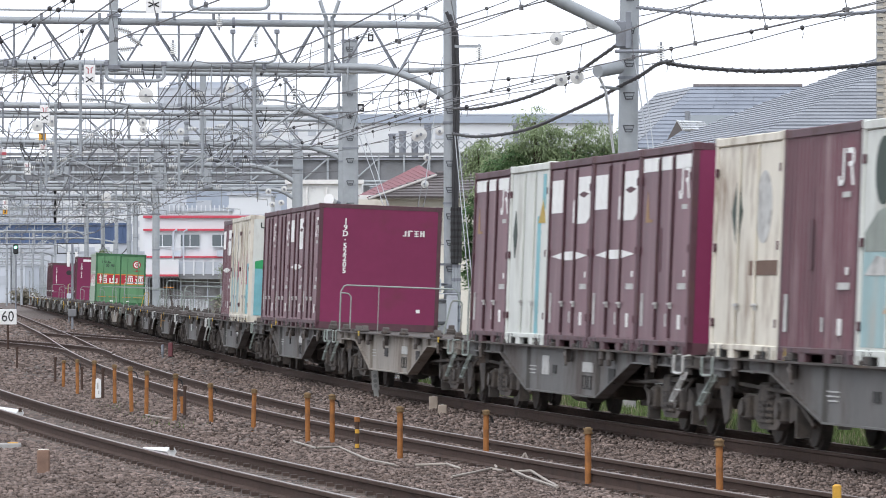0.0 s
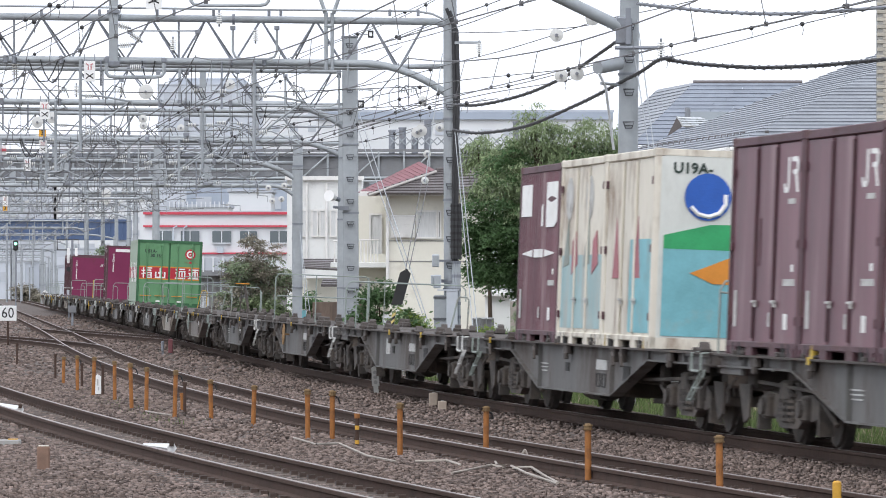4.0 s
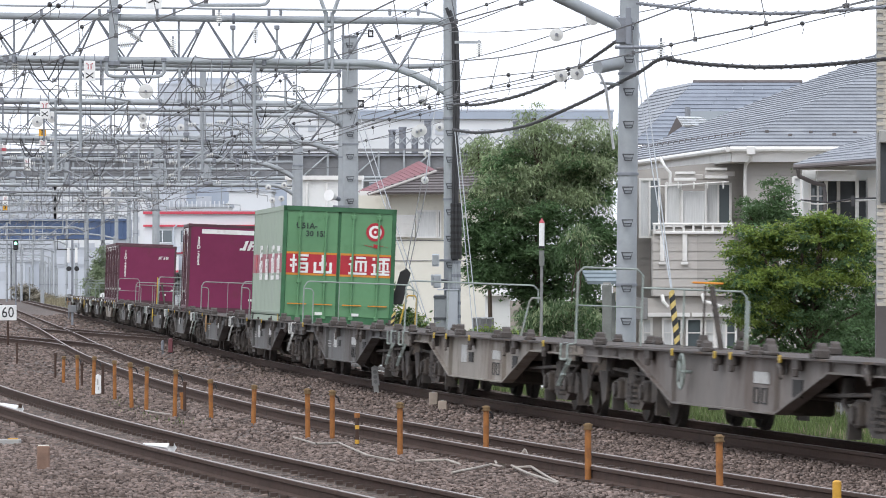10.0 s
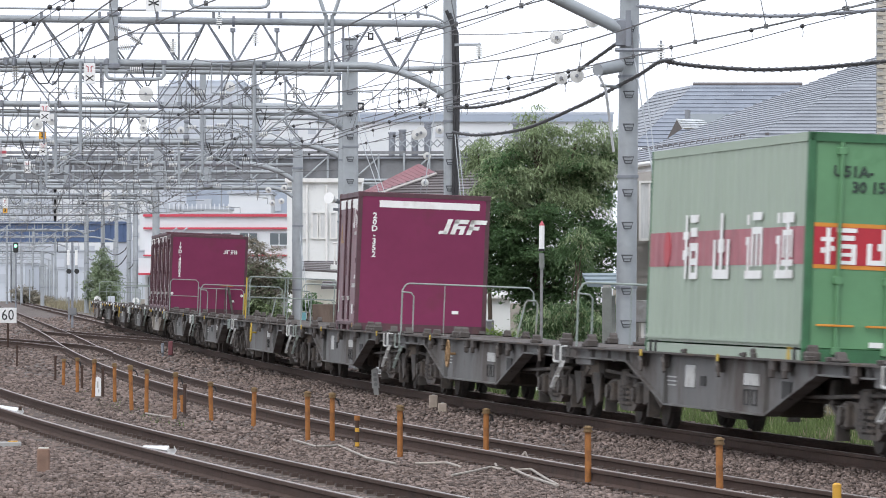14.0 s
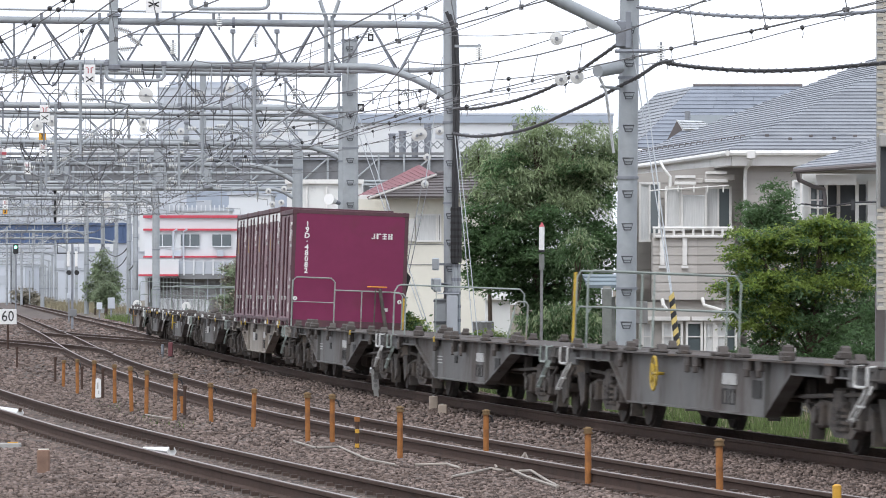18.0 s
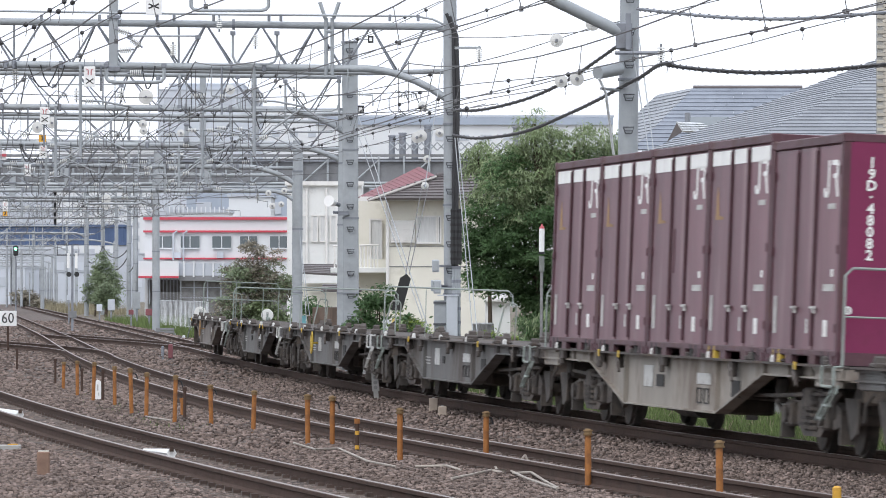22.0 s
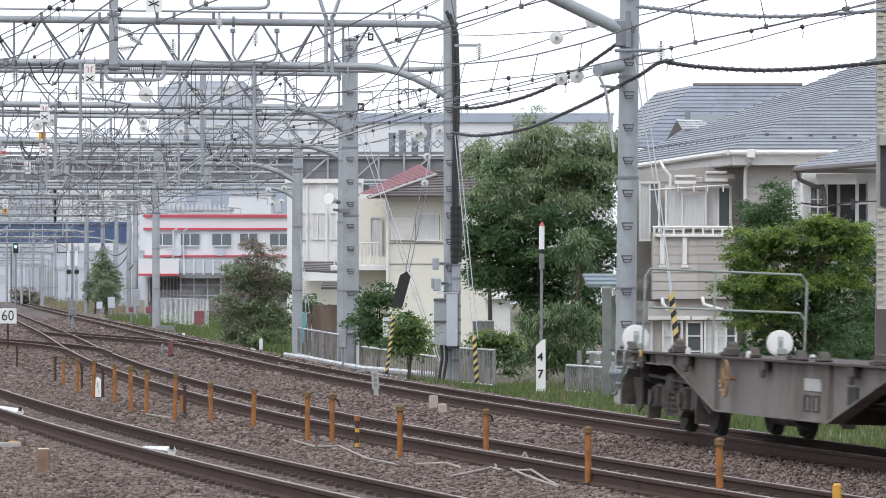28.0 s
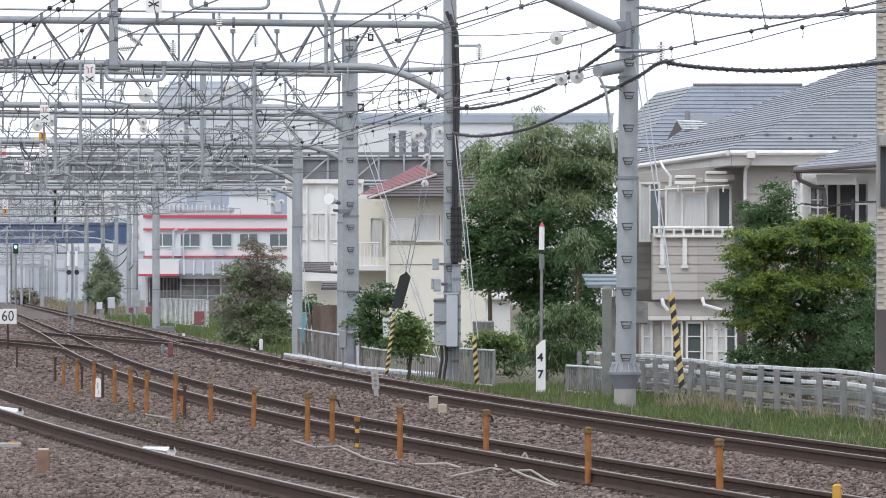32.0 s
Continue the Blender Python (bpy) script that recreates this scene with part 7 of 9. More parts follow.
# lower beams grey, wide boards darker: shadow low in the fence painted on
for z, mt, e, hgt in ((0.41, "fence_white", 0.0, 0.075), (0.2, "fence_white", 0.0, 0.075), (0.02, "post_stone", 0.02, 0.13), (-0.15, "fence_grey", 0.02, 0.05), (-0.32, "fence_grey", 0.02, 0.05), (0.27, "fence_grey", 0.62, 0.07), (0.0, "post_stone", 0.62, 0.16), (-0.26, "fence_grey", 0.62, 0.07)):
    for k in range(25):
        s = -45 + 2.35 * k
        a, b = line(s + 0.02, FO + e, 0, cant=False), line(s + 2.34, FO + e, 0, cant=False)
        d = b - a
        wave = lambda q: 0.025 * math.sin(q * 0.33 + e) + 0.012 * math.sin(q * 0.9 + z * 3)
        z0, z1 = z + wave(s), z + wave(s + 2.35)
        part("beam", Shape().box((0, 0, 0), (d.length + 0.03, 0.05, hgt), ch=0.012), MAT[mt], fence,
             m=Matrix.Translation(((a.x + b.x) / 2, (a.y + b.y) / 2, (z0 + z1) / 2)) @ Matrix.Rotation(math.atan2(d.y, d.x), 4, "Z") @ Matrix.Rotation(-math.atan2(z1 - z0, d.length), 4, "Y"))


def panel_fence(a, b, h, n, mat, label, bars=7, thick=0.012):
    """A fence of uprights between two rails."""
    t = thing("panel_fence", label, "fence", group="panel fences")
    a, b = Vector(a), Vector(b)
    for z in (h, h * 0.12):
        part("rail", Shape().rod(a + Vector((0, 0, z)), b + Vector((0, 0, z)), 0.025, 6), MAT["fence_white"], t)
    for k in range(n + 1):
        p = a.lerp(b, k / n)
        part("post", Shape().rod(p, p + Vector((0, 0, h)), 0.03, 6), MAT[mat], t)
        if k < n:
            for j in range(1, bars):
                q = a.lerp(b, (k + j / bars) / n)
                part("bar", Shape().rod(q + Vector((0, 0, h * 0.12)), q + Vector((0, 0, h)), thick, 4), MAT[mat], t)
    return t


panel_fence((2.64, 118, -0.42), (3.389, 114, -0.42), 0.62, 3, "fence_grey", "low grey metal bar fence beside the line")
panel_fence((-2.207, 150, -0.5), (-0.157, 128, -0.5), 0.75, 6, "fence_grey", "pale blue-grey metal bar fence", 6)
panel_fence((-4.656, 178, -0.4), (-2.938, 158, -0.45), 0.95, 5, "fence_grey", "pale blue-grey metal bar fence", 6)
panel_fence((0.405, 128, -0.45), (1.153, 124, -0.45), 0.9, 3, "fence_grey", "low grey metal bar fence beside the line")
pf = panel_fence((-16.825, 330, -0.4), (-12.326, 290, -0.4), 1.6, 9, "fence_white", "pale grey palisade fence with cranked wire-topped arms", 4, 0.022)
arms = []
for k in range(19):
    q = Vector((-16.825, 330, 1.2)).lerp(Vector((-12.326, 290, 1.2)), k / 18)
    arms.append(q + Vector((-0.5, -0.1, 0.48)))
    part("arm", Shape().rod(q, arms[-1], 0.022, 5), MAT["fence_grey"], pf)
for f in (0.35, 0.6, 0.85, 1.0):
    d = Vector((-0.5, -0.1, 0.48)) * (f - 1)
    part("wire", Shape().pipe([q + d for q in arms], 0.009, 4), MAT["fence_grey"], pf)
panel_fence((0.772, 140, 0.1), (1.259, 140, 0.1), 0.9, 3, "fence_grey", "grey metal gate with upright bars")
single("kerb_wall", Shape().pipe([(-4.903, 172, -0.235), (-3.662, 160, -0.236), (-2.133, 145, -0.261), (-0.159, 130, -0.2)], 0.07, 6), MAT["fence_white"], "pale concrete cable trough along the trackside", "trough", kind="structure")

# ---- houses and vegetation beside the line ----
def board_wall(parent, x0, x1, z0, z1, Y, mat, h=0.17, rot=0.0, pivot=None, skip=()):
    """A wall clad with level boards; each board is a piece of its own. It stands at Y and runs from x0 to x1, turned by rot about pivot."""
    n = max(1, round((z1 - z0) / h))
    hh = (z1 - z0) / n
    me = Shape().prism([(-0.012, 0), (0.02, 0.0), (0.004, hh - 0.008), (-0.012, hh - 0.008)], 0, x1 - x0, "x").mesh("board", MAT[mat])
    me.transform(Matrix.Diagonal((1, -1, 1, 1)))
    me.flip_normals()
    for k in range(n):
        part("board", me, None, parent, m=Matrix.Translation((x0, Y, z0 + k * hh)) @ Matrix.Rotation(rot, 4, "Z"))


def window(parent, x0, x1, z0, z1, Y, panes=2, curtain=True, frame="trim_white", bars=0, depth=0.07):
    """A framed window: frame, sash bars, glass and curtain behind."""
    f, w = Shape(), 0.06
    ring = [(x0, z0), (x1, z0), (x1, z1), (x0, z1), (x0 + w, z0 + w), (x1 - w, z0 + w), (x1 - w, z1 - w), (x0 + w, z1 - w)]
    vs = [(a, Y - 0.02 - depth / 2, c) for a, c in ring] + [(a, Y - 0.02 + depth / 2, c) for a, c in ring]
    fs = []
    for i in range(4):
        j = (i + 1) % 4
        fs += [(i, j, 4 + j, 4 + i), (8 + i, 12 + i, 12 + j, 8 + j), (i, 8 + i, 8 + j, j), (4 + i, 4 + j, 12 + j, 12 + i)]
    fr = part("window", f.add(vs, fs), MAT[frame], parent, "white framed window")
    for k in range(1, panes):
        x = x0 + (x1 - x0) * k / panes
        part("mullion", Shape().box((x, Y - 0.01, (z0 + z1) / 2), (0.05, depth * 0.8, z1 - z0 - 0.02)), MAT[frame], fr)
    for k in range(bars):
        z = z0 + (z1 - z0) * (k + 1) / (bars + 1)
        part("glazing_bar", Shape().box(((x0 + x1) / 2, Y - 0.012, z), (x1 - x0 - 0.02, 0.03, 0.03)), MAT[frame], fr)
    for k in range(panes):
        a, b = x0 + (x1 - x0) * k / panes, x0 + (x1 - x0) * (k + 1) / panes
        part("pane", Shape().box(((a + b) / 2, Y + 0.012, (z0 + z1) / 2), (b - a - 0.05, 0.008, z1 - z0 - 0.1)), MAT["curtain" if curtain and k % 2 == 0 else "glass"], fr)
    return fr


def roof_plane(parent, e0, e1, r1, r0, n, mat, thick=0.03, name="slate_course", segs=1):
    """A roof slope from eave e0-e1 to ridge r0-r1, laid in n overlapping courses."""
    e0, e1, r0, r1 = Vector(e0), Vector(e1), Vector(r0), Vector(r1)
    nr = (e1 - e0).cross(r0 - e0)
    if nr.length < 1e-6:
        nr = (e1 - e0).cross(r1 - e0)
    nr.normalize()
    if nr.z < 0:
        nr = -nr
    rs = random.Random(n * 13 + segs)
    for k in range(n):
        u0, u1 = k / n, (k + 1.25) / n
        u1 = min(u1, 1)
        a, b, c, d = e0.lerp(r0, u0), e1.lerp(r1, u0), e1.lerp(r1, u1), e0.lerp(r0, u1)
        cuts = [0.0] + [min(1, max(0, (j + (0.5 if k % 2 else 0.0) + rs.uniform(-0.2, 0.2)) / segs)) for j in range(1, segs)] + [1.0]
        for p, q in zip(cuts[:-1], cuts[1:]):
            if q - p < 0.01:
                continue
            lo, hi = nr * (thick + 0.03 + rs.uniform(0, 0.012) * (segs > 1)), nr * 0.014
            v = [a.lerp(b, p), a.lerp(b, q - 0.002), d.lerp(c, q - 0.002), d.lerp(c, p)]
            sh = Shape().add([v[0] + lo, v[1] + lo, v[2] + hi, v[3] + hi] + [u - nr * 0.02 for u in v],
                             [(0, 1, 2, 3), (4, 7, 6, 5), (0, 4, 5, 1), (1, 5, 6, 2), (2, 6, 7, 3), (3, 7, 4, 0)])
            part(name, sh, MAT[mat], parent)


HY = 140.0
house = thing("house", "two-storey grey clapboard house with a slate hip roof", "house", group="houses by the line")
ZB = -0.5
# main block behind, walls as slabs
part("wall", Shape().box(((7.696 + 11.958) / 2, HY + 0.12, (5.492 + ZB) / 2), (11.958 - 7.696, 0.2, 5.492 - ZB)), MAT["siding"], house)
board_wall(house, 7.696, 11.1, 2.845, 5.392, HY, "siding", 0.2)
part("wall", Shape().prism([(4.962, ZB), (7.805, ZB), (7.805, 5.06), (7.3, 5.0), (4.962, 4.78)], 142.0, 142.2), MAT["siding_dark_shade"], house)
board_wall(house, 4.991, 7.805, ZB, 4.76, 141.97, "siding_dark_shade", 0.2)
# projecting upper storey: parapet of boards
part("bay", Shape().box(((5.321 + 7.352) / 2, HY + 0.75, (1.558 + 3.246) / 2), (7.352 - 5.321, 1.3, 3.246 - 1.558)), MAT["siding"], house)
board_wall(house, 5.307, 6.437, 1.558, 3.131, HY + 0.09, "siding", 0.235)
# right facet stays flat; darker boards paint the shade of a turned face
board_wall(house, 6.437, 7.381, 1.558, 3.131, HY + 0.06, "siding_dark_shade", 0.235)
part("coping", Shape().box(((5.378 + 7.381) / 2, HY + 0.1, 3.16), (7.381 - 5.378, 0.3, 0.07), ch=0.01), MAT["trim_white"], house)
rl = part("balcony_rail", Shape().rod((5.307, HY, 3.375), (7.352, HY, 3.375), 0.035, 8), MAT["trim_white"], house)
for k in range(9):
    x = 5.35 + (7.324 - 5.35) * k / 8
    part("baluster", Shape().rod((x, HY, 3.131), (x, HY, 3.375), 0.03, 8), MAT["trim_white"], rl)
for x in (5.55, 6.122):
    part("slit_frame", Shape().box((x, HY + 0.03, 2.788), (0.12, 0.08, 0.72), ch=0.01).box((x, HY + 0.03, 2.388), (0.18, 0.1, 0.07)), MAT["trim_white"], house)
part("soffit", Shape().box(((5.593 + 7.238) / 2, HY + 1.0, 1.515), (7.238 - 5.593, 1.6, 0.05)), MAT["siding_dark_shade"], house)
# upper windows behind the balcony
window(house, 5.002, 5.552, 3.029, 4.562, 141.3, 2, True)
window(house, 5.667, 6.101, 3.318, 4.446, 141.3, 1, True)
window(house, 6.694, 7.373, 3.318, 4.446, 141.3, 2, True)
part("shutter", Shape().box((6.405, 141.2, 3.781), (0.578, 0.08, 0.896), ch=0.02), MAT["curtain"], house, "pale panel door")
for dx in (-0.3, 0.3):
    part("door_post", Shape().box((6.405 + dx, 141.15, 3.781), (0.05, 0.1, 0.954)), MAT["trim_white"], house)
for x0, x1, z0, z1 in [(5.907, 6.627, 4.451, 4.682), (6.684, 7.434, 4.509, 4.783)]:
    aw = part("awning_box", Shape().box(((x0 + x1) / 2, 141, (z0 + z1) / 2 + 0.02), (x1 - x0, 0.35, (z1 - z0) * 0.6), ch=0.02), MAT["siding"], house)
    part("slat", Shape().box(((x0 + x1) / 2 - 0.1, 140.8, z1), (x1 - x0 - 0.2, 0.1, 0.07), ch=0.01), MAT["trim_white"], aw)
    part("slat", Shape().box(((x0 + x1) / 2 - 0.1, 140.8, z0 + 0.07), (x1 - x0 - 0.16, 0.12, 0.08), ch=0.01), MAT["trim_white"], aw)
dr = part("drying_rack", Shape().rod((5.246, 140.3, 4.324), (7.253, 140.3, 4.453), 0.02, 6), MAT["trim_white"], house)
for x in [5.677, 5.963, 6.365, 6.709, 7.11]:
    part("peg", Shape().rod((x, 140.3, 4.281), (x, 140.3, 4.453), 0.02, 6), MAT["trim_white"], dr)
# lower storey
for a, b, n, cur in [(5.028, 5.317, 1, True), (5.548, 6.082, 2, True), (6.154, 6.588, 1, False), (6.617, 6.906, 1, True), (6.906, 7.455, 2, True)]:
    window(house, a, b, -0.15, 1.006, 140.25, n, cur, bars=2)
for a, b in [(4.956, 6.252), (6.31, 7.434)]:
    part("lintel", Shape().box(((a + b) / 2, 140.2, 1.08), (b - a, 0.3, 0.1)), MAT["trim_white"], house)
part("meter_box", Shape().box((4.974, 139.5, 1.231), (0.371, 0.3, 0.57), ch=0.02), MAT["fence_grey"], house)
part("sign_board", Shape().box((5.028, 141.6, 1.944), (0.457, 0.1, 0.243)), MAT["siding_dark_shade"], house)
part("lower_wall", Shape().box((6.2, 140.4, 0.5), (2.45, 0.2, 2.0)), MAT["siding"], house)
# eaves, gutters, down pipes
part("gutter", Shape().pipe([(7.22, 139.2, 5.25), (9.913, 139.2, 5.25), (12.192, 139.2, 5.25)], 0.07, 8), MAT["trim_white"], house)
part("fascia", Shape().box(((7.3 + 12.209) / 2, 139.5, 5.09), (12.209 - 7.3, 0.1, 0.3)), MAT["trim_white"], house)
part("gutter", Shape().pipe([(7.18, 139.3, 5.25), (6.3, 147, 5.25), (5.4, 155, 5.25), (4.43, 163.6, 5.25)], 0.07, 8), MAT["trim_white"], house)
part("fascia", Shape().add([(7.27, 139.6, 5.24), (7.27, 139.6, 4.94), (4.54, 163.6, 4.94), (4.54, 163.6, 5.24), (7.37, 139.6, 5.24), (7.37, 139.6, 4.94), (4.64, 163.6, 4.94), (4.64, 163.6, 5.24)], [(0, 1, 2, 3), (4, 7, 6, 5), (0, 3, 7, 4), (1, 5, 6, 2), (0, 4, 5, 1), (2, 6, 7, 3)]), MAT["trim_white"], house)
part("soffit", Shape().prism([(7.25, 139.5), (12.2, 139.5), (12.2, 142.5), (5.4, 157), (5.2, 157)], 4.93, 4.96, "z"), MAT["siding"], house)
part("gutter_head", Shape().box((7.751, 139.2, 5.215), (0.22, 0.2, 0.22), ch=0.02), MAT["trim_white"], house)
part("down_pipe", Shape().pipe([(7.737, 139.2, 5.115), (7.742, 139.3, 5.004), (7.656, 139.8, 4.872), (7.644, 139.85, 4.702), (7.644, 139.85, 2.416)], 0.045, 8), MAT["trim_white"], house)
part("down_pipe", Shape().pipe([(5.532, 141, 5.085), (5.639, 140.8, 4.865), (5.783, 140.8, 4.692), (5.783, 140.8, 4.433)], 0.04, 8), MAT["trim_white"], house)
part("drain_pipe", Shape().pipe([(6.566, 140, 1.587), (6.599, 139.8, 1.416), (7.085, 139.8, 1.273), (7.238, 140, 1.186)], 0.05, 8), MAT["trim_white"], house)
part("drain_pipe", Shape().pipe([(5.55, 140, 1.558), (5.571, 139.8, 1.416), (5.685, 139.8, 1.273)], 0.05, 8), MAT["trim_white"], house)
# hip roof
E0, E1, E2, APEX = (7.203, 139.3, 5.322), (4.464, 163.6, 5.322), (23.4, 139.3, 5.322), (15.31, 151, 9.486)
roof_plane(house, E0, E2, APEX, APEX, 44, "slate", thick=0.012, segs=3)
roof_plane(house, E1, E0, APEX, APEX, 44, "slate", thick=0.012, segs=2)
for p in [(8.22, 140.3, 5.72), (8.79, 140.03, 5.62), (9.33, 140.25, 5.70), (9.91, 140.08, 5.64), (10.45, 140.25, 5.70)]:
    part("snow_guard", Shape().box(p, (0.09, 0.08, 0.09)), MAT["slate_brown"], house)
for k in range(19):
    p = Vector((5.75, 161.67, 5.80)).lerp(Vector((7.72, 141.74, 5.68)), k / 18)
    part("snow_guard", Shape().pipe([p + Vector((-0.1, 0, 0)), p + Vector((-0.08, 0, 0.08)), p + Vector((0.03, 0, 0.08))], 0.016, 5), MAT["slate_brown"], house)

# neighbour with a porch roof
porch = thing("house", "house with a grey slate porch roof and dark glazed entrance", "house", group="houses by the line")
part("wall", Shape().box((9.73, 134, (4.835 + 2.933) / 2), (2.038, 0.25, 4.835 - 2.933)), MAT["white_wall"], porch)
roof_plane(porch, (8.33, 131.5, 4.681), (10.963, 131.5, 4.882), (11.255, 135, 5.914), (10.703, 135, 5.569), 12, "slate", thick=0.0, segs=4)
part("gutter", Shape().pipe([(8.324, 131.4, 4.638), (10.955, 131.4, 4.826)], 0.06, 8), MAT["slate_brown"], porch)
part("down_pipe", Shape().pipe([(8.431, 131.4, 4.598), (8.464, 131.5, 4.425), (8.847, 132, 4.273), (9.118, 132.4, 4.226), (9.145, 132.4, 4.01), (9.145, 132.4, 3.604)], 0.05, 8), MAT["slate_brown"], porch)
part("beam", Shape().box((9.422, 132.5, 4.445), (0.948, 0.4, 0.244)), MAT["trim_white"], porch)
part("soffit", Shape().box((9.693, 132.9, 4.648), (2.301, 1.6, 0.06)), MAT["siding_dark_shade"], porch)
part("entrance", Shape().box((9.702, 133.75, 3.612), (1.033, 0.2, 1.495)), MAT["dark_room"], porch, "dark glazed entrance")
for x, w, mt in [(9.254, 0.082, "trim_white"), (9.553, 0.082, "siding_dark_shade"), (10.001, 0.082, "trim_white"), (10.355, 0.19, "trim_white")]:
    part("mullion", Shape().box((x, 133.6, 3.68), (w, 0.12, 1.5)), MAT[mt], porch)
window(porch, 8.841, 9.297, 3.569, 4.397, 133.8, 2, False, bars=1)
window(porch, 8.587, 8.837, 3.582, 4.513, 136, 1, True)
# wall below the porch painted darker in place of the shade there
part("lower_wall", Shape().box((9.73, 134, (2.933 + ZB) / 2), (2.038, 0.25, 2.933 - ZB)), MAT["siding_dark_shade"], porch)
t = thing("power_line", "black and white service cables along a house front", "cable")
part("cable", Shape().pipe([(8.664, 133.75, 3.895), (8.566, 131, 3.84), (9.182, 131, 3.787), (9.717, 131, 3.88), (10.386, 131, 3.894)], 0.022, 6), MAT["cable"], t)
part("cable", Shape().pipe([(8.664, 133.75, 3.84), (8.569, 131.05, 3.787), (8.917, 131.05, 3.747), (9.453, 131.05, 3.827), (10.39, 131.05, 3.854)], 0.022, 6), MAT["trim_white"], t)
part("clamp", Shape().box((9.717, 131, 3.827), (0.1, 0.06, 0.25)), MAT["cable"], t)

# tiled building at the edge of the view
tw = thing("tiled_building", "tall cream tiled building with a dark window", "building")
part("wall", Shape().box((7.867 + 1.5, 100.25, 4.75), (3.0, 0.3, 6.5)), MAT["concrete"], tw)
# dark wall stands in for the shade below the tiled face
part("lower_wall", Shape().box((8.02 + 1.5, 102.6, 0.6), (3.0, 0.2, 2.4)), MAT["slate_brown"], tw, "recessed ground floor with shade painted dark")
tile_me = Shape().box((0, 0, 0), (0.225, 0.02, 0.062), ch=0.004).mesh("tile", MAT["tile_cream"])
for k in range(96):
    z = 1.494 + 0.068 * k
    if z > 7.215:
        break
    for j in range(2):
        x = 7.847 + 0.1175 + 0.235 * j + (0.117 if k % 2 else 0)
        if 3.333 < z < 4.579 and x > 7.867:
            continue
        part("tile", tile_me, None, tw, m=Matrix.Translation((x, 100.09, z)))
part("window", Shape().box((7.949 + 0.3, 100.06, 3.946), (0.66, 0.1, 1.226)), MAT["dark_room"], tw, "dark window recess")
part("shutter_box", Shape().box((7.888 + 0.4, 99.95, 4.528), (0.8, 0.3, 0.24), ch=0.02), MAT["concrete"], tw)

# house behind: slate-blue hip roof with a roof panel
h3 = thing("house", "house behind with a blue-grey slate hip roof and roof panel", "house", group="houses by the line")
roof_plane(h3, (6.729, 196, 6.8), (15.3, 196, 6.8), (12.92, 200, 9.146), (9.096, 200, 9.146), 16, "slate_blue", thick=0.01, segs=4)
roof_plane(h3, (5.681, 213, 6.9), (6.729, 196, 6.8), (9.096, 200, 9.146), (8.039, 207, 9.136), 16, "slate", thick=0.01, segs=3)
part("wall", Shape().box((10.439, 200, 2.5), (8, 4, 6)), MAT["siding"], h3)
part("ridge", Shape().rod((9.05, 200, 9.17), (13.0, 200, 9.17), 0.07, 8), MAT["slate_brown"], h3)
part("roof_panel", Shape().add([(8.753, 195.6, 7.39), (10.512, 195.6, 7.729), (10.154, 196.4, 7.994), (8.789, 196.4, 7.994), (8.762, 195.8, 7.395), (10.523, 195.8, 7.735), (10.164, 196.6, 8), (8.798, 196.6, 8)],
                               [(0, 1, 2, 3), (4, 7, 6, 5), (0, 4, 5, 1), (1, 5, 6, 2), (2, 6, 7, 3), (3, 7, 4, 0)]), MAT["glass"], h3, "glossy roof panel")
part("vent_pipe", Shape().rod((8.627, 195, 7.373), (8.627, 195, 8.09), 0.1, 8), MAT["slate"], h3)
gb = h3
part("gable_face", Shape().add([(7.283, 180, 6.655), (7.835, 180, 7.023), (7.614, 180, 7.299), (7.291, 180.2, 6.66), (7.843, 180.2, 7.029), (7.622, 180.2, 7.305)], [(0, 1, 2), (3, 5, 4), (0, 3, 4, 1), (1, 4, 5, 2), (2, 5, 3, 0)]), MAT["slate_brown"], gb)
roof_plane(gb, (7.798, 180, 6.986), (8.986, 184, 7.137), (8.573, 184, 7.401), (7.595, 180, 7.317), 4, "fence_white")

# cream house beyond the poles
ch = thing("house", "cream two-storey house with dark and red roof slopes", "house", group="houses by the line")
CY = 202
part("wall", Shape().box(((-1.981 + 1.816) / 2, CY + 3, (5.176 + ZB) / 2), (1.816 - -1.981, 6, 5.176 - ZB)), MAT["cream_wall"], ch)
part("wall", Shape().box(((-3.789 + -2.021) / 2, CY + 6, (5.157 + ZB) / 2), (-2.021 - -3.789, 5, 5.157 - ZB)), MAT["cream_wall"], ch)
part("fascia", Shape().box(((-3.039 + 1.972) / 2, CY - 0.6, 5.16), (1.972 - -3.039, 0.2, 0.16)), MAT["trim_white"], ch)
roof_plane(ch, (-2.711, 201, 5.139), (2.054, 201, 5.139), (1.792, 204, 6.209), (-0.249, 203, 6.043), 9, "slate_brown")
roof_plane(ch, (-3.126, 204, 5.251), (-2.709, 200.9, 5.117), (-0.249, 202.9, 6.02), (-0.884, 206, 6.42), 15, "roof_red", thick=0.0)
part("barge_board", Shape().rod((-2.707, 200.7, 5.093), (-0.249, 202.7, 5.995), 0.05, 6), MAT["siding"], ch)
part("ridge", Shape().rod((-0.249, 203, 6.064), (1.792, 204, 6.23), 0.07, 8), MAT["slate_brown"], ch)
window(ch, -0.991, -0.21, 3.525, 4.557, 201.95, 1, True)
window(ch, -0.2, -0.06, 3.525, 4.557, 201.95, 1, False)
window(ch, -2.741, -2.253, 2.682, 4.488, 205.45, 1, True)
sc = part("shutter_case", Shape().box((-1.47, 201.93, 3.96), (0.9, 0.1, 0.84), ch=0.02), MAT["trim_white"], ch, "white ribbed shutter case")
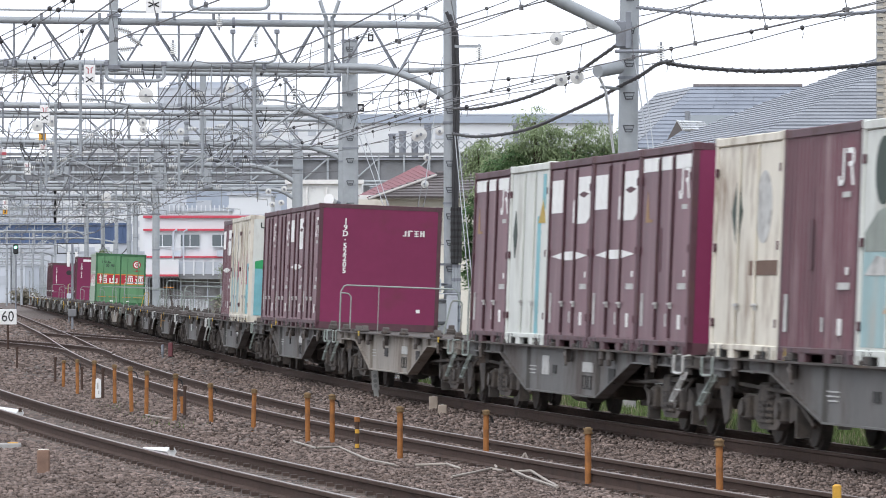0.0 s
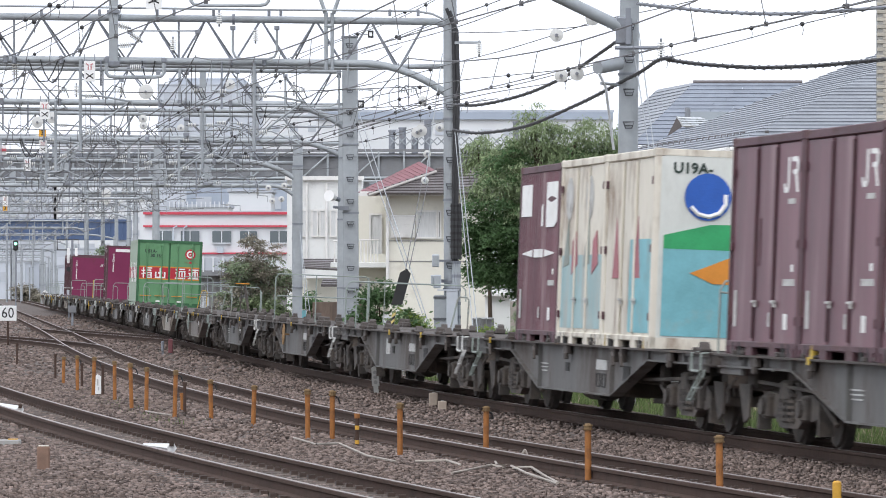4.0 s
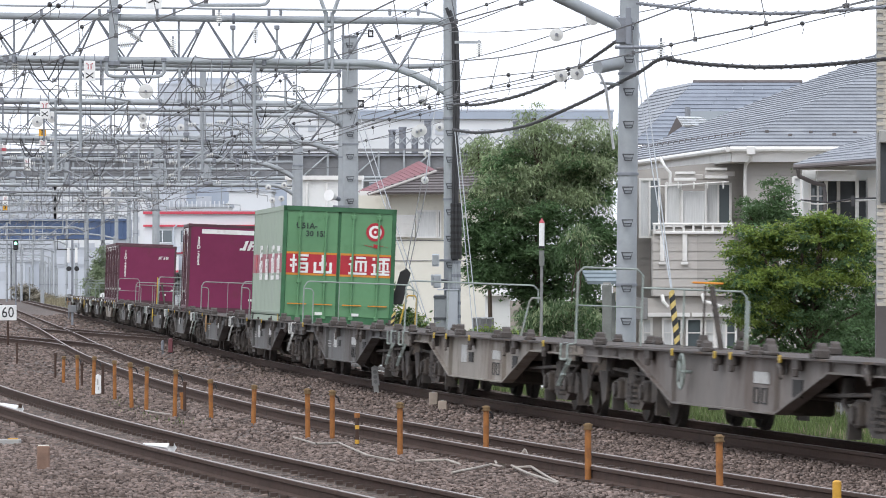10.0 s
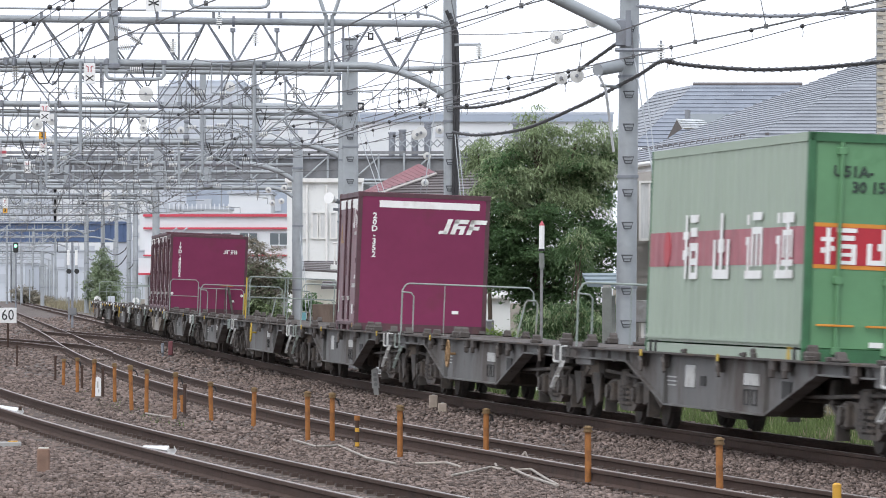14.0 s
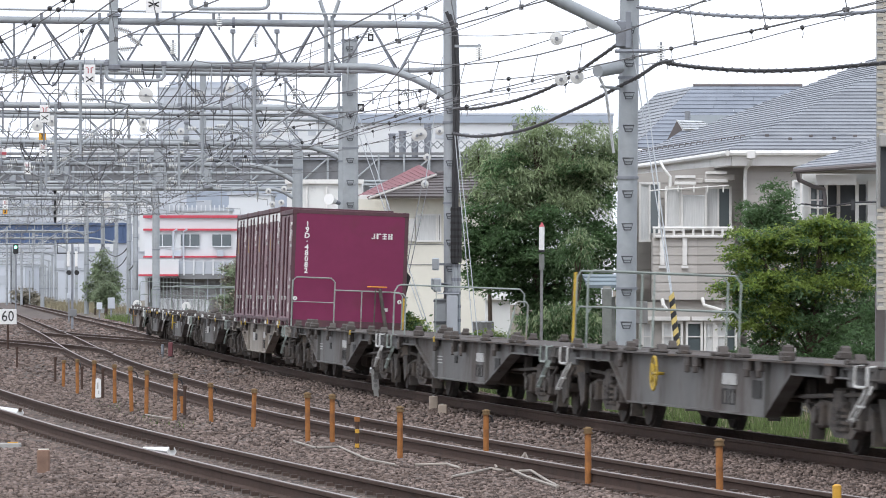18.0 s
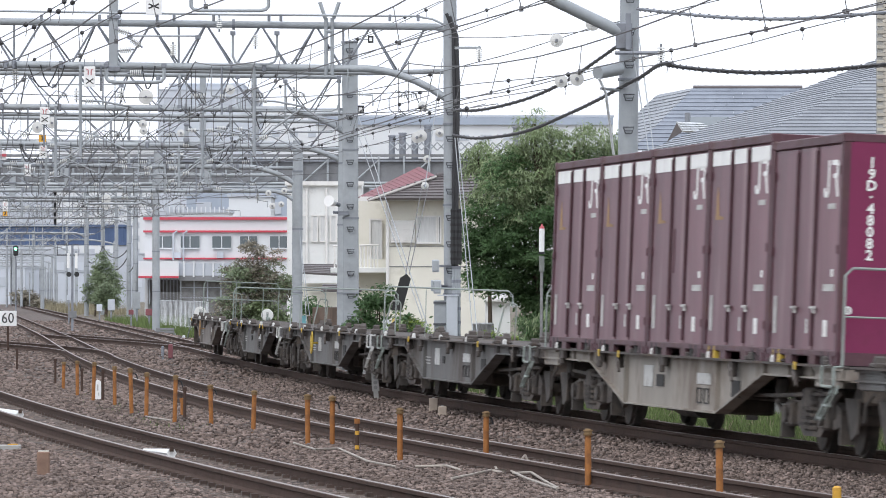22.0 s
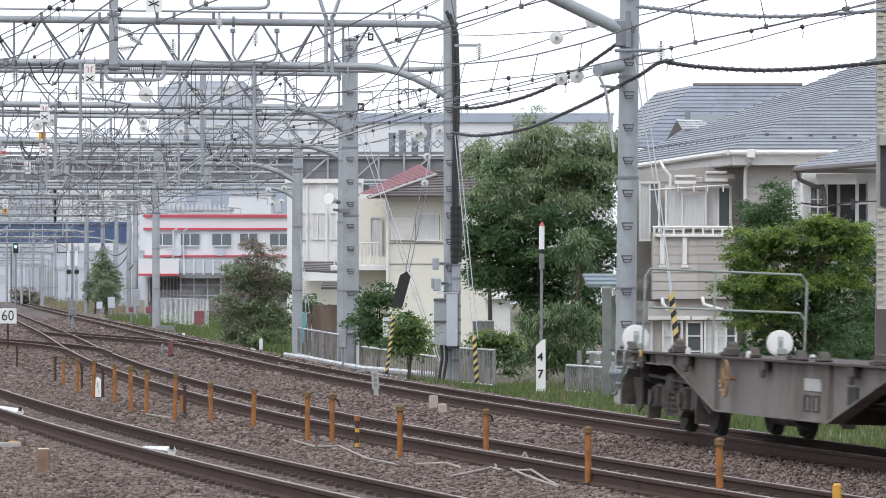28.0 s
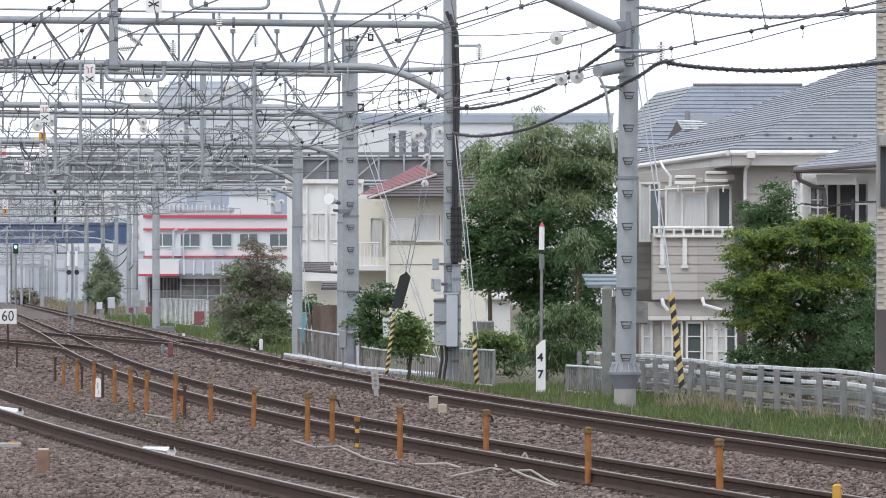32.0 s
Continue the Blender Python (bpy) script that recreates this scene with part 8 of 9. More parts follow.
for k in range(9):
    part("slat", Shape().box((-1.47, 201.87, 3.6 + 0.09 * k), (0.86, 0.03, 0.05)), MAT["trim_white"], sc)
for z in (3.443, 2.7):
    part("string_course", Shape().box(((-1.981 + 1.816) / 2, CY - 0.01, z), (1.816 - -1.981, 0.03, 0.03)), MAT["fence_grey"], ch)
part("down_pipe", Shape().rod((-2.021, 201.8, 5.09), (-2.021, 201.8, 1.627), 0.06, 8), MAT["trim_white"], ch)
bl = part("balcony", Shape().box((-3.085, 203.6, 2.562), (2.084, 1.6, 0.2), ch=0.02), MAT["white_wall"], ch)
for k in range(14):
    x = -3.982 + (-2.406 - -3.982) * k / 13
    part("baluster", Shape().rod((x, 203, 2.496), (x, 203, 3.45), 0.03, 6), MAT["trim_white"], bl)
part("hand_rail", Shape().rod((-4.024, 203, 3.45), (-2.364, 203, 3.492), 0.04, 6), MAT["trim_white"], bl)
part("wall", Shape().box((-2.501, 204.4, 2.041), (1.251, 0.2, 1.876)), MAT["cream_wall"], ch)
sd = thing("shed", "weathered wooden shed with a low tiled roof", "shed")
for k in range(8):
    x = -3.726 + 0.17 * k
    part("plank", Shape().box((x, 172 + 0.01 * (k % 2), 0.4), (0.16, 0.03, 1.8)), MAT["wood"], sd)
roof_plane(sd, (-3.785, 171.5, 1.803), (-2.523, 171.5, 1.803), (-2.722, 173, 2.015), (-3.747, 173, 2.015), 3, "slate_brown")
part("body", Shape().box((-3.271, 174, 0.4), (1.6, 3, 1.8)), MAT["wood"], sd)
fl = thing("garden_fence", "brown slatted garden fence with a turquoise panel", "fence")
for k in range(9):
    part("slat", Shape().box((-4.244 + 0.14 * k, 176, 0.399), (0.1, 0.03, 1.25)), MAT["wood"], fl)
part("panel", Shape().box((-4.398, 175, 0.586), (0.12, 0.05, 0.9)), MAT["sky_blue"], fl)
ws = thing("storage_box", "white metal storage box half hidden by leaves", "box")
part("body", Shape().box((1.487, 150.5, 0.769), (0.674, 1.2, 1.87), ch=0.02), MAT["white_wall"], ws)
part("lid", Shape().box((1.487, 150.4, 1.566), (0.736, 1.4, 0.06)), MAT["trim_white"], ws)
br = thing("small_roof", "small blue-grey sheet roof among the leaves", "roof")
roof_plane(br, (3.348, 128, 1.872), (4.067, 128, 1.872), (4.115, 129.5, 2.164), (3.255, 129.5, 2.164), 3, "sheet_teal")
part("post", Shape().box((3.967, 129, 0.6), (0.1, 0.1, 2.1)), MAT["post_stone"], br)

# white building with narrow windows
wb = thing("white_building", "plain white two-storey building with narrow windows", "building")
part("wall", Shape().box(((-7.388 + -3.855) / 2, 265, (6.854 + ZB) / 2), (-3.855 - -7.388, 6, 6.854 - ZB)), MAT["white_wall"], wb)
part("parapet", Shape().box(((-7.388 + -3.855) / 2, 262, 6.881), (-3.855 - -7.388 + 0.2, 0.4, 0.2)), MAT["trim_white"], wb)
for x in [-6.609, -6.074, -5.7, -5.191]:
    window(wb, x - 0.16, x + 0.16, 4.096, 5.4, 261.95, 1, True)
for x in [-6.449, -5.512]:
    part("down_pipe", Shape().rod((x, 261.9, 6.638), (x, 261.9, 2.624), 0.06, 6), MAT["trim_white"], wb)
lw = thing("house", "low house with a dark tiled roof among the bushes", "house", group="houses by the line")
part("wall", Shape().box((-4.701, 217, 0.8), (2.4, 3, 2.6)), MAT["cream_wall"], lw)
roof_plane(lw, (-5.554, 214, 2.486), (-4.023, 214, 2.399), (-4.19, 217, 2.85), (-5.521, 217, 2.85), 6, "slate_brown")


# ---- trees and shrubs ----
def crown(n, blobs, size, seed, flat=0.55, droop=0.0, slim=0.45, rise=0.0):
    """Leaves gathered in flat sprays that fill several lobes and break their outline."""
    r = np.random.default_rng(seed)
    w = np.array([b[3] * b[4] * b[5] for b in blobs]) ** 0.75
    m = max(30, n // 26)
    pick = r.choice(len(blobs), m, p=w / w.sum())
    B = np.array(blobs)[pick]
    d = r.normal(size=(m, 3))
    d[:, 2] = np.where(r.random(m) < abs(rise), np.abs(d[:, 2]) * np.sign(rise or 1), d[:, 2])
    d /= np.linalg.norm(d, axis=1)[:, None]
    rad = r.uniform(0.12, 1.12, m) ** 0.55
    sc = B[:, :3] + d * B[:, 3:6] * rad[:, None]
    sr = size * r.uniform(1.0, 2.6, m)
    tilt = d * r.uniform(0.1, 0.7, m)[:, None] + r.normal(size=(m, 3)) * 0.25 + np.array([0, 0, 0.9])
    tilt /= np.linalg.norm(tilt, axis=1)[:, None]
    cid = r.integers(0, m, n)
    e = r.normal(size=(n, 3)) * 0.62
    e -= tilt[cid] * np.sum(e * tilt[cid], 1)[:, None] * 0.72
    c = sc[cid] + e * sr[cid][:, None]
    c[:, 2] -= droop * np.abs(e[:, 0]) * sr[cid] * 1.4
    up = tilt[cid] + r.normal(size=(n, 3)) * flat * 0.6
    up /= np.linalg.norm(up, axis=1)[:, None]
    ax = e + r.normal(size=(n, 3)) * 0.5
    ax[:, 2] -= 0.25 + droop * 2.5
    ax -= up * np.sum(ax * up, 1)[:, None] * (1 - droop)
    ax /= np.linalg.norm(ax, axis=1)[:, None]
    sd = np.cross(up, ax)
    sd /= np.linalg.norm(sd, axis=1)[:, None] + 1e-9
    L = size * r.uniform(0.55, 1.3, n)[:, None]
    v = np.stack([c - ax * L * 0.5, c + sd * L * slim * 0.5, c + ax * L * 0.5, c - sd * L * slim * 0.5], 1)
    return v.reshape(-1, 3), np.arange(4 * n).reshape(-1, 4)


def bulk_mesh(name, v, f, mat):
    ob = bulk(name, v, f, mat, "", "")
    del ob["kind"]
    return ob


def tree(name, label, base, blobs, sets, trunk_r=0.1, limbs=6, seed=0, category="tree"):
    """Trunk, limbs that reach into the lobes, and leaves of one or more kinds."""
    r = random.Random(seed)
    t = thing(name, label, category, Matrix.Translation(base), group="trees and shrubs")
    B = Vector(base)
    sh = Shape()
    top = Vector(max(blobs, key=lambda b: b[2])[:3]) - B
    mid = Vector((top.x * 0.4 + 0.08, top.y * 0.4, top.z * 0.5))
    sh.rod((0, 0, -0.1), mid, trunk_r, 9, trunk_r * 0.65).rod(mid, top, trunk_r * 0.65, 8, trunk_r * 0.2)
    part("trunk", sh, MAT["bark"], t)
    for k, b in enumerate(blobs[:limbs + 3]):
        e = Vector(b[:3]) - B
        s = mid * r.uniform(0.4, 1.0)
        m = s.lerp(e, 0.5) + Vector((r.uniform(-0.1, 0.1), 0, 0.1))
        part("limb", Shape().pipe([s, m, e], trunk_r * 0.3, 6), MAT["bark"], t)
    for k, (mat, n, size, idx, fl, dr, sl) in enumerate(sets):
        bs = [blobs[i] for i in idx] if idx else blobs
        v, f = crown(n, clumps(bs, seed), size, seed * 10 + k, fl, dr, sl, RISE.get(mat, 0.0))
        v = v - np.array(base)
        ob = bulk_mesh("crown" if k == 0 else "foliage", v, f, MAT[mat])
        ob.parent = t
    return t


# bright leaves lean upward, dark ones downward: crown light and shade by leaf colour
RISE = {"leaf_bright_lit": 0.9, "leaf_long": 0.5, "leaf": 0.4, "leaf_dark_shade": -0.6, "leaf_brown_haze": 0.5}


def clumps(blobs, seed):
    """Smaller flattened lobes set on the skin of the large ones, so that the crown has layers and gaps."""
    r, out = random.Random(seed), []
    for b in blobs:
        n = 9 + int(6 * b[3])
        for k in range(n):
            z, a = r.uniform(-0.95, 1.0), r.uniform(0, 6.28)
            q, rr = math.sqrt(1 - z * z), r.uniform(0.62, 1.0)
            s = r.uniform(0.26, 0.5)
            out.append((b[0] + b[3] * q * math.cos(a) * rr, b[1] + b[4] * q * math.sin(a) * rr, b[2] + b[5] * z * rr, b[3] * s, b[4] * s, b[5] * s * 0.62))
        out.append((b[0], b[1], b[2], b[3] * 0.6, b[4] * 0.6, b[5] * 0.6))
    return out


def lobes(items, Y, dy=0.8):
    """Lobes from places across and up at a distance."""
    return [((a), Y + d, c, rx, rx * dy, rz) for a, c, rx, rz, d in items]


TB = lobes([(1.731, 4.133, 1.0, 0.8, 0), (2.875, 4.347, 1.3, 1.0, 0.4), (3.805, 4.705, 0.7, 0.9, 0.6), (1.259, 3.489, 0.75, 0.6, -0.4), (2.374, 3.06, 1.3, 0.9, -0.3), (3.662, 3.275, 0.8, 0.9, 0),
           (1.445, 2.416, 0.9, 0.6, 0), (3.09, 1.987, 1.1, 0.8, 0.3), (2.446, 5.392, 0.75, 0.75, 0.2), (3.376, 5.492, 0.75, 0.6, 0.2), (2.303, 6.064, 0.35, 0.4, 0.2),
           (4.019, 2.273, 0.6, 0.9, 0.3), (0.944, 2.988, 0.4, 0.4, -0.2), (2.55, 1.3, 0.75, 0.6, 0.4), (3.805, 0.986, 0.7, 0.8, 0.5), (1.659, 4.848, 0.6, 0.5, 0.2), (4.162, 5.392, 0.4, 0.6, 0.6), (1.058, 2.102, 0.5, 0.5, -0.3), (2.5, 1.0, 0.6, 0.5, 0.9), (1.23, 0.271, 0.6, 0.35, -0.6), (1.6, 2.05, 0.6, 0.32, -0.2), (2.1, 1.75, 0.5, 0.35, 0.2), (0.82, 2.4, 0.42, 0.4, 0), (0.78, 3.0, 0.4, 0.4, 0.1), (1.2, 2.0, 0.45, 0.26, 0)], 140)
tree("tree", "dense green broadleaf tree with pale willow-like upper branches", (2.518, 140.2, FOOT), TB,
     [("leaf", 54000, 0.10, [2, 3, 4, 5, 6, 7, 11, 12, 13, 14, 15, 17, 18, 19, 20, 21, 22, 23, 24], 0.7, 0.1, 0.5), ("leaf_dark_shade", 16000, 0.11, [0, 1, 2, 3, 4, 5, 6, 7, 11, 12, 13, 14, 20, 21, 22, 23, 24], 0.6, 0.1, 0.5), ("leaf_long", 34000, 0.15, [8, 9, 10, 2, 16, 15, 1, 0], 0.8, 0.35, 0.2)], 0.16, 8, 1)
TB = lobes([(3.08, 2.75, 0.3, 0.5, 0), (3.3, 3.0, 0.28, 0.25, 0), (3.3, 2.35, 0.25, 0.3, 0.1), (2.67, 1.05, 0.55, 0.4, 0), (3.267, 1.25, 0.5, 0.42, 0), (2.3, 1.1, 0.42, 0.4, 0), (2.15, 0.45, 0.5, 0.35, 0), (3.002, 0.385, 0.8, 0.4, 0)], 131)
tree("bamboo_shrub", "green bamboo grass with long narrow drooping leaves", (2.891, 131, FOOT), TB, [("leaf_long", 5200, 0.17, None, 0.8, 0.45, 0.12), ("leaf_dark_shade", 9000, 0.15, None, 0.8, 0.4, 0.18)], 0.05, 6, 2, "shrub")
TB = lobes([(1.103, 5.036, 0.6, 0.4, 1), (0.885, 5.442, 0.35, 0.25, 1), (1.393, 4.6, 0.5, 0.4, 1)], 142)
tree("tree", "thin willow-like tree with pale drooping leaves", (1.257, 143, FOOT), TB, [("leaf_long", 3600, 0.18, None, 0.7, 0.4, 0.18)], 0.07, 3, 3)
TB = lobes([(6.534, 2.606, 0.75, 0.42, 0), (7.408, 2.839, 0.95, 0.45, 0.2), (8.34, 2.781, 0.65, 0.45, 0.2), (6.36, 1.732, 0.72, 0.38, -0.3), (7.175, 1.907, 0.95, 0.42, -0.1), (8.107, 1.965, 0.8, 0.5, 0.2), (6.593, 1.208, 0.75, 0.4, -0.2), (7.757, 1.15, 1.0, 0.5, 0),
           (6.534, 0.661, 0.6, 0.32, 0), (7.524, 0.568, 0.95, 0.36, 0), (8.631, 1.267, 0.45, 0.7, 0.4), (7.816, 3.107, 0.5, 0.22, 0.2), (7.117, 2.315, 1.2, 0.8, 0.9), (7.874, 1.499, 1.1, 0.9, 0.9), (6.593, 1.499, 0.7, 0.8, 0.8)], 114)
tree("garden_tree", "clipped garden tree with bright green layered foliage", (7.408, 114.2, FOOT), TB, [("leaf_bright_lit", 34000, 0.085, [0, 1, 2, 3, 4, 6, 11, 5], 0.8, 0.05, 0.45), ("leaf", 22000, 0.09, None, 0.7, 0.1, 0.45), ("leaf_dark_shade", 9000, 0.10, None, 0.6, 0.1, 0.5)], 0.11, 9, 4)
TB = lobes([(9.099, 2.589, 0.5, 0.6, 0), (9.408, 1.724, 0.45, 0.8, 0), (8.852, 0.859, 0.8, 0.6, 0), (9.445, 0.735, 0.4, 0.6, 0)], 121)
tree("shrub", "dark green hedge shrub beside the house", (9.223, 121, FOOT), TB, [("leaf_dark_shade", 9000, 0.10, None, 0.7, 0.1, 0.5)], 0.06, 3, 11, "shrub")
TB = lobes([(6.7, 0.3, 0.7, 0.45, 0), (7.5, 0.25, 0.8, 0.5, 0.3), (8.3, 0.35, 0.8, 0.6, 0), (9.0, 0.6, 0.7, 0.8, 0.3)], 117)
tree("shrub", "dark green low hedge under a garden tree", (7.9, 117, FOOT), TB, [("leaf_dark_shade", 12000, 0.10, None, 0.7, 0.1, 0.5)], 0.05, 4, 12, "shrub")
TB = lobes([(6.98, 3.5, 0.45, 0.33, 0), (7.286, 3.52, 0.7, 0.38, 0), (7.544, 3.906, 0.55, 0.35, 0), (7.737, 3.366, 0.6, 0.28, 0)], 126)
tree("garden_tree", "dark green rounded conifer beside the house", (7.415, 126.2, FOOT), TB, [("leaf_dark_shade", 7000, 0.09, None, 0.9, 0.0, 0.4)], 0.09, 3, 5)
TB = lobes([(-6.891, 3.089, 0.85, 0.65, 0), (-7.415, 2.251, 0.9, 0.6, 0), (-6.367, 2.042, 0.9, 0.7, 0), (-7.624, 0.89, 0.85, 0.75, -0.5), (-6.577, 0.785, 1.1, 0.8, 0), (-7.1, 0.052, 1.1, 0.5, -0.5), (-5.948, 0.471, 0.6, 0.7, 0), (-7.624, -0.053, 0.6, 0.4, -0.6), (-6.158, -0.095, 0.8, 0.4, -0.5)], 205)
tree("shrub", "tall shrub, brownish above and green below, beside the line", (-6.891, 205, FOOT), TB, [("leaf_brown_haze", 11000, 0.11, [0, 1, 2, 3], 0.8, 0.1, 0.45), ("leaf_haze", 15000, 0.11, [1, 2, 3, 4, 7], 0.7, 0.1, 0.45), ("leaf_long", 14000, 0.12, [4, 5, 6, 7, 8], 0.8, 0.15, 0.4)], 0.12, 6, 6, "shrub")
TB = lobes([(-1.747, 1.536, 0.5, 0.4, 0), (-1.9, 0.846, 0.5, 0.5, 0), (-1.441, 0.616, 0.45, 0.4, 0)], 150)
tree("shrub", "dark green shrub against a house", (-1.778, 150, FOOT), TB, [("leaf_dark_shade", 3000, 0.13, None, 0.7, 0.1, 0.5), ("leaf", 1800, 0.12, None, 0.7, 0.1, 0.5)], 0.05, 3, 7, "shrub")
TB = lobes([(-0.798, 0.946, 0.48, 0.4, 0), (-0.927, 0.559, 0.4, 0.35, 0), (-0.631, 0.624, 0.35, 0.35, 0)], 126)
tree("shrub", "light green leafy shrub by the fence", (-0.824, 126, FOOT), TB, [("leaf_bright_lit", 2200, 0.10, [0, 2], 0.8, 0.1, 0.5), ("leaf_long", 900, 0.13, None, 0.8, 0.3, 0.35), ("leaf", 2000, 0.11, None, 0.7, 0.1, 0.5)], 0.05, 3, 8, "shrub")
TB = lobes([(1.0, 0.66, 0.36, 0.28, 0), (1.38, 0.6, 0.38, 0.3, 0), (0.85, 0.25, 0.35, 0.3, 0), (1.5, 0.1, 0.42, 0.35, 0)], 129)
tree("shrub", "low light green shrub behind a small gate", (1.2, 129, FOOT), TB, [("leaf_bright_lit", 1600, 0.09, [0, 1], 0.8, 0.1, 0.5), ("leaf_long", 1200, 0.14, None, 0.8, 0.3, 0.3), ("leaf", 1600, 0.10, None, 0.7, 0.1, 0.5)], 0.03, 2, 9, "shrub")
TB = lobes([(-4.64, 1.155, 0.6, 0.4, 0), (-4.154, 0.67, 0.5, 0.5, 0)], 190)
tree("shrub", "green shrub behind a fence", (-4.445, 190, FOOT), TB, [("leaf", 2500, 0.14, None, 0.7, 0.1, 0.5)], 0.05, 2, 10, "shrub")
# distant trees take the haze-lightened leaf colours
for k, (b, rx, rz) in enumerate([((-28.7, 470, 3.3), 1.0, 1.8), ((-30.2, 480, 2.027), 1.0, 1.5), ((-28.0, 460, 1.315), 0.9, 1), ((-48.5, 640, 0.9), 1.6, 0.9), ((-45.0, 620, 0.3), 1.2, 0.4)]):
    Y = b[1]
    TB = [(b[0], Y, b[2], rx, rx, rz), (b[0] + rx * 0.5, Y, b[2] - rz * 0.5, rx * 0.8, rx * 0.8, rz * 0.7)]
    tree("tree", "distant grey-green lineside tree", (b[0], Y, FOOT), TB, [("leaf_haze" if k < 3 else "leaf_brown_haze", 4200 if k < 3 else 7000, 0.22, None, 0.7, 0.1, 0.5)], 0.1, 2, 20 + k)


# ---- grass beside the running line ----
def blades(n, s0, s1, o0, o1, h, seed, clump=0.0):
    r = np.random.default_rng(seed)
    s, o = r.uniform(s0, s1, n), r.uniform(o0, o1, n)
    x, y, th = np.interp(s, LS, LX), np.interp(s, LS, LY), np.interp(s, LS, LTH)
    k = np.array([0.5 + 0.5 * noise.noise((a * 0.35, b * 0.9, seed)) for a, b in zip(s, o)])
    keep = k > clump
    x, y, th, o, k = x[keep], y[keep], th[keep], o[keep], k[keep]
    n = len(x)
    p = np.stack([x + o * np.cos(th), y + o * np.sin(th), np.interp(o, [2.0, 3.1, 8], [-0.3, -0.5, -0.5])], 1)
    hh = h * (0.35 + 0.9 * k) * r.uniform(0.5, 1.3, n)
    a = r.uniform(0, 6.28, n)
    w = 0.012 + 0.012 * r.random(n)
    lean = r.normal(size=(n, 2)) * 0.3 * hh[:, None]
    v = np.stack([p + np.stack([np.cos(a) * w, np.sin(a) * w, 0 * a], 1), p - np.stack([np.cos(a) * w, np.sin(a) * w, 0 * a], 1),
                  p + np.stack([lean[:, 0], lean[:, 1], hh], 1)], 1)
    return v.reshape(-1, 3), np.arange(3 * n).reshape(-1, 3)


bulk("grass", *blades(60000, -48, 14, 2.3, 6.6, 0.25, 1, 0.25), MAT["grass"], "tall green grass beside the line", "grass")
bulk("grass", *blades(5000, -48, 14, 2.3, 6.4, 0.26, 2, 0.45), MAT["dry_grass"], "dry straw-coloured weeds beside the line", "grass")
bulk("grass", *blades(4000, -26, 16, 4.8, 6.2, 0.42, 5, 0.55), MAT["dry_grass"], "dry straw-coloured weeds along the fence", "grass")
bulk("grass", *blades(18000, -330, -105, 3.0, 10.0, 0.6, 3, 0.25), MAT["grass"], "green verge beside the far line", "grass")
bulk("grass", *blades(5000, -640, -420, 1.5, 9.0, 1.1, 8, 0.3), MAT["dry_grass"], "dry straw-coloured weeds beside the far line", "grass")
bulk("weeds", *blades(900, -32, 0, -6.4, -5.4, 0.14, 6, 0.4), MAT["grass"], "small green weeds among the marker posts", "weeds")

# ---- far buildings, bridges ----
# pale, grey, blue and bridge tones lifted: distance haze put into base colour
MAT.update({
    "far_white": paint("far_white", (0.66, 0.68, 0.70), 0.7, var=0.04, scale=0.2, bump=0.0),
    "haze_pale": paint("haze_pale", (0.52, 0.555, 0.61), 0.7, var=0.05, scale=0.2, bump=0.0),
    "haze_grey": paint("haze_grey", (0.46, 0.49, 0.54), 0.7, var=0.06, scale=0.2, bump=0.0),
    "haze_blue": paint("haze_blue", (0.35, 0.40, 0.48), 0.7, var=0.06, scale=0.2, bump=0.0),
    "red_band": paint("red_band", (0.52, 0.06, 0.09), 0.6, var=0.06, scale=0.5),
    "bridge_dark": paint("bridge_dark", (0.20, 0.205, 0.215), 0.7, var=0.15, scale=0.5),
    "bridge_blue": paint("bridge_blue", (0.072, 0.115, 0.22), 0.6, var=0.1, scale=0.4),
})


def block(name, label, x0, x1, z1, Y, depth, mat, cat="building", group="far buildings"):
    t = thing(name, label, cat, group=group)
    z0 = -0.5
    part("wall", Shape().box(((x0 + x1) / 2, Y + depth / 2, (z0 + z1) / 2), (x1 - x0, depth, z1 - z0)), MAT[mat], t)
    part("roof", Shape().box(((x0 + x1) / 2, Y + depth / 2, z1 + 0.1), (x1 - x0 + 0.3, depth + 0.3, 0.25)), MAT["haze_grey"], t)
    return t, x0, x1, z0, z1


def far_windows(t, xs, zs, w, h, Y, mat="dark_room"):
    me = Shape().box((0, 0, 0), (w, 0.12, h)).mesh("window", MAT[mat])
    for x in xs:
        for z in zs:
            part("window", me, None, t, m=Matrix.Translation((x, Y - 0.05, z)))


# red and white building
Y = 430
t, x0, x1, z0, z1 = block("depot_building", "white two-storey building with red bands and dark windows", -23.197, -11.95, 7.326, 430, 12, "far_white")
for z, h in [(7.37, 0.198), (6.36, 0.154), (4.251, 0.132)]:
    part("red_band", Shape().box(((x0 + x1) / 2, Y - 0.1, z), (x1 - x0 + 0.2, 0.3, h)), MAT["red_band"], t, "red painted band")
for a, b in [(-22.538, -21.088), (-20.385, -18.935), (-17.925, -16.475), (-15.772, -14.454), (-13.444, -12.038)]:
    w = part("window", Shape().box(((a + b) / 2, Y - 0.08, 5.525), (b - a, 0.2, 0.923)), MAT["glass"], t)
    part("mullion", Shape().box(((a + b) / 2, Y - 0.2, 5.525), (0.06, 0.06, 0.923)), MAT["far_white"], w)
    part("sill", Shape().box(((a + b) / 2, Y - 0.2, 5.042), (b - a, 0.15, 0.08)), MAT["far_white"], w)
part("lower_wing", Shape().box((-21.835, Y - 3, 3.373), (3.075, 5, 1.318)), MAT["far_white"], t)
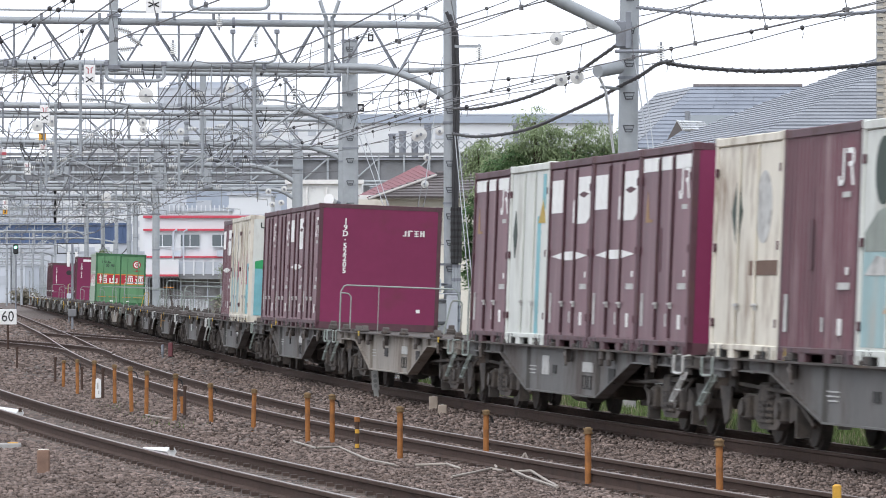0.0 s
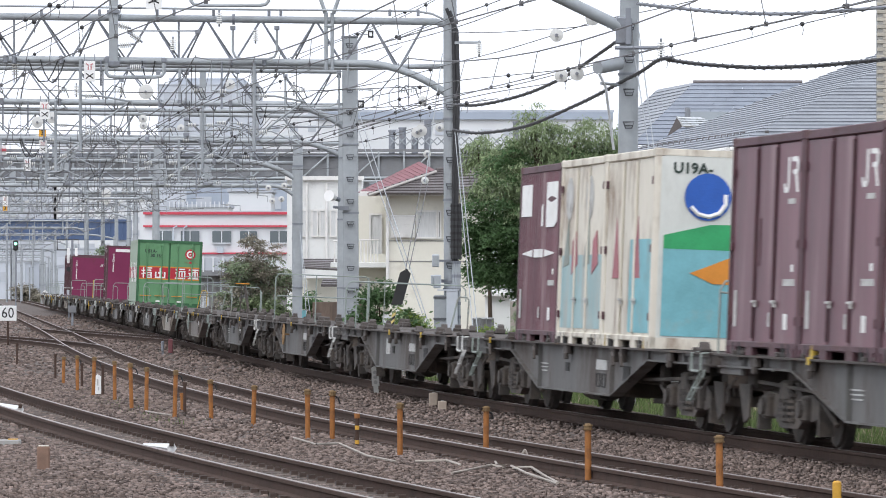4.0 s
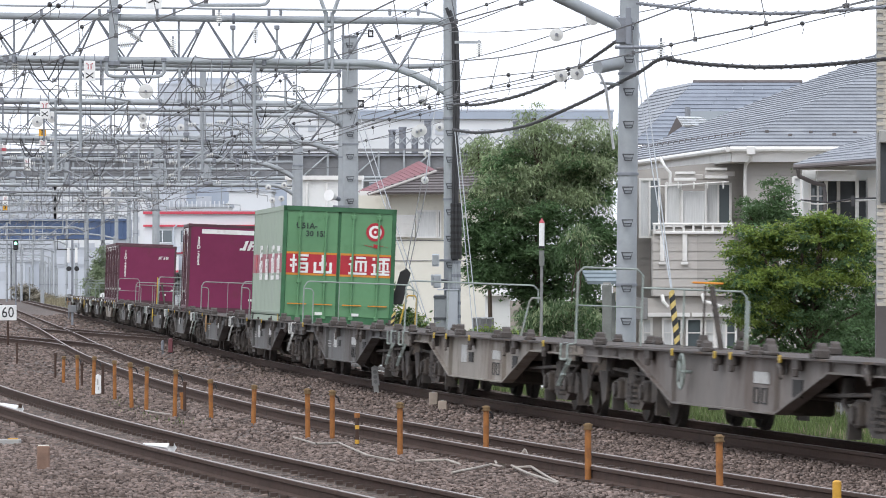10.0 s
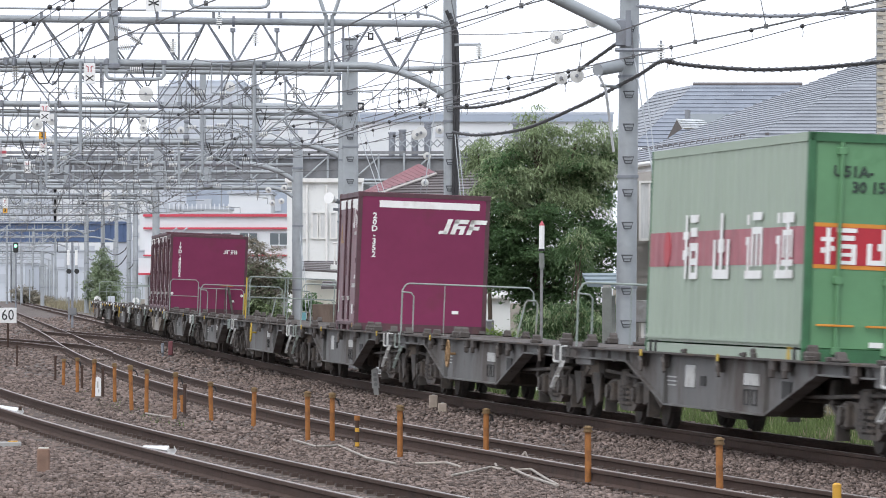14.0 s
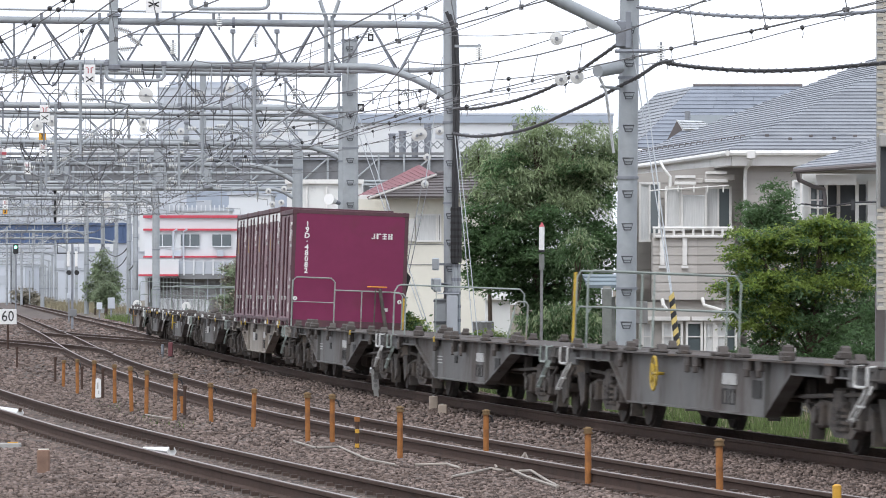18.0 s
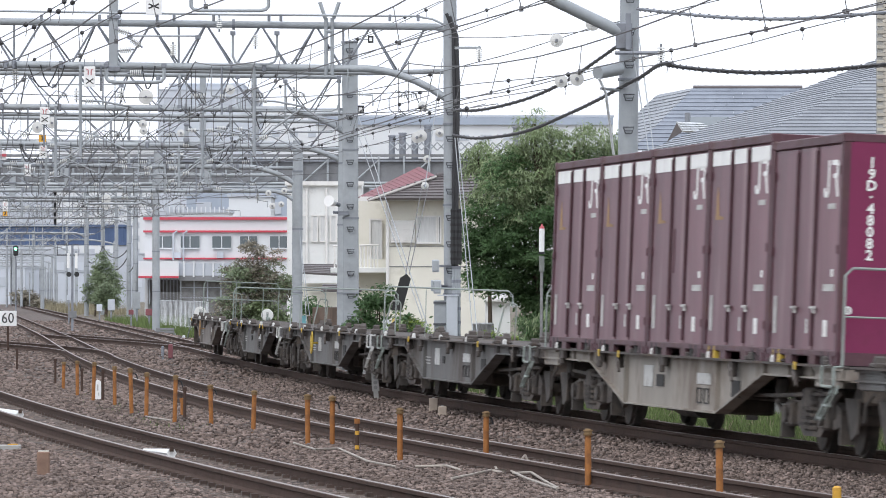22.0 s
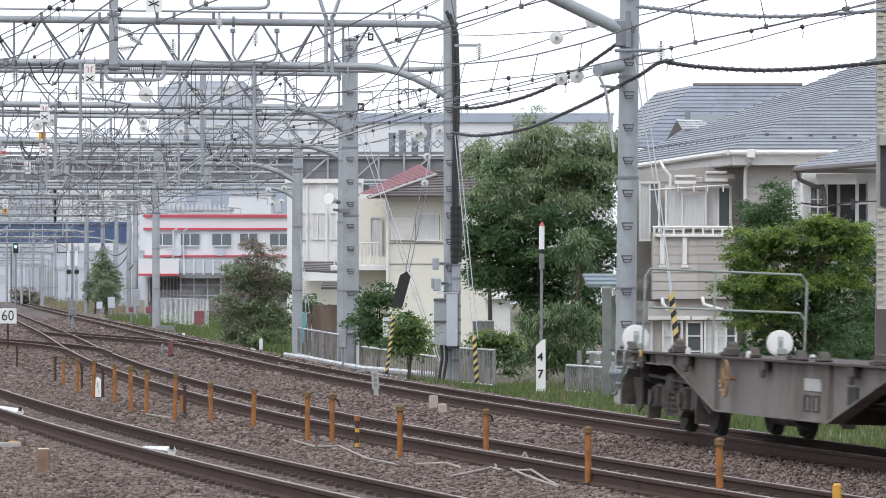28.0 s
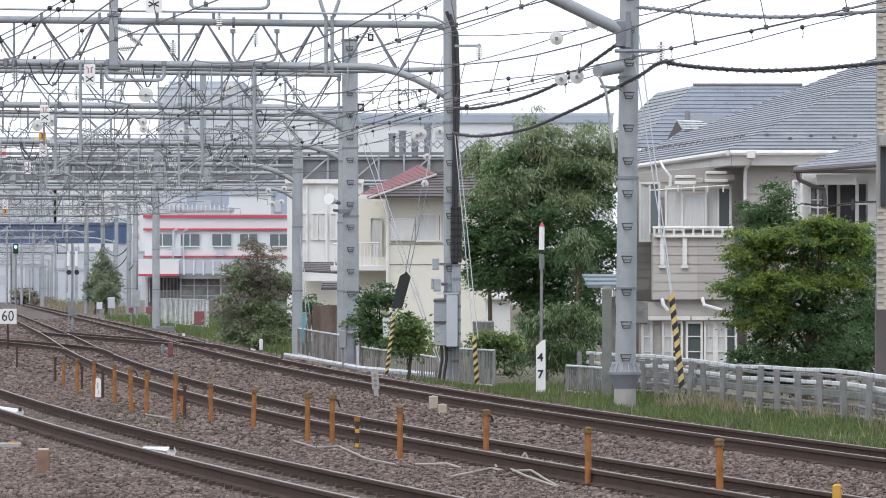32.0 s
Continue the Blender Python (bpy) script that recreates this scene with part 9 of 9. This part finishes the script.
part("red_band", Shape().box((-21.835, Y - 5.6, 2.801), (3.075, 0.3, 0.154)), MAT["red_band"], t)
part("carport_roof", Shape().box((-18.145, Y - 2.5, 2.714), (4.305, 5, 0.4)), MAT["bridge_dark"], t)
rl = part("terrace", Shape().box((-18.145, Y - 4.9, 3.329), (4.305, 0.1, 1.054)), MAT["haze_grey"], t)
for k in range(6):
    part("post", Shape().box((-19.902 + 0.747 * k, Y - 5.05, 3.416), (0.12, 0.1, 1.230)), MAT["far_white"], rl)
gs = part("garage_screen", Shape().box((-18.145, Y - 3.8, 1.3), (4.305, 0.1, 2.6)), MAT["fence_grey"], t, "grey-green mesh screen under the terrace")
for k in range(5):
    part("post", Shape().box((-20.2 + 1.03 * k, Y - 3.95, 1.3), (0.1, 0.1, 2.6)), MAT["haze_grey"], gs)
for z in (1.2, 2.0):
    part("rail", Shape().box((-18.145, Y - 3.93, z), (4.3, 0.06, 0.07)), MAT["haze_grey"], gs)
for x in (-20.605, -17.31):
    part("air_unit", Shape().box((x, Y - 0.3, 4.515), (0.5, 0.4, 0.45)), MAT["haze_grey"], t)
for x in (-20.166, -20.956):
    part("stand_pipe", Shape().pipe([(x, Y - 0.3, 3.988), (x, Y - 0.3, 6.184), (x + 0.3, Y - 0.3, 6.404)], 0.07, 6), MAT["haze_grey"], t)
part("undercroft", Shape().box((-17.5, Y - 0.15, 1.1), (10.9, 0.2, 3.0)), MAT["fence_grey"], t, "grey shaded undercroft wall")
for k in range(13):
    part("louvre", Shape().box((-22.8 + 0.27 * k, Y - 0.4, 1.7), (0.09, 0.2, 2.0)), MAT["haze_grey"], t)
for x in (-17.3, -15.9, -14.5):
    part("window", Shape().box((x, Y - 0.3, 2.2), (1.2, 0.1, 1.0)), MAT["glass"], t)
block("far_building", "white flat-roofed building with a railing behind the depot", -18.2, -14.598, 9.707, 470, 10, "far_white")
t2, *_ = block("far_building", "white roof block with railing", -22.5, -17.619, 8.201, 455, 8, "far_white")
for k in range(14):
    part("rail_post", Shape().box((-22.5 + 0.372 * k, 454.8, 8.341), (0.08, 0.08, 0.6)), MAT["far_white"], t2)

# road bridge with a dark latticed parapet
Y = 480
t = thing("road_bridge", "dark grey road bridge with latticed parapet and pale pipes below", "bridge")
part("deck", Shape().box((-17.238, Y + 4, 12.081), (48.307, 8, 2.256)), MAT["bridge_dark"], t)
part("top_rail", Shape().box((-17.238, Y - 0.2, 13.454), (48.307, 0.3, 0.25)), MAT["bridge_dark"], t)
part("top_rail", Shape().box((-17.238, Y - 0.2, 13.012), (48.307, 0.3, 0.15)), MAT["galv_dark"], t)
for z in (11.001, 10.707):
    part("pipe", Shape().rod((-41.392, Y - 0.4, z), (6.915, Y - 0.4, z + 0.1), 0.12, 8), MAT["galv"], t)
for k in range(22):
    x = -40.901 + 2.207 * k
    part("stanchion", Shape().box((x, Y - 0.3, 12.179), (0.16, 0.16, 2.452)), MAT["galv"], t)
    if k % 2:
        part("brace", Shape().rod((x, Y - 0.3, 11.100), (x + 2.207, Y - 0.3, 13.061), 0.08, 6), MAT["galv"], t)
for x in [-7.062, -4.12]:
    part("pier", Shape().box((x, Y + 4, 6.196), (1.2, 3, 9.318)), MAT["haze_grey"], t)
# latticed canopy further along
for k in range(18):
    a = -4.61 + 0.687 * k
    part("lattice", Shape().rod((a, Y + 1, 13.944), (a + 0.687, Y + 1, 14.631), 0.06, 5), MAT["galv"], t)
    part("lattice", Shape().rod((a, Y + 1, 14.631), (a + 0.687, Y + 1, 13.944), 0.06, 5), MAT["galv"], t)
for x, zt, w in [(-4.463, 15.121, 0.27), (-3.531, 15.366, 0.294), (-2.452, 15.121, 0.294), (-1.324, 16.004, 0.319), (6.376, 15.906, 0.27)]:
    t = thing("vent_stack", "grey ventilation stack on a roof", "vent", group="ventilation stacks")
    part("tube", Shape().rod((x, Y + 2, 13.160), (x, Y + 2, zt), w, 14), MAT["galv_dark"], t)
    part("rim", Shape().rod((x, Y + 2, zt), (x, Y + 2, zt + 0.15), w + 0.06, 14), MAT["galv_dark"], t)
# blue girder bridge far down the line
Y = 680
t = thing("girder_bridge", "dark blue steel girder bridge over the tracks", "bridge")
part("girder", Shape().box((-49.328, Y + 3, 8.554), (21.399, 6, 2.084)), MAT["bridge_blue"], t)
part("flange", Shape().box((-49.328, Y + 3, 9.665), (21.399, 6.4, 0.3)), MAT["bridge_blue"], t)
part("flange", Shape().box((-49.328, Y + 3, 7.442), (21.399, 6.4, 0.3)), MAT["bridge_blue"], t)
part("abutment", Shape().box((-39.046, Y + 3, 3.54), (1.806, 6, 8.08)), MAT["haze_grey"], t)
for k in range(14):
    part("stiffener", Shape().box((-59.333 + 1.528 * k, Y - 0.05, 8.554), (0.12, 0.2, 2.084)), MAT["bridge_blue"], t)

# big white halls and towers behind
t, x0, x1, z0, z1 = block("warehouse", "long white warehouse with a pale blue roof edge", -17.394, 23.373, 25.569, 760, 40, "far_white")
part("roof_edge", Shape().box(((x0 + x1) / 2, 759.8, z1 - 0.6), (x1 - x0, 0.5, 1.0)), MAT["haze_blue"], t)
far_windows(t, [-6.523 + 3.106 * k for k in range(9)], [22.695], 1.5, 0.8, 760, "haze_grey")
# low grey block fills a hazy background; haze sits in walls and windows
for x0, x1, z1, Y, mt, lab in [(-56.644, -36.864, 41.453, 1100, "haze_pale", "distant apartment tower in hazy pale grey"), (-54.891, -40.147, 42.947, 1110, "haze_grey", "plant room on a distant tower"), (-42.176, -22.559, 40.883, 1200, "far_white", "distant pale office block"), (-91.515, -66.943, 34.57, 1300, "far_white", "distant pale office building"), (-112.103, -90.851, 29.523, 1300, "haze_grey", "distant grey apartment building"), (-28.759, -5.321, 13.158, 620, "haze_blue", "distant long blue-grey building"), (-78.059, -53.538, 8.225, 1000, "haze_grey", "distant low block in haze grey"), (-62.897, -56.46, 4.647, 900, "haze_pale", "distant small pale building"), (-72.403, -65.022, 5.226, 860, "haze_pale", "distant low pale block")]:
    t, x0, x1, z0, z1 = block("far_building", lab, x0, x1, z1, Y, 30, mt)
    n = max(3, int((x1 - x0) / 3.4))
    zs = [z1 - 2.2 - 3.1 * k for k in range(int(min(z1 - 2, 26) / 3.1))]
    far_windows(t, [x0 + (x1 - x0) * (k + 0.5) / n for k in range(n)], zs, 1.7, 1.4, Y, "haze_grey" if mt != "haze_grey" else "haze_pale")
t = thing("platform_sign", "small white and red board on a far structure", "sign")
part("board", Shape().box((-14.204, 178, 6.184), (0.3, 0.05, 0.3)), MAT["sign_white"], t)
part("stripe", Shape().box((-14.2, 177.95, 6.182), (0.3, 0.05, 0.09)), MAT["sign_red"], t)
# far signal with a green light, two round-headed signals, relay boxes
t = thing("signal", "tall thin signal post with a green light", "signal", Matrix.Translation((-37.076, 480, FOOT)))
part("post", Shape().rod((0, 0, 0), (0, 0, 4.724+0.45), 0.06, 8), MAT["galv_dark"], t)
part("head", Shape().box((0, -0.1, 5.214+0.45), (0.45, 0.25, 0.9), ch=0.1), MAT["sign_black"], t)
part("lens", Shape().disc((0, -0.26, 5.362+0.45), 0.14, 0.06, "y", 14), MAT["lamp_green"], t)
t = thing("signal", "post with two dark round signal heads and white boards", "signal", Matrix.Translation((-22.118, 330, FOOT)))
part("post", Shape().rod((0, 0, 0), (0, 0, 4.506+0.45), 0.07, 8), MAT["galv_dark"], t)
for x in (-0.2, 0.27):
    part("round_head", Shape().disc((x, -0.1, 2.753+0.45), 0.15, 0.1, "y", 14), MAT["sign_black"], t)
    part("board", Shape().box((x - 0.03, -0.1, 3.562+0.45), (0.16, 0.06, 0.9), ch=0.02), MAT["sign_white"], t)
part("frame", Shape().pipe([(-0.9, 0, 3.9+0.45), (-0.9, 0, 4.506+0.45), (0.35, 0, 4.506+0.45), (0.35, 0, 3.9+0.45), (-0.9, 0, 3.9+0.45)], 0.03, 6), MAT["sign_black"], t)
for (x, Y, zc), w, h, mt in [((-23.99, 400, 0.734), 0.5, 0.8, "haze_grey"), ((-24.848, 400, 0.529), 0.4, 0.5, "haze_pale"), ((-22.32, 330, 1.371), 0.25, 0.3, "haze_pale"), ((-12.55, 285, 0.27), 0.48, 0.71, "roof_red"), ((-19.176, 340, 0.452), 0.3, 0.3, "roof_red"), ((-18.064, 340, 0.452), 0.45, 0.4, "roof_red"), ((-18.097, 270, 0.634), 0.4, 0.35, "bridge_dark"), ((-10.786, 230, -0.146), 0.12, 0.18, "far_white"), ((-8.027, 163, 0.041), 0.13, 0.42, "roof_red"), ((-5.593, 170, 0.102), 0.1, 0.35, "far_white"), ((-19.936, 360, 1.141), 0.45, 1.1, "galv"), ((-8.26, 163, 0.041), 0.08, 0.3, "galv_dark"), ((-2.713, 150, 0.463), 0.2, 0.5, "galv"), ((-1.373, 140, 0.843), 0.3, 0.5, "fence_white")]:
    t = thing("relay_box", "small trackside equipment box", "equipment box", group="trackside boxes")
    part("box", Shape().box((x, Y, zc), (w, 0.3, h), ch=0.02), MAT[mt], t)
    part("leg", Shape().box((x, Y, (zc - h / 2 - 0.5) / 2), (max(0.06, w * 0.25), 0.15, max(0.05, zc - h / 2 + 0.5))), MAT["galv_dark"], t)


# black jumper cables slung between far masts
cable("black jumper cable slung between far masts", [(-30.936, 479.85, 4.625), (-30.961, 484.85, 4.208), (-30.88, 489.85, 4.282), (-30.74, 494.85, 5.015), (-30.744, 499.85, 5.761)], 0.045, "cable", "jumper_cable")
cable("black jumper cable slung between far masts", [(-30.744, 499.85, 5.761), (-29.78, 492.35, 4.898), (-28.633, 484.85, 4.604), (-27.507, 477.35, 4.952), (-26.691, 469.85, 5.528)], 0.045, "cable", "jumper_cable")
cable("black jumper cable slung between far masts", [(-30.936, 479.85, 3.448), (-30.912, 484.85, 2.969), (-30.83, 489.85, 3.181), (-30.74, 494.85, 3.902), (-30.744, 499.85, 4.433)], 0.045, "cable", "jumper_cable")
cable("black jumper cable slung between far masts", [(-30.744, 499.85, 4.331), (-29.83, 492.35, 3.741), (-28.682, 484.85, 3.564), (-27.605, 477.35, 4.025), (-26.691, 469.85, 4.808)], 0.045, "cable", "jumper_cable")
cable("black jumper cable slung between far masts", [(-26.691, 469.85, 3.319), (-25.654, 456.517, 3.558), (-24.678, 443.183, 4.143), (-23.892, 429.85, 4.865)], 0.045, "cable", "jumper_cable")
# low stack of dark timbers, and a leaning white board by the far points
st = thing("timber_stack", "low stack of dark weathered timbers beside the line", "timber")
for k in range(4):
    part("timber", Shape().box((-13.197 + 0.03 * (k % 2), 262, -0.42 + 0.13 * k), (1.1 - 0.08 * k, 0.24, 0.12), ch=0.01), MAT["bridge_dark"], st)
wb2 = thing("marker_board", "small leaning white board beside the points", "marker", Matrix.Translation((-6.168, 176, -0.5)) @ pose(0, 0, 0, 0, 18, 0))
part("board", Shape().box((0, 0, 0.3), (0.16, 0.03, 0.26)), MAT["sign_white"], wb2)
part("stake", Shape().box((0, 0.02, 0.12), (0.05, 0.03, 0.36)), MAT["galv_dark"], wb2)

def motions():
    """The train comes along the line; every wagon and container keeps its place in it."""
    times = [0.5 * k for k in range(65)]
    for i, w in wagons:
        walk(w, [(t, line_pose(progress(t) - PITCH * i)) for t in times])
    for i, x, c in loads:
        walk(c, [(t, line_pose(progress(t) - PITCH * i) @ Matrix.Translation((x, 0, 1.0))) for t in times])


motions()
